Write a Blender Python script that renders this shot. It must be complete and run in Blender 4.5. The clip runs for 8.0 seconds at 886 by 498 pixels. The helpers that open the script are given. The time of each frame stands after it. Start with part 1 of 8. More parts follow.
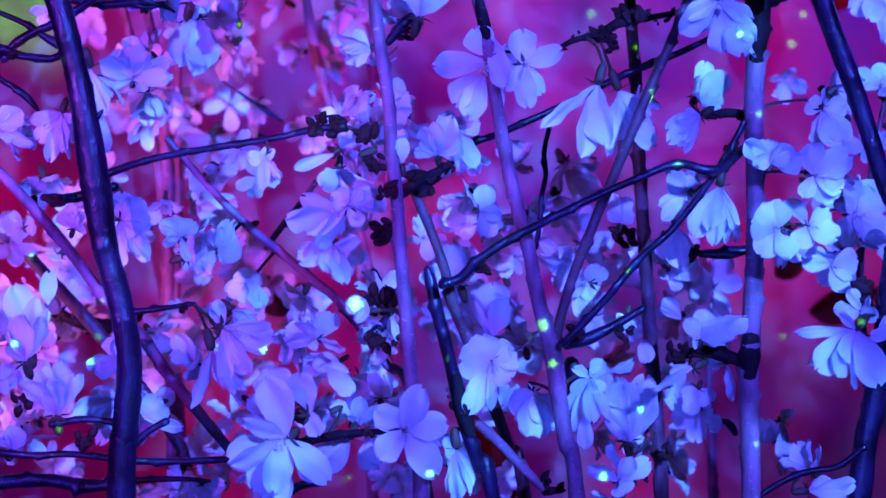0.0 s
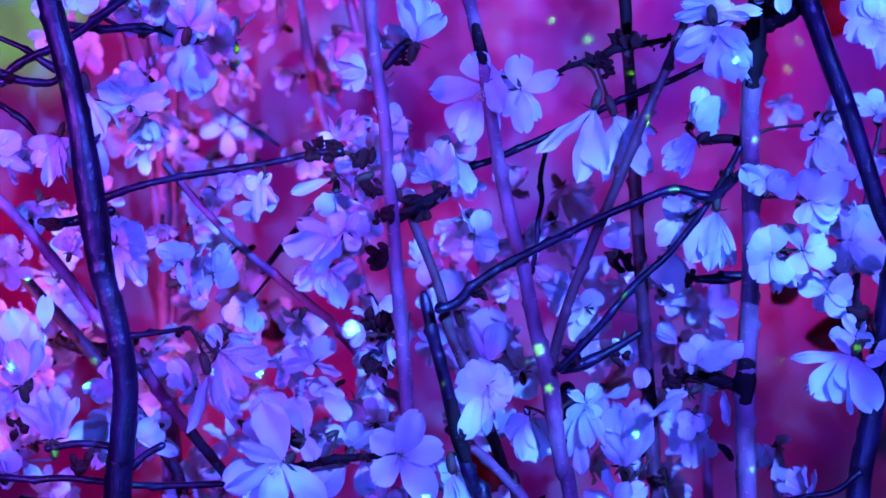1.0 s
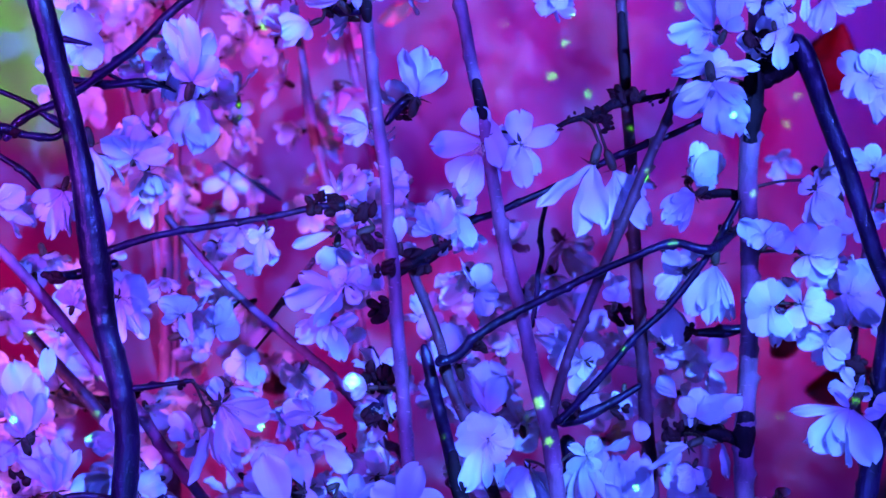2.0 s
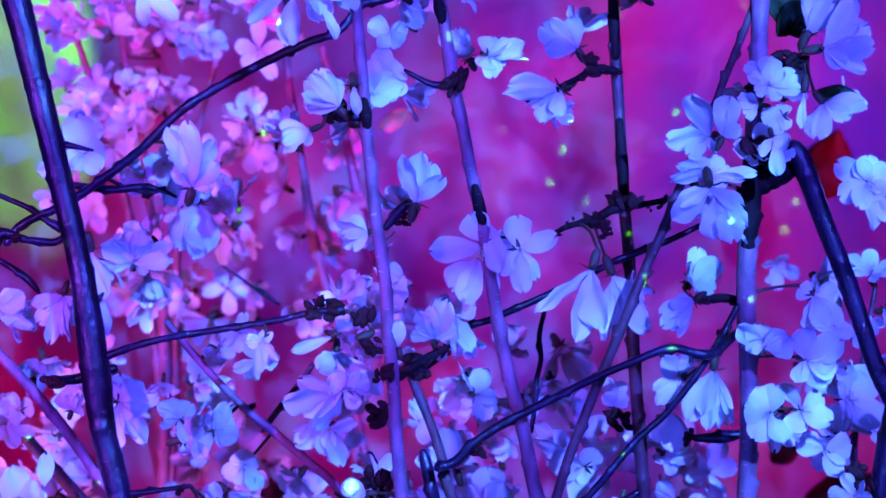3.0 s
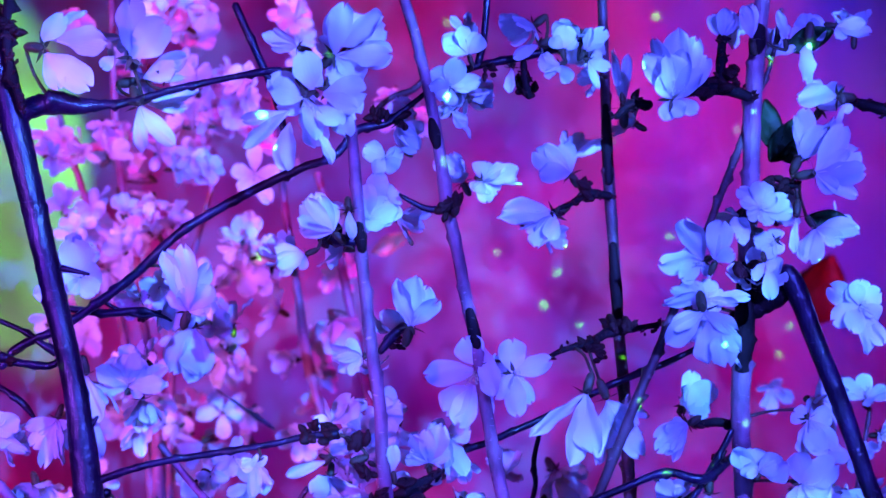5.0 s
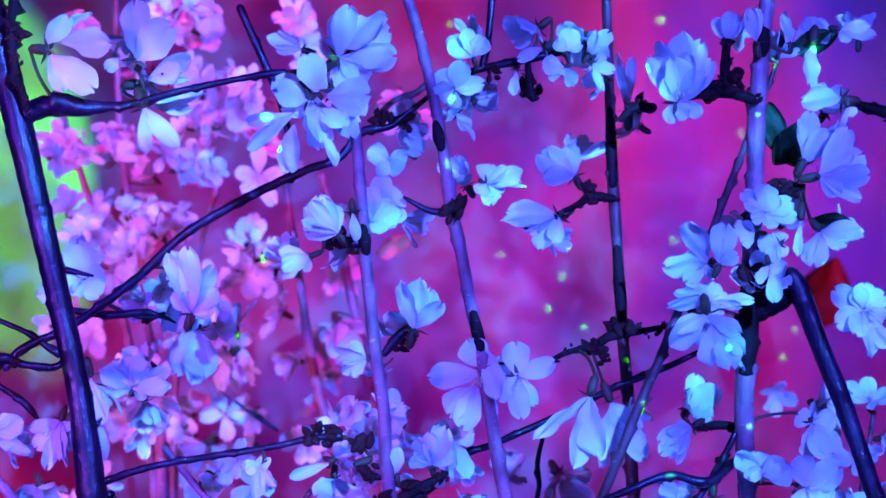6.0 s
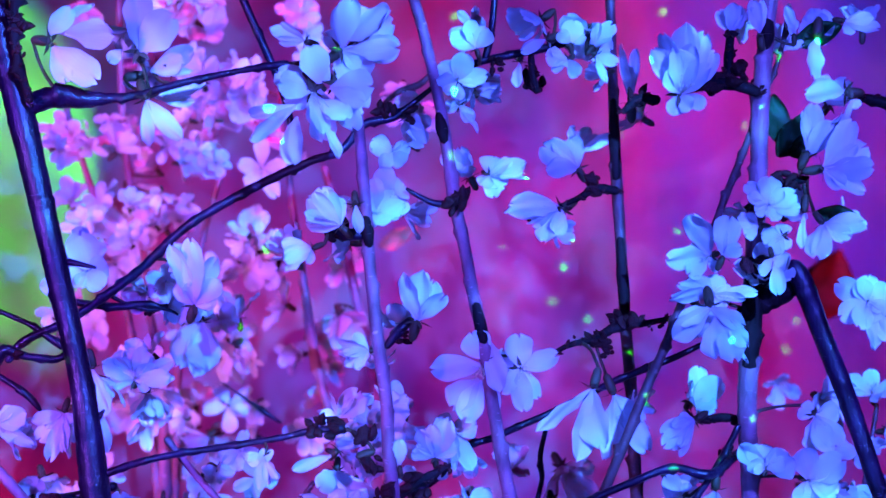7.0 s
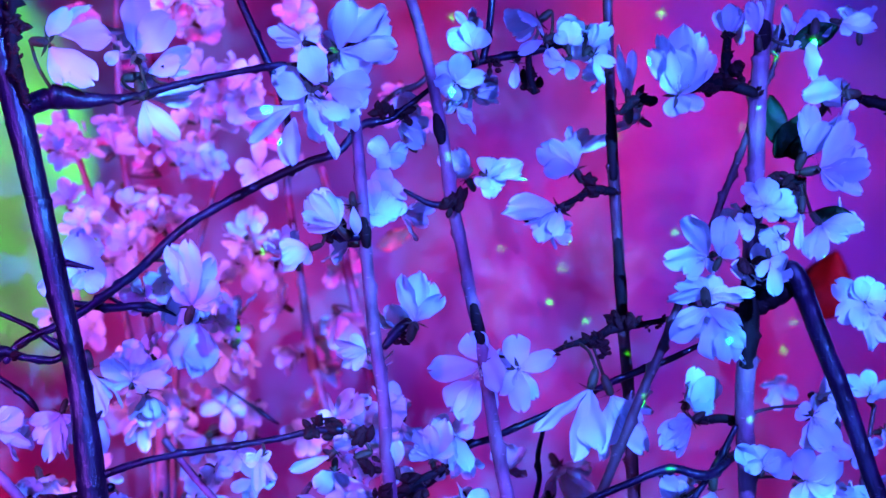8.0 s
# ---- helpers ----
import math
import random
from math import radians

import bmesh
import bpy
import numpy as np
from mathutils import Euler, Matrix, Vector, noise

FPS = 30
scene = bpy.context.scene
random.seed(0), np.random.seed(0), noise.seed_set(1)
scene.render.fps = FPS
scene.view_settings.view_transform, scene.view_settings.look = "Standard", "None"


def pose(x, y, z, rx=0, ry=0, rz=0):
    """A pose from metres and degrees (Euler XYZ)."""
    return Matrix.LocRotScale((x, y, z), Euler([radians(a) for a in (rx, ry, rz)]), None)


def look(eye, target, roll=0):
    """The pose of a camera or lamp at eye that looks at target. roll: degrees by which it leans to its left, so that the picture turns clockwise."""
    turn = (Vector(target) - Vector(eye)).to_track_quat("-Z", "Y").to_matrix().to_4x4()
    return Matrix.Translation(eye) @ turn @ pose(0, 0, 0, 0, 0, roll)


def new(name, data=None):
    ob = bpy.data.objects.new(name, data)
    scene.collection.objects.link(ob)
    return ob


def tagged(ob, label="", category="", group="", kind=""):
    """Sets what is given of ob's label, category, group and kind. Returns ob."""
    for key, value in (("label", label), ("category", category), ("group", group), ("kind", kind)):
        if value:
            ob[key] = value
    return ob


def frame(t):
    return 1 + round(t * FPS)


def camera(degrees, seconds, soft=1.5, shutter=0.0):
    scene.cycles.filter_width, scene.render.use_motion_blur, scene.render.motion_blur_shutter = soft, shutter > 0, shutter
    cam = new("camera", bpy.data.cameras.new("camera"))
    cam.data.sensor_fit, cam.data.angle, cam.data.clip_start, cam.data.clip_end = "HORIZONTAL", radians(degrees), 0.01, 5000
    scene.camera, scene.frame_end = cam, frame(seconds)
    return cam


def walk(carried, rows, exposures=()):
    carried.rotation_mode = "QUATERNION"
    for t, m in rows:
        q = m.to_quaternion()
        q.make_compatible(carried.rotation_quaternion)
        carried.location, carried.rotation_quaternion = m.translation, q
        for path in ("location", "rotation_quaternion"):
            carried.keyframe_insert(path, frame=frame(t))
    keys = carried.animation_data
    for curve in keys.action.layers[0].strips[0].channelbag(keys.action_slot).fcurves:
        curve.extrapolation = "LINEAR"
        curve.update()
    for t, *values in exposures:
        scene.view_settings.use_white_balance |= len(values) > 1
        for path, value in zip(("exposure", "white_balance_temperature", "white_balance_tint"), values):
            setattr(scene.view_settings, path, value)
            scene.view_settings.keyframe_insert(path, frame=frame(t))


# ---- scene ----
cam = camera(25.97, 8.0, soft=1.5)
cam.data.dof.use_dof = True
cam.data.dof.focus_distance = 0.93
cam.data.dof.aperture_fstop = 13.0
EYE = 1.0
# seconds, pitch, roll, yaw, forward
ROWS = [
    (0, -6.617, 0.210, 0.139, 0.0102),
    (0.5, -6.297, 0.133, 0.045, 0.0091),
    (1, -5.872, 0.086, 0.042, 0.0089),
    (1.2, -5.810, 0.087, 0.023, 0.0081),
    (2.3, -3.137, 0.027, 0.087, 0.0020),
    (2.5, -2.341, 0.014, 0.097, 0.0022),
    (3, -1.105, -0.005, 0.035, 0.0003),
    (3.5, -0.000, 0.000, 0.000, -0.0000),
    (4, 0.882, -0.008, -0.087, -0.0015),
    (4.5, 2.106, -0.083, -0.125, -0.0028),
    (4.7, 2.499, -0.043, -0.131, -0.0028),
    (6, 2.656, -0.150, -0.013, -0.0029),
    (6.5, 2.182, -0.324, 0.193, -0.0020),
    (7, 2.422, -0.207, 0.073, -0.0018),
    (7.5, 2.502, -0.205, 0.025, -0.0017),
    (8, 2.449, -0.190, -0.001, -0.0023),
]
walk(cam, [(t, pose(0, y, EYE, 90 + pitch, roll, yaw)) for t, pitch, roll, yaw, y in ROWS],
     [(0.0, -0.20, 6500, 20), (1.5, -0.20, 6500, 21), (4.7, -0.14, 6500, 20), (5.9, 0.0, 6500, -12), (8.0, 0.0, 6500, -14)])

# ---- light ----
world = bpy.data.worlds.new("dark_room")
world.use_nodes = True
world.node_tree.nodes["Background"].inputs["Color"].default_value = (0.25, 0.1, 0.6, 1)
world.node_tree.nodes["Background"].inputs["Strength"].default_value = 0.006
scene.world = world


def spot(name, place, target, colour, power, degrees, blend=0.4, radius=0.02):
    lamp = bpy.data.lights.new(name, "SPOT")
    lamp.color, lamp.energy = colour, power
    lamp.spot_size, lamp.spot_blend, lamp.shadow_soft_size = radians(degrees), blend, radius
    ob = new(name, lamp)
    ob.matrix_world = look(place, target)
    return ob


def gobo(ob, scale, low, high, seed, strength, spark=None, span=(0.36, 0.62), fleck=None, stretch=(1, 1, 1)):
    """A projector's blotchy slide: noise over the beam between two colours; fleck: scale, least, most of a finer pattern."""
    lamp = ob.data
    lamp.use_nodes = True
    t = lamp.node_tree
    em = t.nodes["Emission"]
    co, mp = t.nodes.new("ShaderNodeTexCoord"), t.nodes.new("ShaderNodeMapping")
    mp.inputs["Scale"].default_value = stretch
    t.links.new(co.outputs["Normal"], mp.inputs["Vector"])

    def slide(size, w, detail):
        no = t.nodes.new("ShaderNodeTexNoise")
        no.noise_dimensions = "4D"
        no.inputs["W"].default_value = w
        no.inputs["Scale"].default_value, no.inputs["Detail"].default_value = size, detail
        t.links.new(mp.outputs["Vector"], no.inputs["Vector"])
        return no.outputs["Fac"]

    ra = t.nodes.new("ShaderNodeValToRGB")
    ra.color_ramp.elements[0].position, ra.color_ramp.elements[1].position = span
    ra.color_ramp.elements[0].color, ra.color_ramp.elements[1].color = (*low, 1), (*high, 1)
    if spark:
        ra.color_ramp.elements.new(span[1] + 0.12).color = (*spark, 1)
    t.links.new(slide(scale, seed, 2.0), ra.inputs["Fac"])
    t.links.new(ra.outputs["Color"], em.inputs["Color"])
    em.inputs["Strength"].default_value = strength
    if fleck:
        mr = t.nodes.new("ShaderNodeMapRange")
        mr.inputs["From Min"].default_value, mr.inputs["From Max"].default_value = 0.43, 0.55
        mr.inputs["To Min"].default_value, mr.inputs["To Max"].default_value = fleck[1] * strength, fleck[2] * strength
        t.links.new(slide(fleck[0], seed + 3.3, 1.0), mr.inputs["Value"])
        t.links.new(mr.outputs["Result"], em.inputs["Strength"])
    return ob


# blue projector over the right shoulder, a violet one from the left, both in front of the branches
gobo(spot("blue_projector", (0.42, -0.25, 1.40), (0.03, 0.93, 1.03), (1, 1, 1), 540, 42, 0.8, 0.006), 40.0, (0.024, 0.026, 0.42), (0.052, 0.102, 1.0), 6.1, 1.0, (0.055, 0.24, 1.35), (0.42, 0.52), (120.0, 0.5, 1.25))
gobo(spot("violet_projector", (-0.75, 0.0, 1.06), (-0.26, 1.05, 0.96), (1, 1, 1), 160, 36, 1.0, 0.008), 22.0, (0.07, 0.008, 0.50), (0.30, 0.078, 1.0), 2.2, 1.0, (0.42, 0.18, 1.2), (0.40, 0.56), (70.0, 0.6, 1.2))
# unseen blue fill low in front of the branches, added to lift shadowed petals
gobo(spot("low_blue_fill", (-0.30, -0.30, 0.62), (0.04, 0.95, 0.98), (1, 1, 1), 80, 40, 0.9, 0.01), 30.0, (0.01, 0.02, 0.35), (0.035, 0.075, 1.0), 4.4, 1.0, None, (0.42, 0.54))
# magenta washer behind the branches, aimed at the backdrop, a red one on the far blossoms, a blue one at the backdrop's upper right, a green one at its left
gobo(spot("magenta_washer", (-0.05, 0.85, 2.2), (0.0, 2.1, 0.76), (1, 1, 1), 320, 49, 0.8, 0.02), 9.0, (0.36, 0.003, 0.38), (1.0, 0.004, 0.30), 3.1, 1.0, None, (0.42, 0.57), (26.0, 0.7, 1.12))
gobo(spot("blue_washer", (1.2, 1.2, 1.9), (0.46, 2.1, 1.22), (1, 1, 1), 290, 34, 1.0, 0.02), 9.0, (0.010, 0.010, 0.5), (0.02, 0.02, 0.9), 1.7, 1.0)
spot("red_washer", (-0.75, 0.75, 0.45), (-0.16, 1.33, 1.04), (0.85, 0.19, 0.75), 46, 32, 0.7, 0.03)
gobo(spot("green_washer", (-0.85, 1.6, 1.75), (-0.61, 2.1, 1.27), (1, 1, 1), 520, 28, 0.35, 0.01), 12.0, (0.06, 0.30, 0.03), (0.16, 0.95, 0.04), 1.0, 1.0, (0.24, 1.0, 0.06), (0.42, 0.58), (60.0, 0.6, 1.15), (1, 1, 0.3))


def laser(place, aim, targets, power):
    """A laser star projector: fine green beams, one to each target."""
    ob = spot("laser_projector", place, aim, (1, 1, 1), power, 40, 0.05, 0.0)
    ob.data.use_nodes = True
    t = ob.data.node_tree
    co, em, last = t.nodes.new("ShaderNodeTexCoord"), t.nodes["Emission"], None
    inv = ob.matrix_world.inverted()
    grain, centre, ragged = t.nodes.new("ShaderNodeTexNoise"), t.nodes.new("ShaderNodeVectorMath"), t.nodes.new("ShaderNodeVectorMath")
    grain.inputs["Scale"].default_value = 700.0
    centre.operation, ragged.operation = "SUBTRACT", "MULTIPLY_ADD"
    centre.inputs[1].default_value = (0.5, 0.5, 0.5)
    ragged.inputs[1].default_value = (0.0045, 0.0045, 0.0045)
    t.links.new(co.outputs["Normal"], grain.inputs["Vector"])
    t.links.new(grain.outputs["Color"], centre.inputs[0])
    t.links.new(centre.outputs["Vector"], ragged.inputs[0])
    t.links.new(co.outputs["Normal"], ragged.inputs[2])
    for x, y, z, mm in targets:
        q = inv @ Vector((x, y, z))
        gap, beam, top = t.nodes.new("ShaderNodeVectorMath"), t.nodes.new("ShaderNodeMapRange"), t.nodes.new("ShaderNodeMath")
        gap.operation, top.operation = "DISTANCE", "MAXIMUM"
        top.inputs[1].default_value = 0.0
        gap.inputs[1].default_value = q.normalized()
        beam.inputs["From Min"].default_value, beam.inputs["From Max"].default_value = 0.00045 * mm / q.length, 0.00022 * mm / q.length
        beam.inputs["To Max"].default_value = max(1.0, (q.length / 1.1) ** 2)
        t.links.new(ragged.outputs["Vector"], gap.inputs[0])
        t.links.new(gap.outputs["Value"], beam.inputs["Value"])
        t.links.new(beam.outputs["Result"], top.inputs[0])
        if last:
            t.links.new(last, top.inputs[1])
        last = top.outputs["Value"]
    t.links.new(last, em.inputs["Strength"])
    em.inputs["Color"].default_value = (0.08, 1.0, 0.03, 1)
    return ob


BEAMS = []
BEAMS.append((0.0454, 0.9300, 0.8557, 8.0))
BEAMS.append((0.0504, 0.9300, 0.8368, 6.0))
BEAMS.append((0.0963, 1.0000, 0.9886, 4.0))
BEAMS.append((0.1518, 0.9500, 0.9566, 5.0))
BEAMS.append((0.1078, 0.9100, 0.9358, 6.0))
BEAMS.append((0.1298, 0.9200, 0.9396, 5.0))
BEAMS.append((0.1422, 0.9300, 0.9326, 3.0))
BEAMS.append((-0.0433, 0.9000, 0.8719, 8.0))
BEAMS.append((0.1529, 0.9500, 0.7927, 4.0))
BEAMS.append((0.1158, 1.0000, 0.7730, 4.0))
BEAMS.append((0.0767, 0.9500, 0.7760, 6.0))
BEAMS.append((0.1998, 0.9300, 0.8571, 6.0))
BEAMS.append((0.1829, 0.9500, 0.8729, 4.0))
BEAMS.append((-0.1706, 0.9500, 0.8662, 4.0))
BEAMS.append((-0.1732, 0.9500, 0.8521, 4.0))
BEAMS.append((-0.1765, 0.9400, 0.8377, 6.0))
BEAMS.append((-0.1879, 0.9200, 0.8081, 5.0))
BEAMS.append((-0.0012, 0.9300, 0.8392, 4.0))
BEAMS.append((0.0971, 0.9700, 0.8060, 4.0))
BEAMS.append((-0.0381, 0.8900, 0.8143, 4.0))
BEAMS.append((0.0988, 0.9400, 0.9676, 4.0))
BEAMS.append((-0.2167, 1.0000, 0.8838, 3.0))
BEAMS.append((-0.2131, 0.9400, 0.8457, 5.0))
BEAMS.append((-0.0860, 0.9000, 0.8506, 5.0))
BEAMS.append((-0.0091, 0.8800, 0.7948, 5.0))
BEAMS.append((0.3841, 2.1000, 1.0110, 8.0))
BEAMS.append((-0.2343, 2.1000, 0.9501, 9.0))
BEAMS.append((0.0857, 0.9300, 0.8823, 4.0))
BEAMS.append((0.0088, 2.1000, 1.3459, 9.0))
BEAMS.append((0.2390, 2.1000, 1.3498, 9.0))
BEAMS.append((0.1651, 0.9500, 1.1374, 7.0))
BEAMS.append((0.1887, 0.9700, 1.1484, 7.0))
BEAMS.append((0.0035, 0.9200, 1.0847, 7.0))
BEAMS.append((-0.0155, 2.1000, 1.1836, 9.0))
BEAMS.append((-0.2010, 2.1000, 1.1227, 9.0))
BEAMS.append((-0.2054, 2.1000, 1.0478, 9.0))
BEAMS.append((0.0629, 2.1000, 1.0920, 9.0))
BEAMS.append((0.1303, 2.1000, 1.0687, 9.0))
BEAMS.append((0.1168, 2.1000, 1.0334, 9.0))
BEAMS.append((0.1557, 2.1000, 1.0131, 9.0))
BEAMS.append((0.2572, 1.4000, 1.0056, 7.0))
BEAMS.append((0.1371, 0.9200, 0.9949, 4.0))
BEAMS.append((0.0991, 0.9300, 1.1315, 5.0))
BEAMS.append((0.1566, 0.9500, 1.1113, 4.0))
BEAMS.append((-0.0840, 0.9000, 1.1026, 6.0))
BEAMS.append((-0.1772, 0.9000, 0.9852, 5.0))
BEAMS.append((-0.2343, 2.1000, 0.9496, 8.0))
BEAMS.append((0.0975, 0.9300, 0.9687, 4.0))
BEAMS.append((-0.0516, 0.8900, 1.1312, 4.0))
BEAMS.append((0.2523, 2.1000, 1.1081, 8.0))
laser((0.02, -0.06, 1.06), (0, 0.93, 1.0), BEAMS, 480)


# ---- materials ----
def material(name, rough=0.5):
    m = bpy.data.materials.new(name)
    m.use_nodes = True
    b = m.node_tree.nodes["Principled BSDF"]
    b.inputs["Roughness"].default_value = rough
    b.inputs["Specular IOR Level"].default_value = 0.3
    return m, m.node_tree, b


def ramp(t, a, b, lo=0.3, hi=0.7):
    r = t.nodes.new("ShaderNodeValToRGB")
    r.color_ramp.elements[0].position, r.color_ramp.elements[1].position = lo, hi
    r.color_ramp.elements[0].color, r.color_ramp.elements[1].color = (*a, 1), (*b, 1)
    return r


def textured(name, dark, light, scale, rough, bump=0.3, stretch=(1, 1, 1), detail=5.0, depth=0.001):
    m, t, b = material(name, rough)
    co, mp = t.nodes.new("ShaderNodeTexCoord"), t.nodes.new("ShaderNodeMapping")
    mp.inputs["Scale"].default_value = stretch
    n1, n2 = t.nodes.new("ShaderNodeTexNoise"), t.nodes.new("ShaderNodeTexNoise")
    n1.inputs["Scale"].default_value, n1.inputs["Detail"].default_value = scale, detail
    n2.inputs["Scale"].default_value, n2.inputs["Detail"].default_value = scale * 6, 3.0
    r = ramp(t, dark, light)
    bp = t.nodes.new("ShaderNodeBump")
    bp.inputs["Strength"].default_value, bp.inputs["Distance"].default_value = bump, depth
    t.links.new(co.outputs["Object"], mp.inputs["Vector"])
    for n in (n1, n2):
        t.links.new(mp.outputs["Vector"], n.inputs["Vector"])
    t.links.new(n1.outputs["Fac"], r.inputs["Fac"])
    t.links.new(r.outputs["Color"], b.inputs["Base Color"])
    t.links.new(n2.outputs["Fac"], bp.inputs["Height"])
    t.links.new(bp.outputs["Normal"], b.inputs["Normal"])
    return m


def bark(name, dark, light, rough):
    """Smooth cherry bark: grey-brown skin, short pale lenticels across the stem, darker blotches."""
    m = textured(name, dark, light, 150.0, rough, 0.5, (1, 1, 0.45), 8.0, 0.0009)
    t = m.node_tree
    b = t.nodes["Principled BSDF"]
    co, mp, no = t.nodes.new("ShaderNodeTexCoord"), t.nodes.new("ShaderNodeMapping"), t.nodes.new("ShaderNodeTexNoise")
    mp.inputs["Scale"].default_value = (260, 260, 700)
    no.inputs["Scale"].default_value, no.inputs["Detail"].default_value = 1.0, 1.0
    cut = ramp(t, (0, 0, 0), (0.7, 0.7, 0.7), 0.68, 0.76)
    mix = t.nodes.new("ShaderNodeMix")
    mix.data_type = "RGBA"
    mix.inputs["B"].default_value = (*[min(1, c * 1.7 + 0.03) for c in light], 1)
    old = b.inputs["Base Color"].links[0].from_socket
    t.links.new(co.outputs["Object"], mp.inputs["Vector"])
    t.links.new(mp.outputs["Vector"], no.inputs["Vector"])
    t.links.new(no.outputs["Fac"], cut.inputs["Fac"])
    t.links.new(cut.outputs["Color"], mix.inputs["Factor"])
    t.links.new(old, mix.inputs["A"])
    t.links.new(mix.outputs["Result"], b.inputs["Base Color"])
    return m


def petal_material(name, base, tint):
    """Thin white petal with faint veins, pinker at the claw, that lets light through."""
    m, t, b = material(name, 0.55)
    co = t.nodes.new("ShaderNodeTexCoord")
    sep = t.nodes.new("ShaderNodeSeparateXYZ")
    info = t.nodes.new("ShaderNodeObjectInfo")
    r = ramp(t, tint, base, 0.0, 0.45)
    no, mp = t.nodes.new("ShaderNodeTexNoise"), t.nodes.new("ShaderNodeMapping")
    mp.inputs["Scale"].default_value = (18, 1.6, 6)
    no.inputs["Scale"].default_value, no.inputs["Detail"].default_value = 1.0, 3.0
    bp = t.nodes.new("ShaderNodeBump")
    bp.inputs["Strength"].default_value, bp.inputs["Distance"].default_value = 0.35, 0.0008
    vary = t.nodes.new("ShaderNodeHueSaturation")
    rng = t.nodes.new("ShaderNodeMapRange")
    rng.inputs["To Min"].default_value, rng.inputs["To Max"].default_value = 0.82, 1.08
    tr, add = t.nodes.new("ShaderNodeBsdfTranslucent"), t.nodes.new("ShaderNodeMixShader")
    add.inputs["Fac"].default_value = 0.38
    out = t.nodes["Material Output"]
    t.links.new(co.outputs["Object"], sep.inputs["Vector"])
    t.links.new(sep.outputs["Y"], r.inputs["Fac"])
    t.links.new(co.outputs["Object"], mp.inputs["Vector"])
    t.links.new(mp.outputs["Vector"], no.inputs["Vector"])
    t.links.new(no.outputs["Fac"], bp.inputs["Height"])
    t.links.new(info.outputs["Random"], rng.inputs["Value"])
    t.links.new(rng.outputs["Result"], vary.inputs["Value"])
    t.links.new(r.outputs["Color"], vary.inputs["Color"])
    t.links.new(vary.outputs["Color"], b.inputs["Base Color"])
    t.links.new(vary.outputs["Color"], tr.inputs["Color"])
    t.links.new(bp.outputs["Normal"], b.inputs["Normal"])
    t.links.new(b.outputs["BSDF"], add.inputs[1])
    t.links.new(tr.outputs["BSDF"], add.inputs[2])
    t.links.new(add.outputs["Shader"], out.inputs["Surface"])
    return m


def duller(m, level):
    m.node_tree.nodes["Principled BSDF"].inputs["Specular IOR Level"].default_value = level
    return m


BARK_GREY = bark("smooth_grey_brown_bark", (0.15, 0.045, 0.07), (0.36, 0.12, 0.18), 0.45)
BARK_DARK = duller(bark("dark_brown_bark", (0.005, 0.001, 0.005), (0.024, 0.004, 0.028), 0.33), 0.36)
# near-black bark of the spurs, also the colour of the stems' shaded bands
BARK_SPUR_AND_SHADE = duller(bark("black_brown_spur_and_shade", (0.006, 0.002, 0.003), (0.022, 0.007, 0.010), 0.7), 0.12)
BARK_RED = bark("red_brown_bark", (0.06, 0.018, 0.022), (0.15, 0.06, 0.07), 0.4)
SCALE = duller(textured("bud_scale_brown", (0.014, 0.003, 0.004), (0.06, 0.010, 0.012), 400.0, 0.6, 0.4), 0.15)
CALYX = textured("reddish_green_calyx", (0.05, 0.02, 0.018), (0.09, 0.065, 0.03), 300.0, 0.5, 0.2)
PETAL = petal_material("white_petal", (0.86, 0.82, 0.84), (0.75, 0.5, 0.58))
PETAL_PINK = petal_material("pale_pink_petal", (0.86, 0.70, 0.76), (0.75, 0.42, 0.52))
# red light on things behind the stems, put into the colour
RED_PATCH = textured("dark_red_lit_patch", (0.14, 0.003, 0.004), (0.24, 0.008, 0.008), 60.0, 0.5, 0.4)
LEAF_PALE = textured("pale_salmon_leaf", (0.55, 0.22, 0.18), (0.75, 0.36, 0.30), 60.0, 0.5, 0.4)
LEAF_GREEN = textured("young_green_leaf", (0.03, 0.10, 0.03), (0.07, 0.20, 0.06), 80.0, 0.5, 0.4)
STAMEN = textured("pale_yellow_stamen", (0.5, 0.4, 0.2), (0.8, 0.72, 0.5), 500.0, 0.5, 0.1)
CLOTH = textured("pale_backdrop_cloth", (0.27, 0.25, 0.26), (0.42, 0.40, 0.41), 3.0, 0.85, 0.3, (1, 1, 0.4), 6.0, 0.004)
PLASTER = textured("dark_plaster", (0.05, 0.05, 0.055), (0.09, 0.085, 0.09), 4.0, 0.8, 0.3, (1, 1, 1), 6.0, 0.003)
SOIL = textured("dark_floor", (0.03, 0.027, 0.025), (0.07, 0.06, 0.05), 9.0, 0.8, 0.6, (1, 1, 1), 6.0, 0.01)


# ---- builders ----
def mesh_of(name, bm, mat, smooth=True):
    me = bpy.data.meshes.new(name)
    bm.to_mesh(me)
    bm.free()
    for p in me.polygons:
        p.use_smooth = smooth
    me.materials.append(mat)
    return me


def part(name, bm, mat, parent=None, label=""):
    ob = new(name, mesh_of(name, bm, mat))
    if parent is not None:
        ob.parent = parent
    return tagged(ob, label)


def slab(name, lo, hi, mat, label, category):
    bm = bmesh.new()
    bmesh.ops.create_cube(bm, size=1)
    size = Vector(hi) - Vector(lo)
    for v in bm.verts:
        v.co = Vector(lo) + Vector(((v.co.x + 0.5) * size.x, (v.co.y + 0.5) * size.y, (v.co.z + 0.5) * size.z))
    ob = new(name, mesh_of(name, bm, mat, False))
    return tagged(ob, label, category, kind="structure")


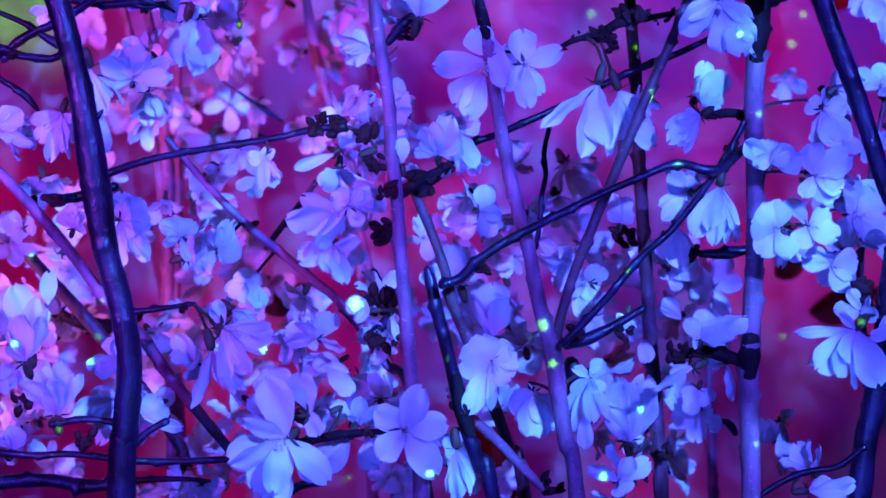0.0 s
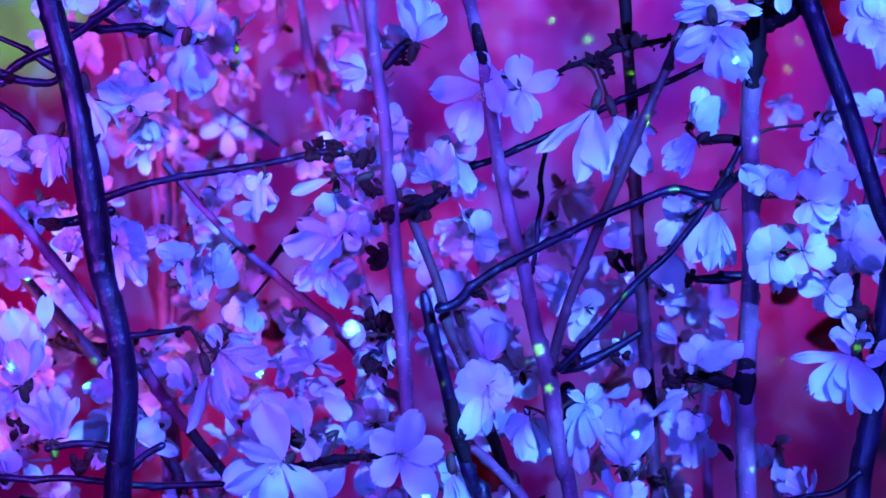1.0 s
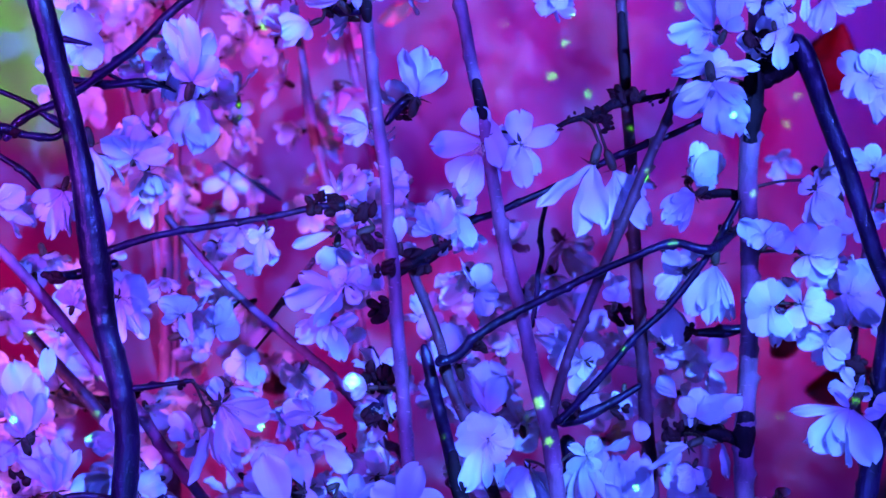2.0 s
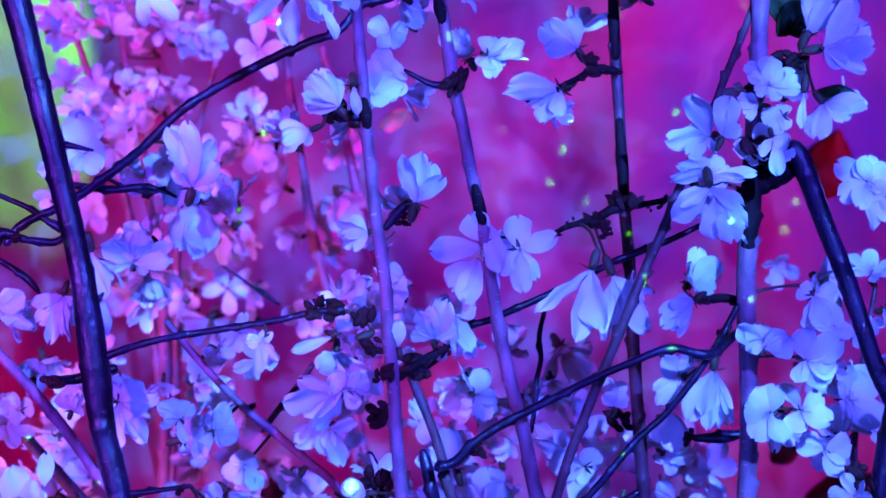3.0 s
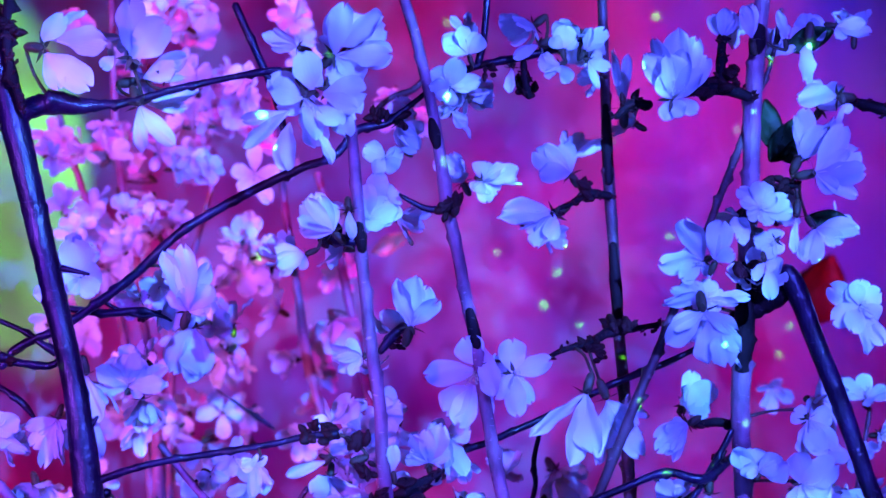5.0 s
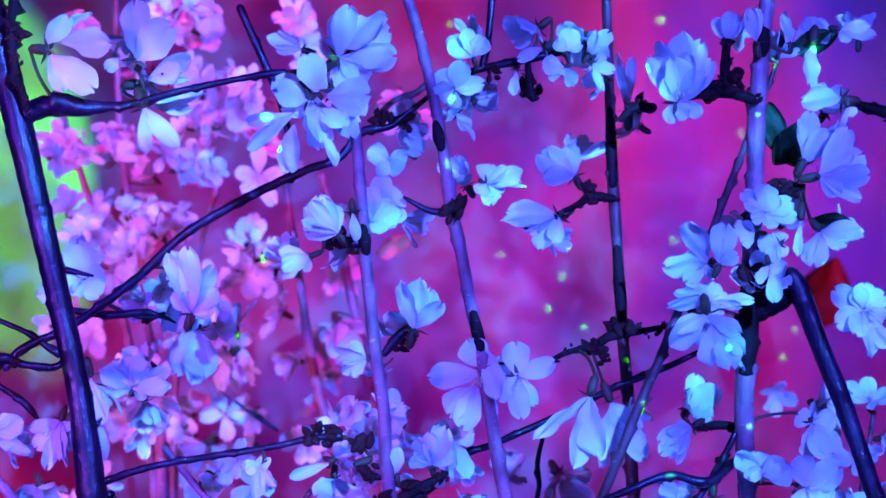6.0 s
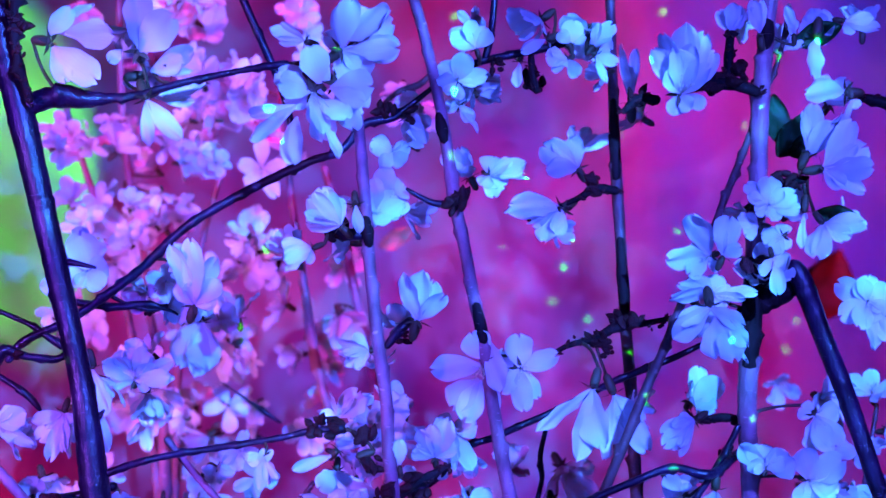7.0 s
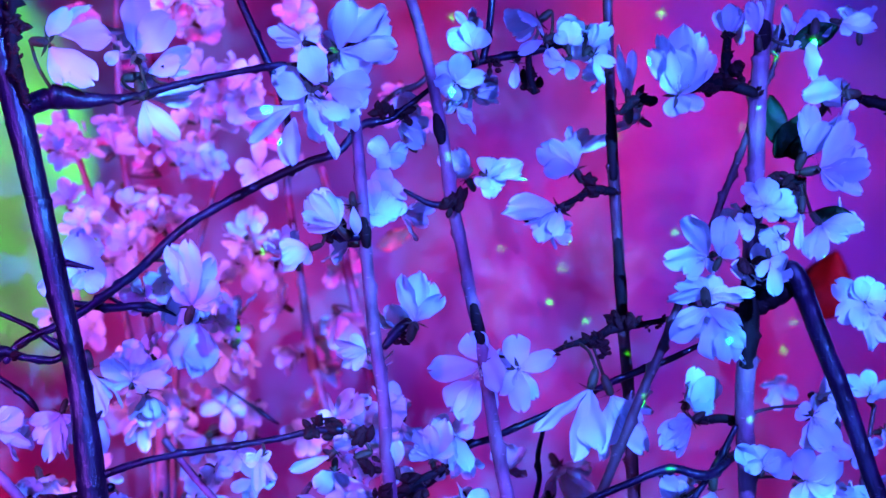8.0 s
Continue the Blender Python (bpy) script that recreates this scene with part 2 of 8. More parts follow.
def spline(pts, step):
    """Points with radii, eased along a Catmull-Rom line."""
    p = [np.array(q, float) for q in pts]
    p = [2 * p[0] - p[1]] + p + [2 * p[-1] - p[-2]]
    out = []
    for i in range(1, len(p) - 2):
        a, b, c, d = p[i - 1:i + 3]
        n = max(2, int(np.linalg.norm((c - b)[:3]) / step))
        for k in range(n):
            u = k / n
            out.append(0.5 * (2 * b + (c - a) * u + (2 * a - 5 * b + 4 * c - d) * u * u + (3 * b - a - 3 * c + d) * u ** 3))
    out.append(p[-2])
    return out


def tube(bm, line, seg=9, rough=0.06, nodes=0.0, seed=0):
    """A sweep of rings along a line of x, y, z, radius; nodes raise a bud scar on one side now and then."""
    rng = random.Random(seed)
    side = Vector((0.3, -1, 0.2))
    rings, gap = [], rng.uniform(0.01, 0.03)
    swell = bud = 0.0
    for i, q in enumerate(line):
        a, b = line[max(0, i - 1)], line[min(len(line) - 1, i + 1)]
        along = Vector((b - a)[:3]).normalized()
        side = (side - along * side.dot(along)).normalized()
        up = along.cross(side)
        if i:
            gap -= float(np.linalg.norm((q - line[i - 1])[:3]))
        if gap < 0:
            swell, gap, bud = nodes * rng.uniform(0.6, 1.3), rng.uniform(0.009, 0.028), rng.uniform(0, 6.28)
        r = max(0.0002, q[3]) * (1 + swell * 0.22)
        ring = []
        for k in range(seg):
            t = 2 * math.pi * k / seg
            w = 1 + rough * rng.uniform(-1, 1) + swell * 1.6 * max(0.0, math.cos(t - bud)) ** 2
            ring.append(bm.verts.new(Vector(q[:3]) + (side * math.cos(t) + up * math.sin(t)) * r * w))
        rings.append(ring)
        swell *= 0.45
    for u, v in zip(rings, rings[1:]):
        for k in range(seg):
            bm.faces.new((u[k], u[(k + 1) % seg], v[(k + 1) % seg], v[k]))
    for ring, turn in ((rings[0], -1), (rings[-1], 1)):
        bm.faces.new(ring[::turn])


count = [0]
LINES = {}


def branch(name, mat, pts, parent=None, label="", group="", step=0.0022, nodes=0.22, rough=0.08):
    """A stem (a thing) or, with a parent, one of its twigs."""
    count[0] += 1
    line = spline(pts, step)
    for end, inner in ((0, 1), (-1, -2)):
        out = line[end][:3] - line[inner][:3]
        tip = np.array((*(line[end][:3] + out / np.linalg.norm(out) * line[end][3] * 0.6), line[end][3] * 0.45))
        line = [tip] + line if end == 0 else line + [tip]
    bm = bmesh.new()
    tube(bm, line, 12, 0.028 if parent is None else rough * 0.6, nodes if parent is None else nodes * 2, count[0])
    bmesh.ops.recalc_face_normals(bm, faces=bm.faces)
    ob = part(name, bm, mat, parent, label)
    if parent is None:
        tagged(ob, label, "branch", group)
    LINES[ob.name] = line
    return ob


def petal_mesh(seed, cup, mat, wide=0.33, even=False):
    """One petal of unit length along y: narrow claw, blade widest past the middle, blunt notched tip, hollowed by cup."""
    rng = random.Random(seed)
    bm = bmesh.new()
    n, m = 12, 11
    notch, skew, wave = rng.uniform(0.02, 0.14), rng.uniform(-0.08, 0.08), rng.uniform(0, 6)
    ruff, curl, twist = rng.uniform(0.02, 0.06), rng.uniform(-0.6, 0.3), rng.uniform(-0.4, 0.4)
    frill, shift, belly = rng.uniform(0.01, 0.035), rng.uniform(0, 6), rng.uniform(0.56, 0.68)
    wide *= 1.0 if even else rng.uniform(0.85, 1.15)
    rows = []
    for i in range(n + 1):
        v = math.sin(math.pi / 2 * i / n) ** 1.15
        if v < belly:
            w = 0.05 + (wide - 0.05) * math.sin(math.pi / 2 * v / belly) ** 1.15
        else:
            w = wide * max(0.05, 1 - ((v - belly) / (1 - belly)) ** 2.3) ** 0.5
        row = []
        for k in range(m):
            u = 2 * k / (m - 1) - 1
            edge = abs(u) ** 3
            y = v - (v ** 6) * notch * max(0, 1 - abs(u) * 1.6) + frill * math.sin(7 * u + shift) * v ** 5
            x = u * w * (1 + frill * edge * math.sin(13 * v + shift)) + skew * math.sin(v * 2.5)
            z = cup * 0.55 * v * v + cup * 0.55 * u * u * w + ruff * math.sin(4 * u + wave + 4 * v) * v \
                + 1.5 * frill * edge * math.sin(15 * v + wave) + curl * max(0, v - 0.6) ** 1.6 + twist * u * w * v
            row.append(bm.verts.new((x, y, z)))
        rows.append(row)
    for a, b in zip(rows, rows[1:]):
        for k in range(m - 1):
            bm.faces.new((a[k], a[k + 1], b[k + 1], b[k]))
    return mesh_of("petal", bm, mat)


PETALS = {}
for kind, mat in (("white", PETAL), ("pink", PETAL_PINK)):
    PETALS[kind, "open"] = [petal_mesh(s, 0.05 + 0.04 * (s % 7), mat, 0.315) for s in range(14)]
    PETALS[kind, "cup"] = [petal_mesh(s + 20, 0.3 + 0.05 * (s % 5), mat, 0.33) for s in range(10)]
    PETALS[kind, "unit"] = [petal_mesh(s + 60, 0.04 + 0.05 * (s % 6), mat, 0.475, True) for s in range(16)]
    PETALS[kind, "bell"] = [petal_mesh(s + 40, 0.12 + 0.06 * (s % 4), mat, 0.26) for s in range(6)]


def stamen_mesh():
    rng = random.Random(5)
    bm = bmesh.new()
    for k in range(14):
        t, lean = rng.uniform(0, 6.28), rng.uniform(0.1, 0.55)
        tip = Vector((math.cos(t) * lean, math.sin(t) * lean, 1)).normalized() * rng.uniform(0.32, 0.5)
        tube(bm, [np.array((0, 0, 0, 0.008)), np.array((*(tip * 0.5), 0.006)), np.array((*tip, 0.005))], 4, 0)
        bmesh.ops.create_icosphere(bm, subdivisions=1, radius=0.024, matrix=Matrix.Translation(tip))
    return mesh_of("stamen_tuft", bm, STAMEN)


def calyx_mesh():
    bm = bmesh.new()
    tube(bm, [np.array((0, 0, z, r)) for z, r in ((-0.5, 0.045), (-0.42, 0.10), (-0.22, 0.12), (-0.05, 0.10), (0.02, 0.03))], 8, 0.03)
    for k in range(5):
        t = 2 * math.pi * (k + 0.5) / 5
        d, s = Vector((math.cos(t), math.sin(t), 0)), Vector((-math.sin(t), math.cos(t), 0))
        a = [bm.verts.new(c) for c in (d * 0.08 + s * 0.06 - Vector((0, 0, 0.02)), d * 0.08 - s * 0.06 - Vector((0, 0, 0.02)),
                                       d * 0.2 - s * 0.05 - Vector((0, 0, 0.03)), d * 0.36 - Vector((0, 0, 0.06)), d * 0.2 + s * 0.05 - Vector((0, 0, 0.03)))]
        bm.faces.new(a)
    return mesh_of("calyx", bm, CALYX)


STAMENS, CALYXES = stamen_mesh(), calyx_mesh()
shake = random.Random(11)


def root_of(ob):
    return ob.parent or ob


def stalk(ob, line_of, heart, axis, length):
    """A thin stalk from under the calyx to the nearest point of its twig."""
    foot = min((Vector(q[:3]) for q in LINES[line_of.name]), key=lambda c: (c - heart).length)
    top = heart - axis * length * 0.48
    if 0.004 < (foot - top).length < 0.034:
        mid = top.lerp(foot, 0.5) - axis * length * 0.12
        bm = bmesh.new()
        inv = ob.matrix_world.inverted()
        tube(bm, [np.array((*(inv @ Vector(q[:3])), q[3] / length)) for q in spline([(*foot, 0.0011), (*mid, 0.0008), (*top, 0.0009)], 0.004)], 5, 0.03)
        part("stalk", bm, CALYX, ob)


def open_blossom(parent, x, y, z, petals, tint="white"):
    """A blossom whose petals lie as given: each (tip x, y, z, width) or (tip, width, base x, y, z), from the heart, in millimetres."""
    heart = Vector((x, y, z))
    rows = [(Vector(p[4:7]) / 1000 if len(p) > 4 else Vector(), Vector(p[:3]) / 1000, p[3] / 1000) for p in petals]
    dirs = [(tip - base).normalized() for base, tip, w in rows]
    mean = sum(dirs, Vector()) / len(dirs)
    axis = (mean * 1.2 + Vector((0, -1.1, 0)) * max(0.0, 1 - mean.length)).normalized()
    length = sum((tip - base).length for base, tip, w in rows) / len(rows)
    length = min(0.022, max(0.012, length))
    ob = new("blossom", CALYXES)
    ob.parent = root_of(parent)
    ob.matrix_world = Matrix.Translation(heart) @ axis.to_track_quat("Z", "Y").to_matrix().to_4x4() @ Matrix.Scale(length, 4)
    spread = []
    for base, tip, w in rows:
        n = 1 if w < 0.0195 else 2 if w < 0.027 else 3
        across = (tip - base).cross(Vector((0, -1, 0))).normalized() * w * (0, 0, 0.23, 0.30)[n]
        for k in range(n):
            off = across * (2 * k / (n - 1) - 1) if n > 1 else Vector()
            spread.append((base + off * 0.15 + Vector((0, -0.0012 * k, 0)), tip + off - (tip - base) * (0.0, 0.07)[k % 2 if n > 1 else 0], w * (1, 1, 0.74, 0.56)[n]))
    for base, tip, w in spread:
        way = tip - base
        along = way.normalized()
        face = Vector((0, -1, 0))
        face = (face - along * face.dot(along)).normalized()
        side = along.cross(face)
        m = Matrix((side, along, face)).transposed().to_4x4()
        p = new("petal", shake.choice(PETALS[tint, "unit"]))
        p.parent = ob
        p.matrix_world = Matrix.Translation(heart + base) @ m @ pose(0, 0, 0, 0, shake.uniform(-38, 38), 0) @ Matrix.Diagonal((w * 1.04, way.length, way.length * 0.9, 1))
    if mean.length < 0.62 and len(rows) > 3:
        s = tagged(new("stamen_tuft", STAMENS), kind="stuff")
        s.parent = ob
    stalk(ob, parent, heart, axis, length)
    return ob


def blossom(parent, x, y, z, size, az, tilt, opened, tint="white", petals=0):
    """A cherry blossom at its heart's place. az: the way it leans in the plane across the view (0 right, 90 up);
    tilt: degrees that it turns away from facing the room; opened: 0 closed to 1 flat."""
    a, b = radians(az), radians(tilt)
    axis = Vector((math.sin(b) * math.cos(a), -math.cos(b), math.sin(b) * math.sin(a))).normalized()
    turn = axis.to_track_quat("Z", "Y").to_matrix().to_4x4() @ pose(0, 0, 0, 0, 0, shake.uniform(0, 72))
    ob = new("blossom", CALYXES)
    ob.parent = root_of(parent)
    length = size * (0.5 if opened > 0.6 else 0.62)
    heart = Vector((x, y, z))
    ob.matrix_world = Matrix.Translation(heart) @ turn @ Matrix.Scale(length, 4)
    n = petals or (5 if opened > 0.85 else shake.choice((5, 6, 7)))
    kind = "open" if opened > 0.6 else ("cup" if opened > 0.3 else "bell")
    for k in range(n):
        p = new("petal", shake.choice(PETALS[tint, kind]))
        p.parent = ob
        lift = 90 - (16 + 70 * opened) + shake.uniform(-20, 20)
        p.matrix_basis = pose(0, 0, 0.01 * (k % 2), 0, 0, 360 * k / n + shake.uniform(-14, 14)) @ pose(0, 0.04, 0, lift, 0, 0) \
            @ pose(0, 0, 0, 0, shake.uniform(-20, 20), 0) @ Matrix.Diagonal((shake.uniform(0.82, 1.12), shake.uniform(0.78, 1.16), 1, 1))
    if opened > 0.5:
        s = tagged(new("stamen_tuft", STAMENS), kind="stuff")
        s.parent = ob
    stalk(ob, parent, heart, axis, length)
    return ob


def scale_mesh(seed):
    """One pointed, slightly bent bud scale of unit length."""
    bm = bmesh.new()
    tube(bm, [np.array((0.12 * t * t, 0, t, 0.36 * r)) for t, r in ((-0.3, 0.35), (0, 0.9), (0.35, 1.0), (0.7, 0.6), (1, 0.08))], 7, 0.14, 0, seed)
    return mesh_of("bud_scale", bm, SCALE)


SCALES = [scale_mesh(s) for s in range(5)]


def bud_scales(parent, x, y, z, size, n=7, seed=0):
    """A spur's knot of pointed brown bud scales, each a part."""
    rng = random.Random(seed)
    main = Vector((rng.uniform(-1, 1), -0.3, rng.uniform(-0.6, 1))).normalized()
    for k in range(n):
        d = (main + Vector((rng.uniform(-1, 1), rng.uniform(-0.9, 0.5), rng.uniform(-1, 1))) * 0.9).normalized()
        ob = new("bud_scale", rng.choice(SCALES))
        ob.parent = root_of(parent)
        ob.matrix_world = Matrix.Translation(Vector((x, y, z)) + Vector((rng.uniform(-1, 1), rng.uniform(-0.4, 0.4), rng.uniform(-1, 1))) * size * 0.26) @ d.to_track_quat("Z", "Y").to_matrix().to_4x4() @ Matrix.Scale(size * rng.uniform(0.22, 0.42), 4)


def rough_spur(twig, size=0.0085, seed=0):
    """Old scale scars and small buds crowded along a short dark spur."""
    rng = random.Random(seed)
    last = None
    for q in LINES[twig.name]:
        if last is None or float(np.linalg.norm(q[:3] - last)) > 0.0045:
            last = q[:3]
            x, y, z = q[:3] + np.array([rng.uniform(-1, 1), -0.6, rng.uniform(-1, 1)]) * q[3] * 0.8
            bud_scales(twig, x, y, z, size * rng.uniform(0.7, 1.2), 4, rng.random())


def leaf_shape(parent, x, y, z, long, wide, az, tilt, mat=RED_PATCH, label="dark red pointed shape standing for a red-lit patch"):
    """A pointed leaf shape with a folded midrib; dark red ones stand for red-lit patches."""
    bm = bmesh.new()
    n, m = 12, 6
    rows = []
    for i in range(n + 1):
        v = i / n
        w = wide / 2 * math.sin(math.pi * min(0.99, v ** 0.9 + 0.01)) ** 0.8 + 0.0006
        rows.append([bm.verts.new(((2 * k / m - 1) * w, (v - 0.5) * long, abs(2 * k / m - 1) * w * 0.3 - 0.1 * long * v * v + 0.0015 * math.sin(9 * v + k))) for k in range(m + 1)])
    for a, b in zip(rows, rows[1:]):
        for k in range(m):
            bm.faces.new((a[k], a[k + 1], b[k + 1], b[k]))
    bmesh.ops.solidify(bm, geom=bm.faces[:], thickness=0.0005)
    ob = part("leaf_shape", bm, mat, root_of(parent), label)
    ob.matrix_world = Matrix.Translation((x, y, z)) @ pose(0, 0, 0, 90 + tilt, 0, 0) @ pose(0, 0, 0, 0, 0, az - 90)
    return ob


# ---- structure ----
slab("floor", (-1.6, -1.2, -0.1), (1.6, 2.5, 0), SOIL, "dark earth-coloured floor under the cut branches", "floor")
slab("ceiling", (-1.6, -1.2, 2.6), (1.6, 2.5, 2.7), PLASTER, "dark plain ceiling", "ceiling")
slab("wall_west", (-1.7, -1.2, 0), (-1.6, 2.5, 2.6), PLASTER, "dark plain side wall", "wall")
slab("wall_east", (1.6, -1.2, 0), (1.7, 2.5, 2.6), PLASTER, "dark plain side wall", "wall")
slab("wall_south", (-1.6, -1.3, 0), (1.6, -1.2, 2.6), PLASTER, "dark plain wall behind the viewer", "wall")
slab("wall_north", (-1.6, 2.4, 0), (1.6, 2.5, 2.6), PLASTER, "dark plain wall behind the backdrop", "wall")


def backdrop():
    bm = bmesh.new()
    n, m = 120, 24
    g = [[bm.verts.new((-1.55 + 3.1 * i / n, 2.1 + 0.018 * math.sin(i * 0.9) + 0.02 * noise.noise((i * 0.12, k * 0.2, 0)), 2.55 * k / m)) for k in range(m + 1)] for i in range(n + 1)]
    for i in range(n):
        for k in range(m):
            bm.faces.new((g[i][k], g[i][k + 1], g[i + 1][k + 1], g[i + 1][k]))
    bmesh.ops.solidify(bm, geom=bm.faces[:], thickness=0.01)
    ob = part("backdrop", bm, CLOTH)
    return tagged(ob, "pale cloth backdrop washed in magenta and red light", "backdrop", kind="structure")


backdrop()

# ---- branches and blossoms ----
trunk = branch("cherry_branch", BARK_DARK, [(-0.2154, 0.9000, 1.1639, 0.0060), (-0.2085, 0.9000, 1.1316, 0.0064), (-0.2007, 0.9000, 1.1022, 0.0067), (-0.1923, 0.9000, 1.0675, 0.0062), (-0.1802, 0.9000, 1.0170, 0.0057), (-0.1705, 0.9000, 0.9747, 0.0057), (-0.1637, 0.9000, 0.9267, 0.0071), (-0.1599, 0.9000, 0.8976, 0.0060), (-0.1532, 0.9000, 0.8696, 0.0060), (-0.1500, 0.9000, 0.8441, 0.0060), (-0.1526, 0.9000, 0.8117, 0.0064), (-0.1553, 0.9000, 0.7785, 0.0067), (-0.1643, 0.9000, 0.5500, 0.0071), (-0.1762, 0.9000, 0.2500, 0.0076), (-0.1865, 0.9000, -0.0100, 0.0080)], label="thick dark cherry branch with glossy bark, standing among blossoming stems", group="cherry branches", nodes=0.08)
c1 = branch("cherry_branch", BARK_GREY, [(-0.0430, 0.9000, 1.1108, 0.0024), (-0.0408, 0.9000, 1.0920, 0.0027), (-0.0382, 0.9000, 1.0627, 0.0029), (-0.0354, 0.9000, 1.0281, 0.0029), (-0.0318, 0.9000, 0.9963, 0.0031), (-0.0274, 0.9000, 0.9646, 0.0031), (-0.0265, 0.9000, 0.9446, 0.0032), (-0.0240, 0.9000, 0.9209, 0.0032), (-0.0223, 0.9000, 0.8945, 0.0032), (-0.0201, 0.9000, 0.8678, 0.0033), (-0.0174, 0.9000, 0.8302, 0.0033), (-0.0134, 0.9000, 0.7780, 0.0036), (-0.0047, 0.9000, 0.5500, 0.0038), (0.0068, 0.9000, 0.2500, 0.0040), (0.0167, 0.9000, -0.0100, 0.0043)], label="slim grey-brown cherry stem, cut off at the top", group="cherry branches")
c2 = branch("cherry_branch", BARK_GREY, [(-0.0188, 0.9300, 1.1700, 0.0027), (-0.0112, 0.9300, 1.1450, 0.0027), (-0.0042, 0.9300, 1.1146, 0.0027), (0.0003, 0.9300, 1.0897, 0.0030), (0.0042, 0.9300, 1.0622, 0.0034), (0.0081, 0.9300, 1.0457, 0.0031), (0.0137, 0.9300, 1.0155, 0.0030), (0.0175, 0.9300, 0.9991, 0.0030), (0.0214, 0.9300, 0.9745, 0.0030), (0.0264, 0.9300, 0.9445, 0.0033), (0.0284, 0.9300, 0.9344, 0.0034), (0.0317, 0.9300, 0.9194, 0.0034), (0.0385, 0.9300, 0.8934, 0.0034), (0.0440, 0.9300, 0.8659, 0.0037), (0.0503, 0.9300, 0.8437, 0.0044), (0.0532, 0.9300, 0.8215, 0.0042), (0.0576, 0.9300, 0.7963, 0.0039), (0.0627, 0.9300, 0.7703, 0.0039), (0.0843, 0.9300, 0.5500, 0.0042), (0.1136, 0.9300, 0.2500, 0.0045), (0.1391, 0.9300, -0.0100, 0.0047)], label="slim grey-brown cherry stem that forks low down", group="cherry branches")
c4 = branch("side_branch", BARK_RED, [(0.1727, 0.9600, 1.1646, 0.0010), (0.1677, 0.9600, 1.1388, 0.0012), (0.1591, 0.9600, 1.1174, 0.0015), (0.1489, 0.9500, 1.0921, 0.0018), (0.1384, 0.9400, 1.0688, 0.0018), (0.1278, 0.9300, 1.0447, 0.0018), (0.1154, 0.9300, 1.0158, 0.0021), (0.1057, 0.9300, 0.9912, 0.0022), (0.0948, 0.9300, 0.9665, 0.0024), (0.0863, 0.9300, 0.9450, 0.0025), (0.0778, 0.9300, 0.9247, 0.0025), (0.0684, 0.9300, 0.9015, 0.0025), (0.0590, 0.9300, 0.8769, 0.0024), (0.0530, 0.9300, 0.8548, 0.0026), (0.0509, 0.9300, 0.8423, 0.0026)], c2)
c3 = branch("cherry_branch", BARK_RED, [(0.0855, 1.0000, 1.1831, 0.0026), (0.0867, 1.0000, 1.1443, 0.0026), (0.0881, 1.0000, 1.0997, 0.0029), (0.0893, 1.0000, 1.0760, 0.0032), (0.0911, 1.0000, 1.0494, 0.0029), (0.0934, 1.0000, 1.0081, 0.0030), (0.0969, 1.0000, 0.9670, 0.0032), (0.0981, 1.0000, 0.9379, 0.0033), (0.1008, 1.0000, 0.8969, 0.0034), (0.1031, 1.0000, 0.8674, 0.0034), (0.1051, 1.0000, 0.8376, 0.0037), (0.1080, 1.0000, 0.8077, 0.0037), (0.1101, 1.0000, 0.7776, 0.0037), (0.1121, 1.0000, 0.7527, 0.0037), (0.1203, 1.0000, 0.5500, 0.0039), (0.1325, 1.0000, 0.2500, 0.0042), (0.1430, 1.0000, -0.0100, 0.0044)], label="slim red-brown cherry stem standing behind paler ones", group="cherry branches")
r1 = branch("cherry_branch", BARK_GREY, [(0.1624, 0.9500, 1.1742, 0.0038), (0.1595, 0.9500, 1.1487, 0.0040), (0.1563, 0.9500, 1.1147, 0.0045), (0.1553, 0.9500, 1.0809, 0.0043), (0.1530, 0.9500, 1.0415, 0.0045), (0.1514, 0.9500, 1.0079, 0.0048), (0.1493, 0.9500, 0.9688, 0.0048), (0.1495, 0.9500, 0.9464, 0.0045), (0.1505, 0.9500, 0.9159, 0.0043), (0.1507, 0.9500, 0.8823, 0.0045), (0.1493, 0.9500, 0.8457, 0.0050), (0.1489, 0.9500, 0.8173, 0.0050), (0.1508, 0.9500, 0.7651, 0.0048), (0.1547, 0.9500, 0.5500, 0.0050), (0.1601, 0.9500, 0.2500, 0.0054), (0.1648, 0.9500, -0.0100, 0.0057)], label="straight grey-violet cherry stem with dark blossom spurs", group="cherry branches")
r2 = branch("cherry_branch", BARK_DARK, [(0.1702, 0.9400, 1.0323, 0.0043), (0.1751, 0.9400, 1.0240, 0.0052), (0.1850, 0.9400, 0.9969, 0.0048), (0.1959, 0.9400, 0.9693, 0.0047), (0.2046, 0.9400, 0.9445, 0.0044), (0.2133, 0.9400, 0.9198, 0.0044), (0.2331, 0.9400, 0.8805, 0.0044), (0.2569, 0.9400, 0.8189, 0.0047), (0.2905, 0.9400, 0.5500, 0.0050), (0.3280, 0.9400, 0.2500, 0.0053), (0.3605, 0.9400, -0.0100, 0.0056)], label="thick dark cherry branch, slanting, sawn off at its top", group="cherry branches", nodes=0.08)
r2b = branch("knot", BARK_SPUR_AND_SHADE, [(0.1506, 0.9500, 1.0113, 0.0050), (0.1613, 0.9500, 1.0169, 0.0063), (0.1725, 0.9500, 1.0234, 0.0058)], r2, nodes=0.3, rough=0.2)
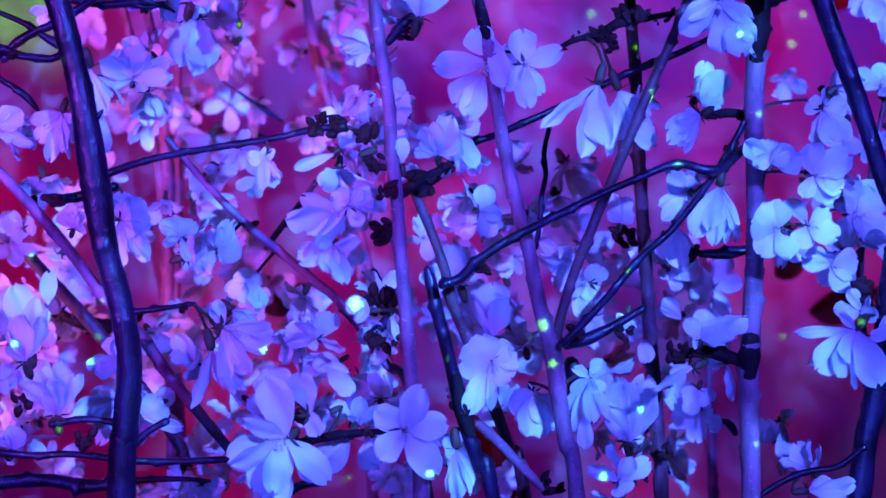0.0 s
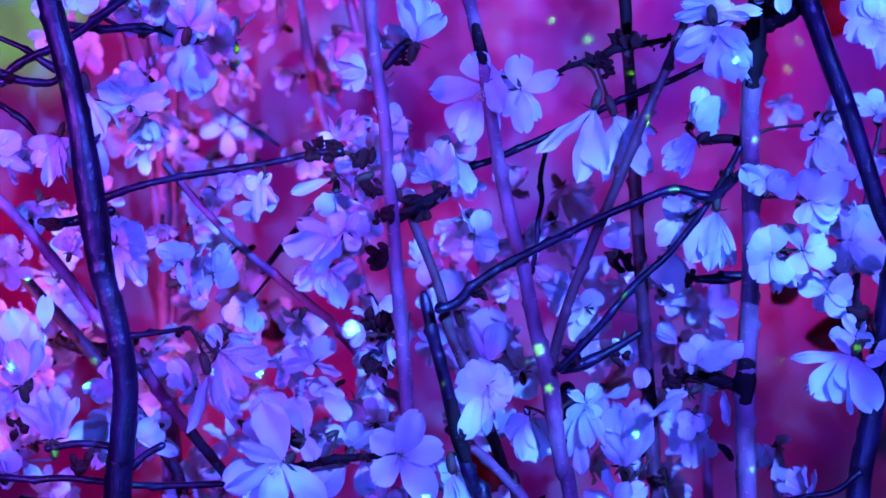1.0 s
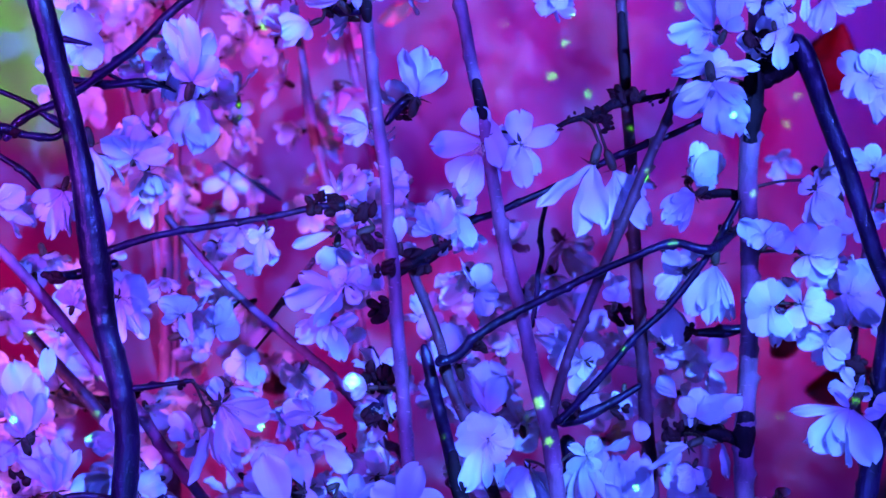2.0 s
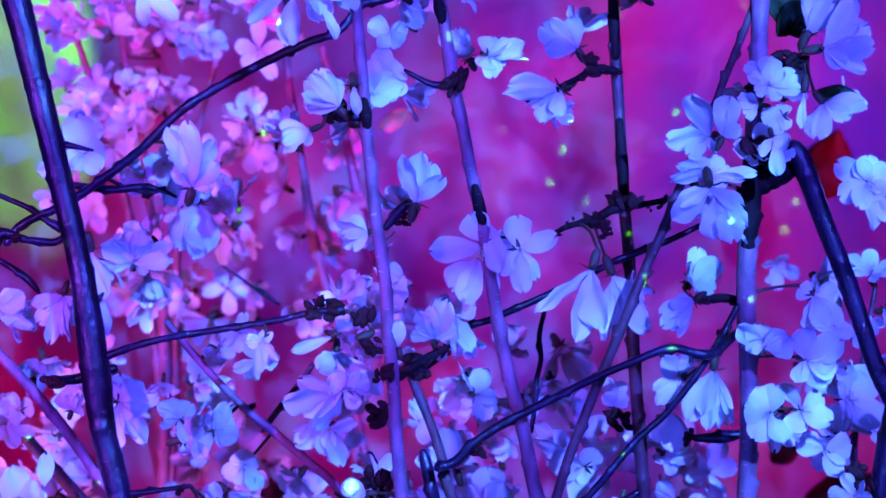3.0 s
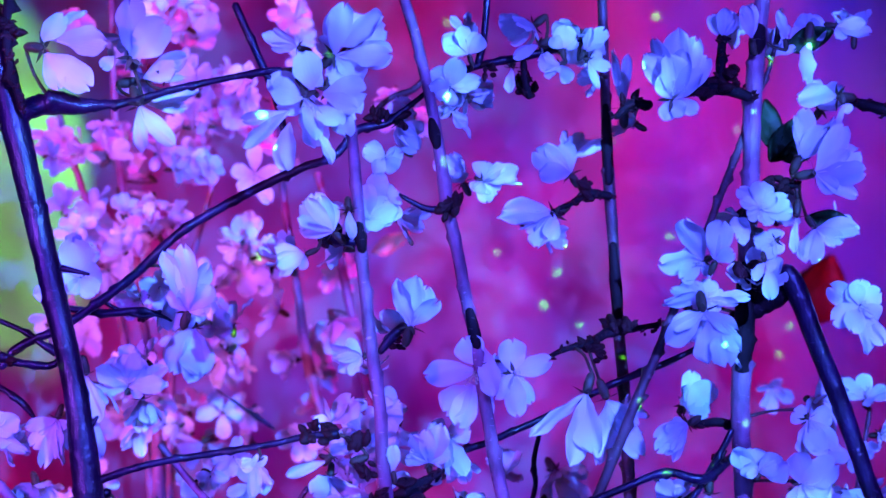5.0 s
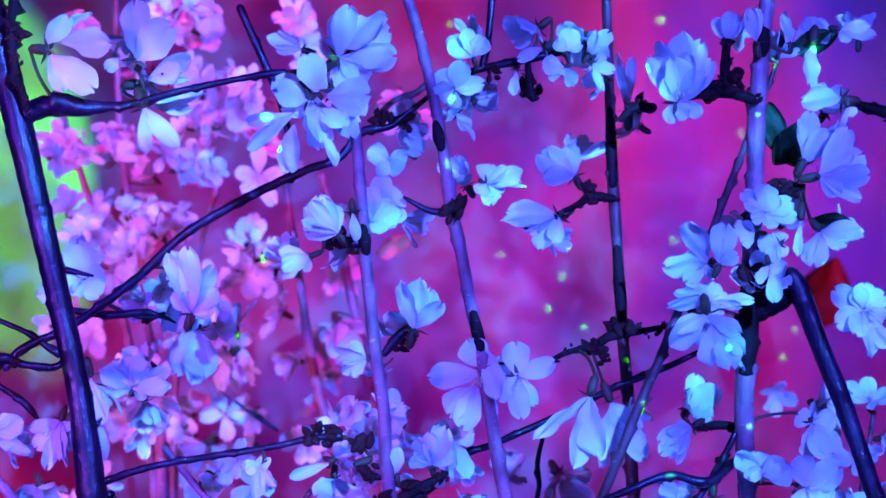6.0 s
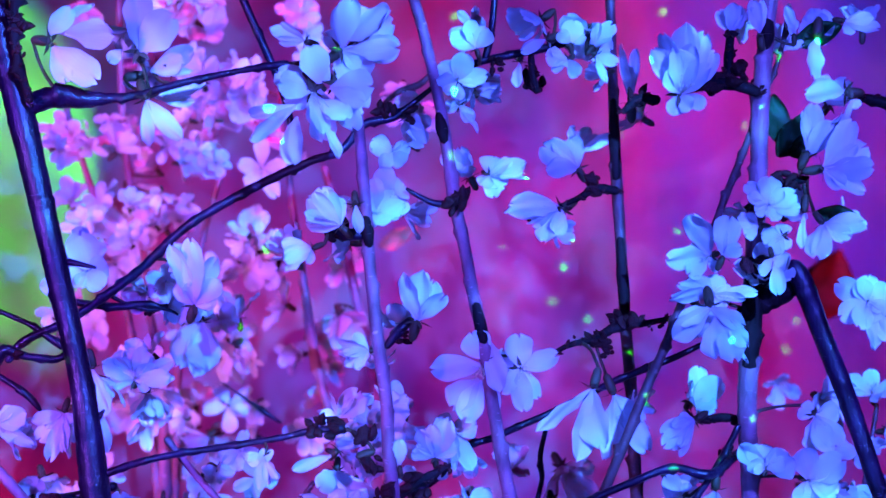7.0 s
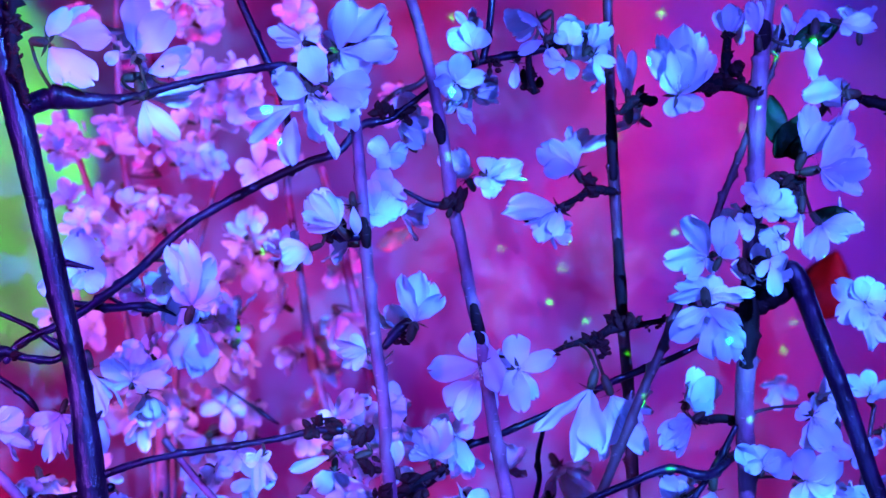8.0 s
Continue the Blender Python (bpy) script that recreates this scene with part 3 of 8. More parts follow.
r3 = branch("cherry_branch", BARK_DARK, [(0.2262, 0.9600, 0.9063, 0.0051), (0.2200, 0.9600, 0.8723, 0.0053), (0.2171, 0.9600, 0.8381, 0.0056), (0.2130, 0.9600, 0.8094, 0.0058), (0.2069, 0.9600, 0.7624, 0.0061), (0.1931, 0.9600, 0.5500, 0.0064), (0.1736, 0.9600, 0.2500, 0.0069), (0.1568, 0.9600, -0.0100, 0.0073)], label="dark upright cherry stem at the edge of the bunch", group="cherry branches", nodes=0.08)
k1 = branch("cherry_branch", BARK_RED, [(-0.0187, 0.9800, 0.9224, 0.0026), (-0.0147, 0.9800, 0.9109, 0.0026), (-0.0088, 0.9800, 0.8965, 0.0025), (-0.0025, 0.9800, 0.8791, 0.0026), (0.0023, 0.9800, 0.8588, 0.0029), (0.0109, 0.9800, 0.8383, 0.0031), (0.0213, 0.9800, 0.8119, 0.0031), (0.0306, 0.9800, 0.7853, 0.0031), (0.0393, 0.9800, 0.7579, 0.0034), (0.0653, 0.9800, 0.5500, 0.0035), (0.1028, 0.9800, 0.2500, 0.0038), (0.1353, 0.9800, -0.0100, 0.0040)], label="dark red-brown cherry stem", group="cherry branches")
l1 = branch("cherry_branch", BARK_DARK, [(-0.0103, 0.9300, 0.8840, 0.0017), (-0.0087, 0.9300, 0.8771, 0.0030), (-0.0049, 0.9300, 0.8605, 0.0032), (0.0013, 0.9300, 0.8356, 0.0033), (0.0070, 0.9300, 0.8104, 0.0034), (0.0152, 0.9300, 0.7851, 0.0034), (0.0213, 0.9300, 0.7705, 0.0034), (0.0488, 0.9300, 0.5500, 0.0036), (0.0863, 0.9300, 0.2500, 0.0039), (0.1188, 0.9300, -0.0100, 0.0041)], label="dark cherry stem with a slanting cut end", group="cherry branches")
t1 = branch("twig", BARK_DARK, [(-0.1986, 0.9000, 1.1044, 0.0048), (-0.1893, 0.9000, 1.1081, 0.0052), (-0.1800, 0.9000, 1.1098, 0.0052), (-0.1693, 0.9000, 1.1082, 0.0041), (-0.1573, 0.9000, 1.1088, 0.0024), (-0.1454, 0.9000, 1.1104, 0.0019), (-0.1214, 0.9000, 1.1169, 0.0017), (-0.0948, 0.9000, 1.1224, 0.0015), (-0.0815, 0.9000, 1.1246, 0.0019), (-0.0748, 0.9000, 1.1251, 0.0017)], trunk, rough=0.2)
t1b = branch("twig", BARK_SPUR_AND_SHADE, [(-0.1943, 0.8900, 1.1064, 0.0021), (-0.1998, 0.8900, 1.1249, 0.0020), (-0.2022, 0.8900, 1.1435, 0.0021), (-0.2003, 0.8900, 1.1647, 0.0021)], trunk, nodes=0.5, rough=0.2)
ta = branch("twig", BARK_DARK, [(-0.2164, 0.9500, 0.9843, 0.0020), (-0.2081, 0.9500, 0.9941, 0.0021), (-0.1831, 0.9500, 1.0062, 0.0021), (-0.1525, 0.9500, 1.0287, 0.0023), (-0.1275, 0.9500, 1.0518, 0.0023), (-0.0940, 0.9500, 1.0711, 0.0023), (-0.0688, 0.9500, 1.0830, 0.0021), (-0.0520, 0.9500, 1.0892, 0.0020), (-0.0408, 0.9500, 1.1022, 0.0023), (-0.0268, 0.9500, 1.1051, 0.0018), (-0.0184, 0.9500, 1.1113, 0.0015), (-0.0043, 0.9500, 1.1227, 0.0013)], trunk, rough=0.2)
tb = branch("twig", BARK_DARK, [(-0.2153, 0.9100, 0.9823, 0.0036), (-0.2087, 0.9100, 0.9898, 0.0029), (-0.1993, 0.9100, 0.9871, 0.0019), (-0.1845, 0.9100, 0.9856, 0.0018), (-0.1800, 0.9100, 0.9883, 0.0017)], trunk, rough=0.2)
tc = branch("twig", BARK_DARK, [(-0.2247, 0.9500, 0.9787, 0.0015), (-0.2106, 0.9500, 0.9704, 0.0016), (-0.2036, 0.9500, 0.9643, 0.0018), (-0.1999, 0.9500, 0.9593, 0.0008)], trunk)
td = branch("twig", BARK_DARK, [(-0.1609, 0.9000, 0.9314, 0.0021), (-0.1450, 0.9000, 0.9371, 0.0018), (-0.1292, 0.9000, 0.9410, 0.0017), (-0.0977, 0.9000, 0.9461, 0.0017), (-0.0767, 0.9000, 0.9495, 0.0015), (-0.0609, 0.9000, 0.9531, 0.0017), (-0.0478, 0.9000, 0.9538, 0.0021)], trunk, rough=0.2)
te = branch("cherry_branch", BARK_GREY, [(-0.2276, 0.9600, 0.9345, 0.0025), (-0.2059, 0.9600, 0.9106, 0.0028), (-0.1895, 0.9600, 0.8907, 0.0028), (-0.1732, 0.9600, 0.8680, 0.0028), (-0.1553, 0.9600, 0.8479, 0.0030), (-0.1402, 0.9600, 0.8263, 0.0030), (-0.1235, 0.9600, 0.8047, 0.0028), (-0.1110, 0.9600, 0.7887, 0.0025), (-0.0985, 0.9600, 0.7698, 0.0025), (-0.0710, 0.9600, 0.5500, 0.0027), (-0.0335, 0.9600, 0.2500, 0.0029), (-0.0010, 0.9600, -0.0100, 0.0030)], label="slanting grey-brown cherry stem crossing behind the thick one", group="cherry branches")
tf = branch("cherry_branch", BARK_GREY, [(-0.1447, 1.0000, 0.9428, 0.0019), (-0.1265, 1.0000, 0.9212, 0.0020), (-0.1064, 1.0000, 0.9000, 0.0021), (-0.0861, 1.0000, 0.8828, 0.0023), (-0.0687, 1.0000, 0.8679, 0.0024), (-0.0570, 1.0000, 0.8575, 0.0024), (-0.0337, 1.0000, 0.8262, 0.0024), (-0.0162, 1.0000, 0.7901, 0.0026), (0.0138, 1.0000, 0.5500, 0.0028), (0.0513, 1.0000, 0.2500, 0.0030), (0.0838, 1.0000, -0.0100, 0.0032)], label="slanting pale cherry stem behind the others", group="cherry branches")
tg = branch("twig", BARK_DARK, [(0.1436, 0.9400, 0.9409, 0.0022), (0.1251, 0.9100, 0.9323, 0.0023), (0.1078, 0.9100, 0.9355, 0.0020), (0.0893, 0.9100, 0.9289, 0.0018), (0.0682, 0.9100, 0.9197, 0.0018), (0.0443, 0.9100, 0.9078, 0.0020), (0.0283, 0.9100, 0.8998, 0.0022), (0.0150, 0.9100, 0.8910, 0.0022), (0.0057, 0.9100, 0.8819, 0.0023), (-0.0037, 0.9100, 0.8784, 0.0020)], r1, rough=0.12)
th = branch("twig", BARK_DARK, [(0.1403, 0.9200, 0.9548, 0.0016), (0.1356, 0.9200, 0.9454, 0.0016), (0.1225, 0.9200, 0.9240, 0.0016), (0.1066, 0.9200, 0.9038, 0.0017), (0.0906, 0.9200, 0.8890, 0.0018), (0.0773, 0.9200, 0.8727, 0.0018), (0.0638, 0.9200, 0.8577, 0.0018), (0.0544, 0.9200, 0.8482, 0.0020)], c2, rough=0.12)
ti = branch("twig", BARK_DARK, [(0.1298, 0.9700, 0.9935, 0.0013), (0.1144, 0.9700, 0.9861, 0.0017), (0.0864, 0.9700, 0.9750, 0.0018), (0.0584, 0.9700, 0.9610, 0.0018), (0.0415, 0.9700, 0.9535, 0.0018), (0.0246, 0.9700, 0.9462, 0.0018), (0.0104, 0.9700, 0.9406, 0.0018), (-0.0037, 0.9700, 0.9260, 0.0018), (-0.0137, 0.9700, 0.9189, 0.0018)], k1)
tj = branch("twig", BARK_SPUR_AND_SHADE, [(0.1159, 0.9500, 1.0074, 0.0012), (0.1009, 0.9500, 1.0041, 0.0015), (0.0845, 0.9500, 1.0015, 0.0023), (0.0735, 0.9500, 0.9961, 0.0020), (0.0598, 0.9500, 0.9923, 0.0013), (0.0461, 0.9500, 0.9839, 0.0011)], c4, rough=0.2)
tm = branch("twig", BARK_GREY, [(0.0015, 0.9500, 0.8135, 0.0025), (0.0184, 0.9500, 0.8000, 0.0026), (0.0324, 0.9500, 0.7856, 0.0025), (0.0471, 0.9500, 0.7700, 0.0019)], l1)
bud_scales(l1, 0.0508, 0.9500, 0.7711, 0.0168, 8, 5)
tn = branch("twig", BARK_DARK, [(0.0521, 1.0000, 0.9482, 0.0012), (0.0495, 1.0000, 0.9351, 0.0014), (0.0504, 1.0000, 0.9235, 0.0013), (0.0481, 1.0000, 0.9118, 0.0014), (0.0475, 1.0000, 0.9000, 0.0013), (0.0452, 1.0000, 0.8853, 0.0013)], c2, rough=0.12)
to = branch("twig", BARK_DARK, [(-0.2224, 0.9200, 0.7966, 0.0019), (-0.2006, 0.9200, 0.7948, 0.0018), (-0.1814, 0.9200, 0.7953, 0.0017), (-0.1488, 0.9200, 0.7919, 0.0017), (-0.1242, 0.9200, 0.7918, 0.0017), (-0.1064, 0.9200, 0.7926, 0.0017)], trunk)
tp = branch("twig", BARK_DARK, [(-0.1480, 0.9000, 0.8049, 0.0019), (-0.1412, 0.9000, 0.8111, 0.0017), (-0.1328, 0.9000, 0.8157, 0.0019)], trunk)
tp2 = branch("twig", BARK_DARK, [(-0.1920, 0.9200, 0.8098, 0.0019), (-0.1756, 0.9200, 0.8125, 0.0017), (-0.1592, 0.9200, 0.8108, 0.0017)], trunk)
tq = branch("twig", BARK_SPUR_AND_SHADE, [(-0.0725, 0.8900, 0.8069, 0.0016), (-0.0619, 0.8900, 0.8087, 0.0021), (-0.0513, 0.8900, 0.8108, 0.0020), (-0.0302, 0.8900, 0.8124, 0.0013), (-0.0210, 0.8900, 0.8121, 0.0010)], l1, rough=0.2)
tq2 = branch("twig", BARK_DARK, [(-0.0790, 0.9000, 0.7782, 0.0021), (-0.0709, 0.9000, 0.7842, 0.0021), (-0.0588, 0.9000, 0.7864, 0.0019)], l1)
ts = branch("twig", BARK_DARK, [(-0.1479, 0.9000, 0.8677, 0.0017), (-0.1333, 0.9000, 0.8693, 0.0012), (-0.1200, 0.9000, 0.8713, 0.0012)], trunk)
tr = branch("twig", BARK_SPUR_AND_SHADE, [(0.1501, 0.9500, 0.8315, 0.0027), (0.1388, 0.9500, 0.8367, 0.0031), (0.1248, 0.9500, 0.8395, 0.0027), (0.1122, 0.9500, 0.8367, 0.0020)], r1, rough=0.2)
tr2 = branch("twig", BARK_DARK, [(0.1525, 0.9500, 0.7642, 0.0015), (0.1650, 0.9500, 0.7728, 0.0016), (0.1790, 0.9500, 0.7785, 0.0016), (0.1945, 0.9500, 0.7814, 0.0016), (0.2069, 0.9500, 0.7914, 0.0016)], r2)
tr3 = branch("twig", BARK_SPUR_AND_SHADE, [(0.1498, 0.9600, 0.9556, 0.0020), (0.1386, 0.9600, 0.9570, 0.0023), (0.1275, 0.9600, 0.9556, 0.0015)], r1, rough=0.2)
tu1 = branch("twig", BARK_DARK, [(-0.1092, 1.0200, 1.1770, 0.0022), (-0.1031, 1.0200, 1.1633, 0.0022), (-0.0969, 1.0200, 1.1496, 0.0022), (-0.0877, 1.0200, 1.1284, 0.0022), (-0.0799, 1.0200, 1.0981, 0.0019)], c1)
tu2 = branch("twig", BARK_DARK, [(-0.0057, 0.9500, 1.1227, 0.0015), (0.0041, 0.9500, 1.1284, 0.0018), (0.0181, 0.9500, 1.1341, 0.0019), (0.0378, 0.9500, 1.1381, 0.0020), (0.0604, 0.9500, 1.1433, 0.0018), (0.0815, 0.9500, 1.1499, 0.0015)], c3)
tu3 = branch("twig", BARK_DARK, [(0.0243, 0.9500, 1.1709, 0.0018), (0.0226, 0.9500, 1.1511, 0.0018), (0.0196, 0.9500, 1.1355, 0.0020)], c2)
tu4 = branch("twig", BARK_SPUR_AND_SHADE, [(0.1530, 0.9400, 1.1177, 0.0026), (0.1405, 0.9400, 1.1219, 0.0034), (0.1266, 0.9400, 1.1213, 0.0030), (0.1140, 0.9400, 1.1190, 0.0025)], r1, rough=0.2)
tu5 = branch("twig", BARK_SPUR_AND_SHADE, [(0.1399, 0.9400, 1.1219, 0.0029), (0.1389, 0.9400, 1.1359, 0.0022), (0.1406, 0.9400, 1.1471, 0.0020)], r1, rough=0.2)
tu6 = branch("twig", BARK_SPUR_AND_SHADE, [(0.0887, 0.9900, 1.0723, 0.0021), (0.0776, 0.9900, 1.0734, 0.0024), (0.0688, 0.9900, 1.0687, 0.0015), (0.0557, 0.9900, 1.0628, 0.0013), (0.0425, 0.9900, 1.0575, 0.0013)], c3, rough=0.2)
tu7 = branch("twig", BARK_SPUR_AND_SHADE, [(0.2363, 0.9800, 1.1142, 0.0030), (0.2219, 0.9800, 1.1180, 0.0030), (0.2117, 0.9800, 1.1208, 0.0017)], r2, rough=0.2)
tu8 = branch("twig", BARK_DARK, [(0.0048, 0.9300, 1.0616, 0.0022), (-0.0054, 0.9300, 1.0616, 0.0017), (-0.0137, 0.9300, 1.0654, 0.0012), (-0.0192, 0.9300, 1.0687, 0.0007)], c2)
tu9 = branch("twig", BARK_DARK, [(-0.0379, 0.9000, 1.0441, 0.0021), (-0.0477, 0.9000, 1.0454, 0.0031), (-0.0570, 0.9000, 1.0493, 0.0021)], c1)
tv1 = branch("twig", BARK_DARK, [(-0.0275, 0.9000, 0.9923, 0.0017), (-0.0223, 0.9000, 0.9990, 0.0026), (-0.0164, 0.9000, 1.0048, 0.0019)], c1)
tv2 = branch("twig", BARK_SPUR_AND_SHADE, [(-0.0240, 0.9200, 0.9191, 0.0018), (-0.0129, 0.9200, 0.9272, 0.0026), (0.0018, 0.9200, 0.9352, 0.0014)], c1, rough=0.2)
tv3 = branch("twig", BARK_SPUR_AND_SHADE, [(0.1573, 0.9500, 1.0725, 0.0020), (0.1699, 0.9500, 1.0739, 0.0025), (0.1783, 0.9500, 1.0753, 0.0016)], r1, rough=0.2)
tv4 = branch("twig", BARK_DARK, [(-0.1770, 0.9000, 1.0316, 0.0017), (-0.1644, 0.9000, 1.0288, 0.0007)], trunk, nodes=0.4)
tv5 = branch("twig", BARK_DARK, [(-0.1636, 0.9000, 0.9575, 0.0019), (-0.1597, 0.9000, 0.9620, 0.0007)], trunk)
tv6 = branch("twig", BARK_DARK, [(-0.1562, 0.9100, 0.9258, 0.0024), (-0.1763, 0.9100, 0.9205, 0.0024), (-0.1909, 0.9100, 0.9206, 0.0017)], trunk)
f1 = branch("cherry_branch", BARK_GREY, [(-0.2310, 1.3400, 1.2441, 0.0021), (-0.2272, 1.3400, 1.1523, 0.0025), (-0.2211, 1.3400, 1.1007, 0.0027), (-0.2124, 1.3400, 1.0630, 0.0027), (-0.2060, 1.3400, 1.0097, 0.0028), (-0.1964, 1.3400, 0.9547, 0.0043), (-0.1944, 1.3400, 0.8507, 0.0050), (-0.1957, 1.3400, 0.7830, 0.0050), (-0.1900, 1.3400, 0.6688, 0.0046), (-0.1870, 1.3400, 0.5500, 0.0047), (-0.1795, 1.3400, 0.2500, 0.0051), (-0.1730, 1.3400, -0.0100, 0.0054)], label="thin red-brown cherry stem with pink-lit blossoms, farther back", group="far cherry stems")
f2 = branch("cherry_branch", BARK_GREY, [(-0.1172, 1.3400, 1.1765, 0.0025), (-0.1108, 1.3400, 1.1129, 0.0025), (-0.1004, 1.3400, 1.0417, 0.0028), (-0.0914, 1.3400, 0.9865, 0.0032), (-0.0841, 1.3400, 0.9550, 0.0032), (-0.0756, 1.3400, 0.9173, 0.0032), (-0.0607, 1.3400, 0.8225, 0.0035), (-0.0540, 1.3400, 0.6684, 0.0039), (-0.0515, 1.3400, 0.5500, 0.0040), (-0.0450, 1.3400, 0.2500, 0.0043), (-0.0393, 1.3400, -0.0100, 0.0046)], label="thin red-brown cherry stem with pink-lit blossoms, farther back", group="far cherry stems")
f3 = branch("cherry_branch", BARK_GREY, [(-0.0851, 1.3400, 1.1130, 0.0028), (-0.0762, 1.3400, 1.0813, 0.0032), (-0.0649, 1.3400, 1.0339, 0.0035), (-0.0568, 1.3400, 0.9945, 0.0035), (-0.0404, 1.3400, 0.9015, 0.0035), (-0.0220, 1.3400, 0.6683, 0.0035), (-0.0174, 1.3400, 0.5500, 0.0037), (-0.0055, 1.3400, 0.2500, 0.0039), (0.0047, 1.3400, -0.0100, 0.0041)], label="thin red-brown cherry stem with pink-lit blossoms, farther back", group="far cherry stems")
f4 = branch("cherry_branch", BARK_GREY, [(-0.2761, 1.3400, 1.1999, 0.0021), (-0.2636, 1.3400, 1.1442, 0.0023), (-0.2505, 1.3400, 1.1045, 0.0025), (-0.2349, 1.3400, 1.0570, 0.0025), (-0.2143, 1.3400, 0.9782, 0.0025), (-0.2012, 1.3400, 0.9020, 0.0028), (-0.1860, 1.3400, 0.6688, 0.0035), (-0.1821, 1.3400, 0.5500, 0.0037), (-0.1724, 1.3400, 0.2500, 0.0039), (-0.1639, 1.3400, -0.0100, 0.0041)], label="thin red-brown cherry stem with pink-lit blossoms, farther back", group="far cherry stems")
f5 = branch("cherry_branch", BARK_GREY, [(-0.1563, 1.3400, 1.1128, 0.0018), (-0.1717, 1.3400, 1.0572, 0.0020), (-0.1831, 1.3400, 1.0098, 0.0021), (-0.1865, 1.3400, 0.9547, 0.0025), (-0.1882, 1.3400, 0.8626, 0.0028), (-0.1980, 1.3400, 0.6688, 0.0032), (-0.2010, 1.3400, 0.5500, 0.0033), (-0.2086, 1.3400, 0.2500, 0.0035), (-0.2152, 1.3400, -0.0100, 0.0037)], label="thin red-brown cherry stem with pink-lit blossoms, farther back", group="far cherry stems")
f6 = branch("cherry_branch", BARK_GREY, [(0.1824, 1.3400, 0.7817, 0.0028), (0.1829, 1.3400, 0.7415, 0.0032), (0.1866, 1.3400, 0.6677, 0.0035), (0.1895, 1.3400, 0.5500, 0.0037), (0.1970, 1.3400, 0.2500, 0.0039), (0.2036, 1.3400, -0.0100, 0.0041)], label="thin red-brown cherry stem with pink-lit blossoms, farther back", group="far cherry stems")
f7 = branch("cherry_branch", BARK_GREY, [(-0.0978, 1.3400, 1.0183, 0.0021), (-0.0961, 1.3400, 0.9990, 0.0021), (-0.0906, 1.3400, 0.9719, 0.0025), (-0.0831, 1.3400, 0.9486, 0.0025), (-0.0452, 1.3400, 0.7825, 0.0028), (-0.0380, 1.3400, 0.6684, 0.0032), (-0.0343, 1.3400, 0.5500, 0.0033), (-0.0249, 1.3400, 0.2500, 0.0035), (-0.0167, 1.3400, -0.0100, 0.0037)], label="thin red-brown cherry stem with pink-lit blossoms, farther back", group="far cherry stems")
tw1 = branch("twig", BARK_SPUR_AND_SHADE, [(-0.2307, 1.1200, 0.8338, 0.0020), (-0.2193, 1.1200, 0.8308, 0.0036), (-0.2028, 1.1200, 0.8264, 0.0048), (-0.1879, 1.1200, 0.8283, 0.0030), (-0.1796, 1.1200, 0.8323, 0.0017)], trunk, rough=0.2)
tw2 = branch("twig", BARK_DARK, [(-0.2302, 0.9500, 0.7740, 0.0038), (-0.2019, 0.9500, 0.7754, 0.0033), (-0.1794, 0.9500, 0.7724, 0.0033), (-0.1539, 0.9500, 0.7752, 0.0018), (-0.1313, 0.9500, 0.7757, 0.0013), (-0.1115, 0.9500, 0.7737, 0.0006)], trunk)
tw3 = branch("cherry_branch", BARK_RED, [(-0.2381, 1.0500, 0.8867, 0.0031), (-0.2202, 1.0500, 0.8664, 0.0033), (-0.2022, 1.0500, 0.8461, 0.0036), (-0.1872, 1.0500, 0.8273, 0.0036), (-0.1541, 1.0500, 0.7799, 0.0033), (-0.1423, 1.0500, 0.7410, 0.0033), (-0.1184, 1.0500, 0.5500, 0.0035), (-0.0809, 1.0500, 0.2500, 0.0037), (-0.0484, 1.0500, -0.0100, 0.0040)], label="bluish lit slanting cherry stem behind the thick branch", group="cherry branches")
tw4 = branch("twig", BARK_DARK, [(-0.1863, 0.9600, 1.0135, 0.0018), (-0.1670, 0.9600, 1.0112, 0.0020), (-0.1503, 0.9600, 1.0123, 0.0020), (-0.1393, 0.9600, 1.0100, 0.0011), (-0.1338, 0.9600, 1.0073, 0.0006)], trunk)
tw5 = branch("twig", BARK_DARK, [(-0.2229, 0.9500, 1.0094, 0.0013), (-0.2066, 0.9500, 1.0025, 0.0014), (-0.1958, 0.9500, 0.9954, 0.0018), (-0.1893, 0.9500, 0.9916, 0.0023)], trunk)
tw6 = branch("twig", BARK_DARK, [(0.0570, 0.9400, 0.8443, 0.0022), (0.0680, 0.9400, 0.8476, 0.0032), (0.0818, 0.9400, 0.8545, 0.0022), (0.0956, 0.9400, 0.8629, 0.0017)], c2)
tw7 = branch("twig", BARK_DARK, [(0.0636, 1.0000, 0.8258, 0.0040), (0.0666, 1.0000, 0.8109, 0.0048), (0.0638, 1.0000, 0.7958, 0.0032)], c2)
tw8 = branch("twig", BARK_DARK, [(-0.0412, 0.9700, 0.8430, 0.0026), (-0.0297, 0.9700, 0.8546, 0.0031), (-0.0325, 0.9700, 0.8661, 0.0026), (-0.0381, 0.9700, 0.8776, 0.0021)], c1)
tw9 = branch("twig", BARK_RED, [(-0.1045, 1.1000, 0.8742, 0.0017), (-0.0946, 1.1000, 0.8872, 0.0019), (-0.0815, 1.1000, 0.9033, 0.0017), (-0.0750, 1.1000, 0.9130, 0.0015)], tf)
twa = branch("twig", BARK_DARK, [(0.1308, 1.0000, 0.8821, 0.0019), (0.1454, 1.0000, 0.8826, 0.0032), (0.1571, 1.0000, 0.8849, 0.0019)], r1)
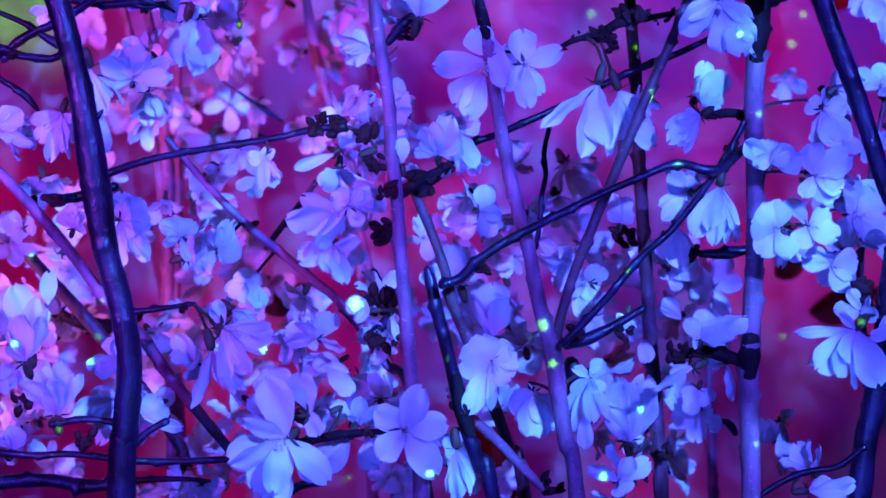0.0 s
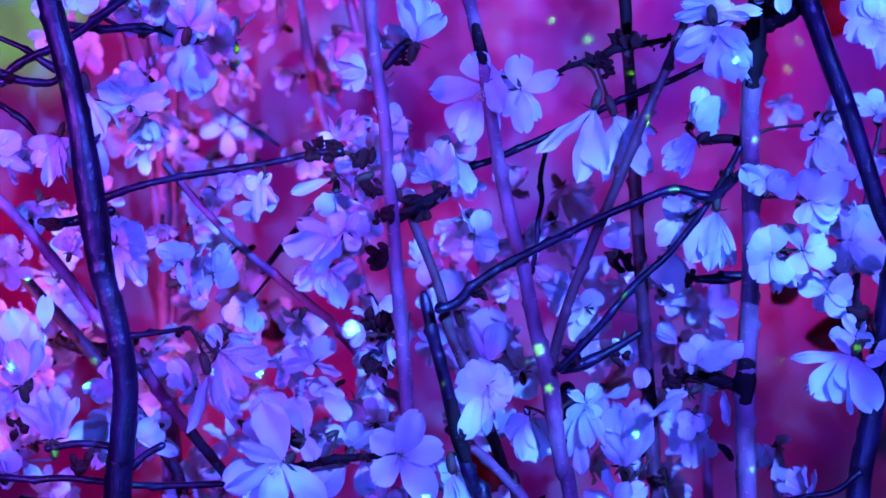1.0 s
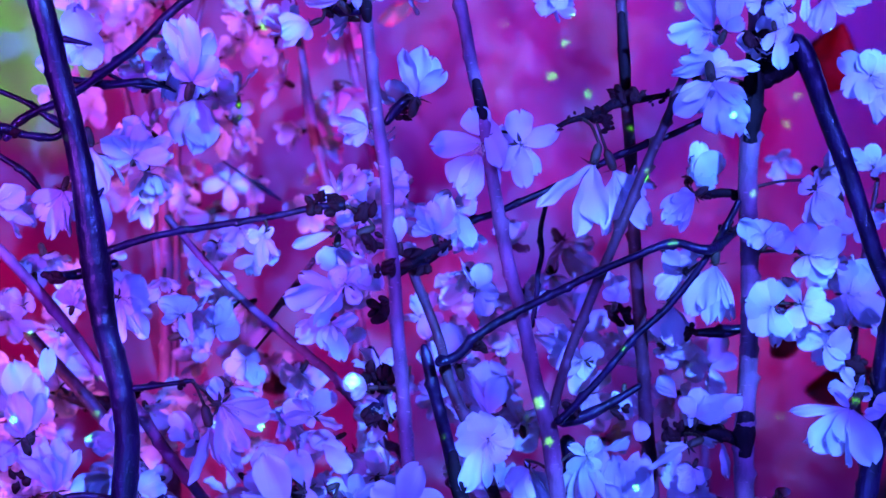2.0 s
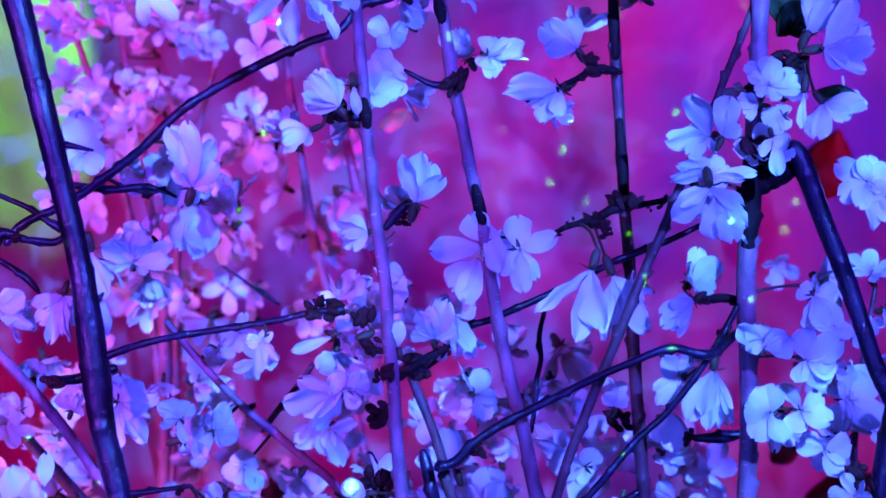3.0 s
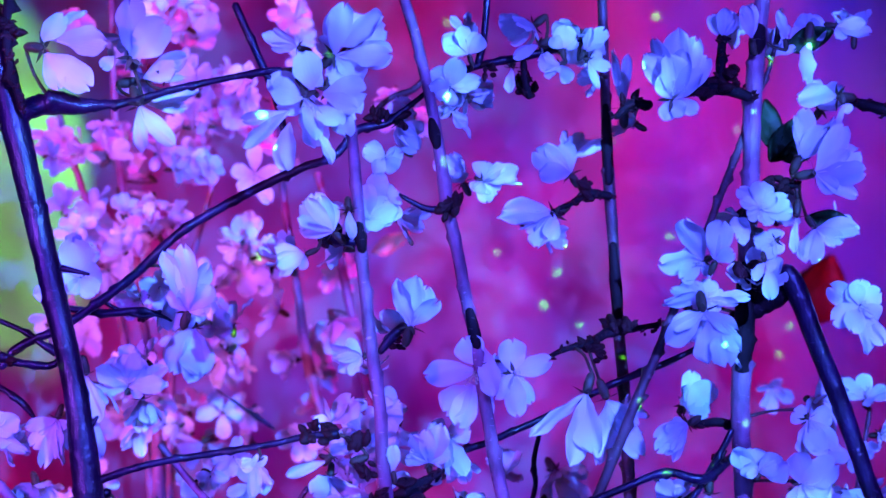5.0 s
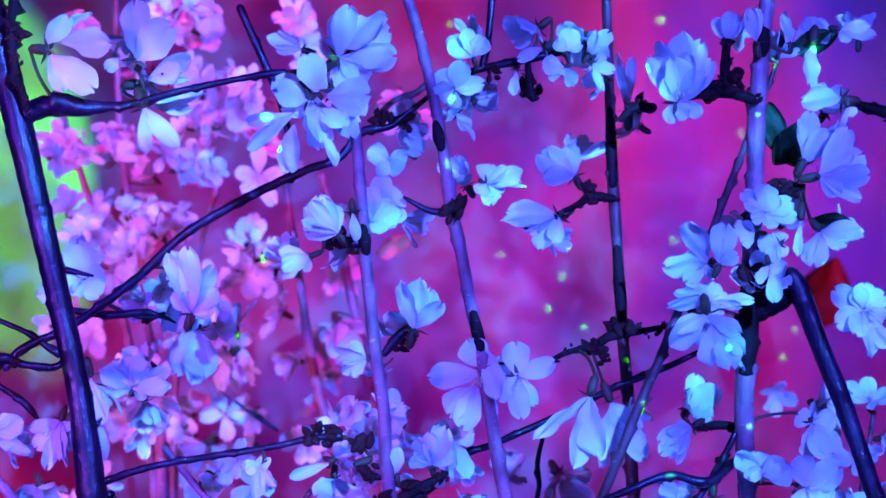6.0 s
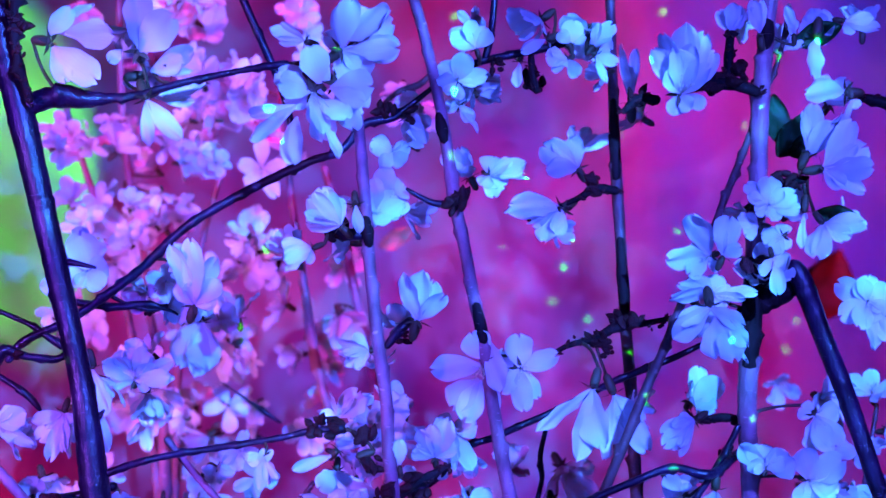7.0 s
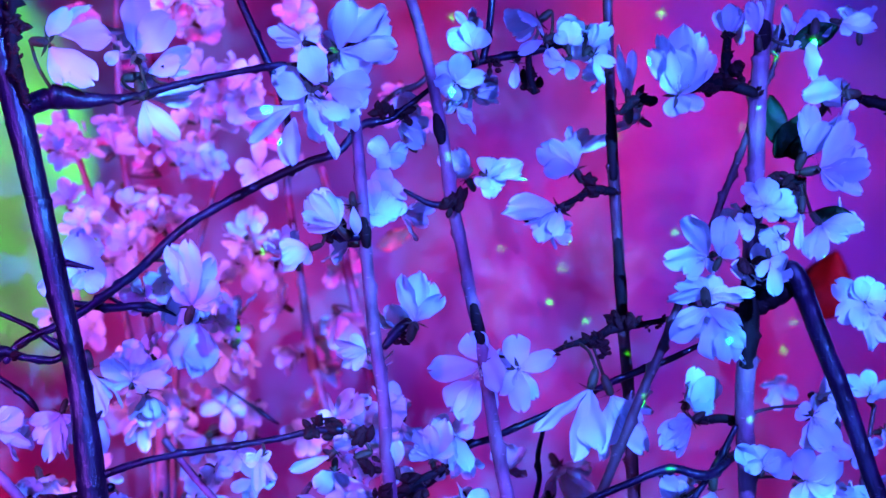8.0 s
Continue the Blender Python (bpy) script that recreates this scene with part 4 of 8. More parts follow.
twb = branch("twig", BARK_DARK, [(-0.1446, 1.2500, 0.9650, 0.0007), (-0.1284, 1.2500, 0.9540, 0.0010), (-0.1176, 1.2500, 0.9467, 0.0017), (-0.1067, 1.2500, 0.9394, 0.0008)], f2)
twd = branch("twig", BARK_DARK, [(-0.1681, 0.9600, 1.0168, 0.0010), (-0.1582, 0.9600, 1.0120, 0.0011), (-0.1468, 0.9600, 1.0098, 0.0014), (-0.1392, 0.9600, 1.0121, 0.0009)], trunk)
twe = branch("twig", BARK_RED, [(-0.0415, 1.1200, 1.1278, 0.0015), (-0.0283, 1.1200, 1.1395, 0.0018), (-0.0151, 1.1200, 1.1445, 0.0018), (-0.0051, 1.1200, 1.1546, 0.0015)], c2)
twf = branch("twig", BARK_SPUR_AND_SHADE, [(0.0421, 0.9500, 1.1370, 0.0015), (0.0429, 0.9500, 1.1271, 0.0020), (0.0449, 0.9500, 1.1186, 0.0015)], c3, rough=0.2)
twg = branch("twig", BARK_SPUR_AND_SHADE, [(0.0885, 0.9500, 1.1089, 0.0016), (0.0955, 0.9500, 1.1151, 0.0027), (0.1054, 0.9500, 1.1151, 0.0019)], c3, rough=0.2)
# near-black sleeves s1 to s9 paint the bands where stems fall in shade
s1 = branch("shade_sleeve", BARK_SPUR_AND_SHADE, [(0.1492, 0.9480, 0.8483, 0.0040), (0.1488, 0.9480, 0.8381, 0.0053), (0.1484, 0.9480, 0.8268, 0.0040)], r1, nodes=0.1)
s2 = branch("shade_sleeve", BARK_SPUR_AND_SHADE, [(0.1523, 0.9480, 1.0353, 0.0039), (0.1514, 0.9480, 1.0079, 0.0053), (0.1499, 0.9480, 0.9828, 0.0039)], r1, nodes=0.1)
s3 = branch("shade_sleeve", BARK_SPUR_AND_SHADE, [(0.0147, 0.9280, 1.0127, 0.0021), (0.0170, 0.9280, 1.0024, 0.0032), (0.0186, 0.9280, 0.9947, 0.0021)], c2, nodes=0.1)
s4 = branch("shade_sleeve", BARK_SPUR_AND_SHADE, [(-0.0376, 0.8980, 1.0525, 0.0019), (-0.0367, 0.8980, 1.0461, 0.0032), (-0.0359, 0.8980, 1.0397, 0.0020)], c1, nodes=0.1)
s5 = branch("shade_sleeve", BARK_SPUR_AND_SHADE, [(0.0871, 0.9980, 1.1203, 0.0017), (0.0879, 0.9980, 1.0995, 0.0030), (0.0888, 0.9980, 1.0794, 0.0020)], c3, nodes=0.1)
s6 = branch("shade_sleeve", BARK_SPUR_AND_SHADE, [(0.0909, 0.9980, 1.0478, 0.0020), (0.0923, 0.9980, 1.0257, 0.0032), (0.0941, 0.9980, 1.0037, 0.0021)], c3, nodes=0.1)
s7 = branch("shade_sleeve", BARK_SPUR_AND_SHADE, [(0.1595, 0.9480, 1.1540, 0.0031), (0.1583, 0.9480, 1.1456, 0.0044), (0.1575, 0.9480, 1.1405, 0.0031)], r1, nodes=0.1)
s8 = branch("shade_sleeve", BARK_SPUR_AND_SHADE, [(-0.0036, 0.9280, 1.1047, 0.0018), (-0.0022, 0.9280, 1.0983, 0.0031), (-0.0008, 0.9280, 1.0917, 0.0020)], c2, nodes=0.1)
s9 = branch("shade_sleeve", BARK_SPUR_AND_SHADE, [(0.0032, 0.9280, 0.8317, 0.0026), (0.0064, 0.9280, 0.8150, 0.0041), (0.0102, 0.9280, 0.8025, 0.0027)], l1, nodes=0.1)
twh = branch("twig", BARK_DARK, [(0.1453, 1.0500, 0.7846, 0.0011), (0.1509, 1.0500, 0.7837, 0.0014), (0.1547, 1.0500, 0.7814, 0.0022), (0.1579, 1.0500, 0.7764, 0.0019)], r1)
bud_scales(r3, 0.2089, 0.9600, 0.8653, 0.0254, 9, 80)
bud_scales(c3, 0.1119, 0.9800, 0.7821, 0.0144, 6, 16)
bud_scales(tw6, 0.0883, 0.9500, 0.8487, 0.0140, 6, 43)
bud_scales(ta, -0.0181, 0.9400, 1.1060, 0.0138, 6, 41)
bud_scales(ts, -0.1227, 0.9000, 0.8695, 0.0095, 5, 39)
# dark red shape added for the red-lit patch behind this branch
leaf_shape(r2, 0.3480, 1.7500, 1.0420, 0.0680, 0.0500, 70, 10)
tx = branch("twig", BARK_RED, [(0.2130, 0.9600, 0.8094, 0.0022), (0.2180, 1.0200, 0.8600, 0.0020), (0.2280, 1.0500, 0.9100, 0.0017), (0.2380, 1.0600, 0.9600, 0.0012)], r3)
for x, z, turn in ((0.216, 0.872, 200), (0.232, 0.884, 20), (0.221, 0.905, 140), (0.240, 0.914, 320), (0.226, 0.934, 80), (0.242, 0.946, 10), (0.234, 0.966, 100)):
    blossom(tx, x, 1.052, z, 0.031, turn, 45, 0.7)
for x, z, turn in ((0.169, 1.108, 100), (0.176, 1.100, 60), (0.186, 1.096, 25), (0.190, 1.152, 20), (0.200, 1.058, 350)):
    leaf_shape(r1, x, 0.975, z, 0.026, 0.012, turn, 15, LEAF_GREEN, "small young green leaf")
# more dark red shapes for red-lit patches; the salmon one is a leaf
leaf_shape(k1, 0.0336, 1.5000, 0.6702, 0.1147, 0.0353, 105, 20)
leaf_shape(r3, 0.3309, 1.6000, 0.7698, 0.0612, 0.0376, 20, 30)
leaf_shape(f2, -0.1278, 1.5000, 0.7902, 0.0485, 0.0309, 20, 30)
leaf_shape(r1, 0.2675, 1.5000, 0.8156, 0.0353, 0.0221, 60, 30)
leaf_shape(f3, -0.0399, 1.6000, 1.0774, 0.0360, 0.0150, 30, 30, LEAF_PALE, "pale salmon pointed leaf")
for k, spur in enumerate((t1b, tj, tq, tr, tr3, tu4, tu5, tu6, tu7, tv2, tv3, tw1, twf, twg, r2b)):
    rough_spur(spur, 0.0075, k)
bud_scales(td, -0.0609, 0.9000, 0.9539, 0.0159, 9, 75)
bud_scales(td, -0.0505, 0.9000, 0.9546, 0.0159, 9, 18)
bud_scales(td, -0.0374, 0.9000, 0.9512, 0.0159, 9, 68)
bud_scales(c1, -0.0349, 0.9000, 0.9380, 0.0132, 9, 78)
bud_scales(c1, -0.0281, 0.8900, 0.9257, 0.0157, 9, 6)
bud_scales(tv2, -0.0129, 0.9200, 0.9272, 0.0189, 9, 66)
bud_scales(tj, 0.0762, 0.9500, 0.9974, 0.0168, 9, 3)
bud_scales(tj, 0.0885, 0.9500, 1.0055, 0.0168, 9, 48)
bud_scales(tj, 0.0804, 0.9500, 0.9906, 0.0112, 9, 18)
bud_scales(c2, 0.0042, 0.9200, 1.0601, 0.0189, 9, 24)
bud_scales(tu6, 0.0776, 0.9900, 1.0746, 0.0175, 9, 80)
bud_scales(tu5, 0.1405, 0.9400, 1.1275, 0.0221, 9, 29)
bud_scales(tu4, 0.1335, 0.9400, 1.1218, 0.0166, 9, 4)
bud_scales(tu4, 0.0941, 0.9500, 1.1159, 0.0140, 9, 53)
bud_scales(tu9, -0.0504, 0.9000, 1.0453, 0.0185, 9, 13)
bud_scales(tv1, -0.0209, 0.9000, 0.9977, 0.0106, 9, 26)
bud_scales(r1, 0.1497, 0.9300, 1.0297, 0.0219, 9, 69)
bud_scales(tv3, 0.1699, 0.9500, 1.0753, 0.0168, 9, 32)
bud_scales(c1, -0.0323, 0.9300, 0.9019, 0.0219, 9, 93)
bud_scales(c1, -0.0308, 0.9200, 0.8676, 0.0216, 9, 1)
bud_scales(c1, -0.0336, 0.9200, 0.8512, 0.0162, 9, 88)
bud_scales(tr, 0.1124, 0.9400, 0.8390, 0.0166, 9, 36)
bud_scales(c3, 0.0965, 0.9700, 0.7756, 0.0171, 9, 63)
bud_scales(tv6, -0.1822, 0.9000, 0.9215, 0.0132, 9, 3)
bud_scales(trunk, -0.2053, 0.9200, 0.8187, 0.0162, 9, 40)
bud_scales(tp2, -0.1758, 0.9200, 0.8020, 0.0162, 9, 53)
bud_scales(tu2, 0.0440, 0.9600, 1.1241, 0.0169, 9, 67)
bud_scales(tu2, 0.0238, 0.9500, 1.1327, 0.0112, 9, 94)
bud_scales(ta, -0.0296, 0.9500, 1.1071, 0.0140, 9, 1)
bud_scales(ta, -0.1492, 0.9700, 1.0099, 0.0097, 9, 68)
bud_scales(tg, 0.1345, 0.9300, 0.9421, 0.0137, 9, 29)
bud_scales(c3, 0.0900, 0.9800, 1.0043, 0.0144, 9, 43)
bud_scales(tb, -0.2035, 0.9100, 0.9894, 0.0134, 9, 20)
bud_scales(t1b, -0.1995, 0.8900, 1.1435, 0.0157, 9, 30)
bud_scales(tg, 0.0150, 0.9100, 0.8878, 0.0107, 9, 74)
bud_scales(th, 0.0618, 0.9300, 0.8520, 0.0137, 9, 50)
bud_scales(c3, 0.0926, 1.0000, 0.8910, 0.0176, 9, 43)
bud_scales(r1, 0.1239, 0.9800, 0.8845, 0.0144, 9, 61)
open_blossom(tj, 0.0365, 0.9300, 0.9816, [(-1.6, 0.7, 16.9, 15.9), (18.0, -1.4, 6.6, 11.5), (9.2, 2.7, -14.3, 8.8), (1.1, -8.7, -20.2, 10.9), (-9.4, -4.9, -11.5, 9.6)])
open_blossom(tj, 0.0187, 0.9300, 0.9830, [(-5.9, -2.6, 16.9, 15.0, 0.8, 0.0, 2.7), (-26.1, 2.2, -2.1, 13.7), (5.4, 0.9, -23.1, 6.6, 4.8, 0.0, -6.7), (8.3, -10.9, -12.1, 12.3, 2.7, 0.0, 12.0), (-12.7, -7.3, -24.2, 19.7, -1.9, 0.0, -6.7)])
blossom(tj, 0.0292, 0.9740, 0.9844, 0.0215, 20, 35, 0.33)
open_blossom(tj, 0.0033, 0.9400, 0.9515, [(12.3, 0.9, 2.7, 12.4), (9.7, -1.0, 4.6, 7.8), (10.9, 1.8, -20.0, 12.4), (1.2, -0.2, -20.6, 5.6), (-1.4, 0.0, -16.4, 13.8), (-6.8, -0.1, 6.8, 11.1)])
blossom(tj, 0.0059, 0.9750, 0.9401, 0.0275, 290, 65, 0.5)
open_blossom(tj, 0.0715, 0.9300, 0.9720, [(-26.9, 2.3, -20.9, 8.5), (-7.9, -10.0, -33.7, 14.5), (3.5, -8.8, -28.4, 13.0), (-3.3, 3.1, -30.2, 12.0)])
open_blossom(tj, 0.0833, 0.9500, 0.9686, [(4.3, -0.5, -26.2, 12.6), (7.4, 1.2, -17.5, 6.9), (-5.3, -6.4, -31.7, 9.8), (17.6, 4.0, -29.0, 12.6), (9.8, 0.0, -19.3, 11.2), (15.0, -1.8, -13.2, 7.9)])
blossom(tj, 0.0948, 0.9840, 0.9622, 0.0229, 10, 50, 0.54)
open_blossom(tr3, 0.1221, 0.9400, 0.9566, [(-16.3, -9.4, -12.2, 8.8), (-8.9, -8.4, -12.1, 6.6), (-16.9, -7.2, -6.8, 11.1), (-13.5, -6.9, -1.4, 6.1), (-7.4, 0.6, -18.3, 5.0), (-10.9, -2.4, -2.7, 8.3), (-9.1, -3.5, 0.5, 6.0), (-12.1, -0.9, -14.4, 7.2), (-12.0, 1.0, -7.5, 3.5)])
blossom(tr3, 0.1263, 0.9850, 0.9644, 0.0281, 60, 35, 0.46)
open_blossom(r1, 0.1532, 0.9200, 0.9346, [(-12.2, 2.6, 10.8, 12.2), (-2.9, -2.6, 12.1, 14.9), (9.2, -2.8, 9.3, 14.9), (8.1, -3.4, 4.5, 10.7), (14.7, -1.2, 2.6, 12.2), (-8.1, -1.1, 2.7, 10.8), (-6.4, -2.3, -0.0, 5.8)])
open_blossom(r1, 0.1753, 0.9300, 0.9284, [(16.0, -8.0, 10.8, 15.0), (13.5, -1.9, 2.7, 16.4), (10.2, 0.2, 5.1, 9.8), (10.5, 0.4, -12.3, 13.7), (13.4, -1.6, -7.5, 10.8), (-4.4, -4.1, 16.3, 12.3), (-5.2, -3.5, -10.9, 9.6), (-1.9, -1.0, -8.9, 5.4)])
blossom(r1, 0.1914, 0.9660, 0.9221, 0.0224, 50, 65, 0.75)
open_blossom(r1, 0.1564, 0.9200, 0.9037, [(-8.3, -3.6, 12.2, 13.5), (2.4, -3.5, 14.3, 12.2), (-13.5, -2.2, 2.7, 14.9), (-9.2, -4.1, -12.2, 13.5), (5.6, -6.2, -13.6, 12.2)])
open_blossom(r1, 0.1807, 0.9400, 0.9591, [(12.2, 1.9, 1.3, 12.4), (9.9, -8.2, -15.0, 16.6), (4.2, -8.7, -14.8, 11.3), (-1.0, 2.9, -17.7, 13.8), (4.5, 0.8, -15.1, 7.3), (-6.9, 1.6, 4.1, 11.1)])
blossom(r1, 0.1891, 0.9660, 0.9671, 0.0267, 340, 30, 0.52)
open_blossom(r1, 0.1749, 0.9400, 0.9029, [(-8.5, 3.1, 13.8, 8.3), (10.9, 1.6, 6.9, 13.8), (13.8, -4.9, -5.6, 15.2), (-3.9, -2.1, -11.1, 12.4)])
blossom(r1, 0.1739, 0.9860, 0.8953, 0.0270, 280, 50, 0.56)
open_blossom(r2, 0.2095, 1.0000, 0.9024, [(14.3, 1.3, 14.6, 20.6), (6.1, -0.6, 16.0, 15.9), (16.4, -2.2, -14.8, 20.6), (9.9, 0.0, -17.7, 9.6), (-2.6, 2.6, -17.6, 20.6), (-6.2, -7.7, 17.6, 17.6), (-9.2, -7.0, 9.8, 10.3)])
blossom(r2, 0.2254, 1.0410, 0.8903, 0.0309, 60, 70, 0.63)
open_blossom(r2, 0.1923, 0.9700, 0.8797, [(-14.3, -5.0, 4.3, 14.3), (-10.5, -6.4, 8.7, 6.9), (8.8, 1.9, -12.9, 11.4), (10.2, -0.1, -7.5, 5.4), (-5.8, -4.1, 8.6, 11.4), (-7.3, -1.6, 4.4, 8.3), (14.1, 1.3, 2.8, 14.3)])
blossom(r2, 0.2050, 1.0060, 0.8838, 0.0266, 120, 50, 0.33)
open_blossom(tg, 0.1157, 0.9400, 0.9196, [(-8.3, 1.0, 9.6, 9.7), (-8.8, 2.5, 4.1, 6.8), (-0.1, 1.6, 8.2, 8.3), (2.3, -0.3, 6.9, 5.3), (-13.6, -2.4, -6.8, 7.7), (-9.9, -0.2, -9.4, 5.3), (-12.2, -4.0, -13.7, 7.7), (-5.0, -5.0, -14.7, 5.1)])
blossom(tg, 0.1135, 0.9670, 0.9256, 0.0290, 320, 70, 0.37)
open_blossom(tg, 0.1335, 0.9500, 0.9215, [(-2.4, -3.0, -29.3, 7.8), (8.3, -3.9, -21.5, 3.7), (2.3, 2.9, -27.9, 8.4), (8.7, 2.3, -27.9, 8.4), (-13.6, -1.5, -25.0, 14.0), (-3.2, 0.6, -26.0, 8.3), (-6.7, -9.6, -20.9, 11.2), (-0.3, -5.8, -17.0, 7.4)])
open_blossom(tg, 0.1163, 0.9900, 0.8979, [(-5.6, -2.9, -17.5, 14.6), (8.9, 2.7, -17.5, 11.6), (3.6, 0.6, -16.2, 7.9), (1.7, -9.7, -20.4, 12.8), (-2.9, -6.2, -16.6, 8.5)])
blossom(tg, 0.1159, 1.0350, 0.8843, 0.0247, 270, 50, 0.46)
open_blossom(c1, -0.0358, 0.9000, 0.9902, [(-14.3, -5.7, 5.2, 7.4), (-11.5, -5.8, -0.8, 5.2), (-7.7, -0.1, 7.8, 6.4), (-11.8, 0.6, -6.4, 6.9), (-6.4, -1.1, -8.6, 5.4), (-6.1, -0.1, -7.8, 5.3), (-14.3, -1.4, 0.1, 6.6), (-11.6, -2.9, -3.0, 3.9)])
blossom(c1, -0.0325, 0.9210, 0.9817, 0.0233, 100, 80, 0.72)
open_blossom(td, -0.0837, 0.8900, 0.9415, [(-7.8, -0.5, -2.6, 7.3), (-7.7, -2.4, 0.0, 4.8), (-2.6, -0.0, 1.8, 7.9), (-2.6, -1.8, 0.8, 6.0), (4.4, -1.5, -0.0, 6.8), (3.1, 0.5, -0.7, 3.5), (-2.3, -5.3, -15.6, 6.8), (0.8, -2.4, -12.0, 3.6), (7.1, -5.7, -10.4, 5.2), (1.1, 2.1, -14.3, 6.3)])
open_blossom(c1, -0.0275, 0.9200, 0.9620, [(9.4, 0.2, 6.6, 7.0), (10.7, -2.6, -1.4, 8.1), (8.1, -0.3, -4.6, 6.1), (2.7, -2.8, 9.3, 7.6), (5.1, -4.1, 6.4, 3.8), (7.4, -4.5, -9.4, 9.2), (3.2, -4.8, -8.3, 5.8), (-9.4, -1.9, -6.6, 10.8), (-5.7, -3.1, -7.2, 8.6), (-8.0, 0.1, 0.0, 9.5), (-5.4, 1.7, -2.5, 4.6)])
blossom(c1, -0.0214, 0.9570, 0.9540, 0.0287, 240, 55, 0.71)
open_blossom(td, -0.0532, 0.9500, 0.9567, [(-2.6, -3.1, 13.8, 3.9), (-8.3, 1.6, 0.0, 7.8), (-6.9, 3.3, 2.4, 5.9), (11.2, -1.9, 13.7, 11.2), (15.3, -7.1, 9.6, 9.5), (8.8, -3.7, 10.1, 4.6), (2.8, -1.1, 4.1, 6.1)])
open_blossom(tv2, -0.0048, 0.9200, 0.9392, [(-8.0, -6.6, 13.4, 8.1), (-8.6, -3.1, 6.9, 4.4), (6.8, -7.7, 18.7, 10.8), (-0.9, -8.0, 16.3, 7.9), (-1.3, 1.6, 10.7, 8.1), (-4.8, 3.3, 8.0, 5.4), (-10.7, -1.8, 4.1, 7.0), (9.9, -0.5, 6.7, 9.2), (9.7, 1.4, 2.6, 4.3)])
open_blossom(td, -0.0414, 0.9000, 0.9407, [(-30.2, -5.1, -5.9, 5.8, -11.8, 0.0, 0.0), (-27.6, -0.5, -3.8, 4.8, -11.8, 0.0, 0.8)])
blossom(td, -0.0522, 0.9420, 0.9417, 0.0238, 50, 75, 0.29)
open_blossom(c1, -0.0213, 0.9000, 0.9367, [(0.1, -2.6, 12.3, 6.9), (-2.7, -0.4, 11.3, 3.3), (-1.8, 0.5, 10.5, 5.8)])
open_blossom(td, -0.0479, 0.9200, 0.9152, [(-21.4, 0.3, 6.3, 16.2, -4.1, 0.0, -5.4), (-28.8, -8.5, -5.3, 17.6, -8.1, 0.0, -4.0), (-15.0, 4.9, -20.2, 14.9), (-18.7, 2.6, -13.8, 10.9), (6.6, -0.0, -9.5, 8.1), (6.8, 1.7, -6.3, 5.8), (12.1, -5.2, 5.4, 10.8), (7.9, -6.3, 8.5, 6.1), (-6.6, 0.5, 7.3, 13.5), (-7.0, -1.1, 2.9, 10.6)])
open_blossom(td, -0.0524, 0.9300, 0.9319, [(-9.6, -5.4, -8.1, 10.9), (-9.4, -2.7, -4.3, 6.5), (2.6, -2.7, -12.2, 12.3), (-1.5, -0.4, -9.6, 8.2), (13.4, -5.4, -13.6, 10.9), (-4.1, 0.2, -5.4, 10.9), (-1.5, 2.1, -5.7, 6.7), (21.6, -13.8, -19.1, 12.3), (10.2, -11.4, -18.2, 6.8)])
blossom(td, -0.0467, 0.9650, 0.9232, 0.0258, 230, 40, 0.69)
open_blossom(td, -0.0561, 0.9400, 0.8940, [(-16.6, -3.4, -8.3, 12.4), (-17.5, -1.2, -1.6, 8.9), (-4.3, -4.5, -12.5, 11.1), (-1.1, -5.1, -10.2, 7.8), (5.9, -6.1, -18.1, 12.4), (-11.0, -5.4, 2.8, 11.1), (-7.2, -2.3, 3.7, 7.6), (13.8, -6.5, 1.3, 8.3), (10.7, -7.3, 5.5, 4.0)])
blossom(td, -0.0520, 0.9700, 0.8825, 0.0268, 120, 30, 0.75)
open_blossom(trunk, -0.1573, 0.9300, 0.9078, [(0.3, 0.9, 13.6, 10.9), (-3.7, -0.9, 10.6, 6.3), (11.1, -4.7, 10.9, 12.3), (15.0, -4.8, -0.1, 12.3), (11.1, -5.2, -3.4, 8.0), (2.4, 0.9, -13.7, 13.7), (5.3, 2.6, -10.3, 10.7), (13.2, 1.7, -19.2, 10.9), (6.4, -0.3, -15.8, 8.1), (8.0, -2.9, -5.5, 10.9), (-0.5, -3.0, -21.9, 9.8), (7.4, -0.7, -18.3, 4.9)])
blossom(trunk, -0.1694, 0.9500, 0.9102, 0.0279, 220, 55, 0.78)
open_blossom(td, -0.1331, 0.9600, 0.8962, [(-9.7, -0.7, 8.5, 10.2), (-9.8, -2.4, 5.5, 4.7), (-1.2, -3.8, 11.3, 12.7), (7.2, -0.9, 8.5, 10.2), (2.7, 0.9, 7.4, 6.3), (-8.5, -4.1, -2.8, 8.5), (-6.8, -4.7, 0.6, 5.6), (4.0, -3.5, -11.3, 5.6)])
blossom(td, -0.1350, 0.9900, 0.8830, 0.0306, 20, 75, 0.34)
open_blossom(tf, -0.1174, 0.9800, 0.8882, [(-2.7, 1.9, 10.1, 8.6), (0.8, -0.0, 7.6, 4.6), (7.4, -4.9, 14.4, 10.4), (2.8, -5.4, 12.4, 5.6), (10.1, -0.3, 5.7, 11.5), (10.4, 1.7, 2.3, 7.2), (12.9, -5.0, -4.4, 11.5), (7.1, -2.0, -7.0, 7.6), (-10.3, 2.9, -14.4, 8.6)])
blossom(tf, -0.1326, 1.0240, 0.8793, 0.0220, 140, 65, 0.7)
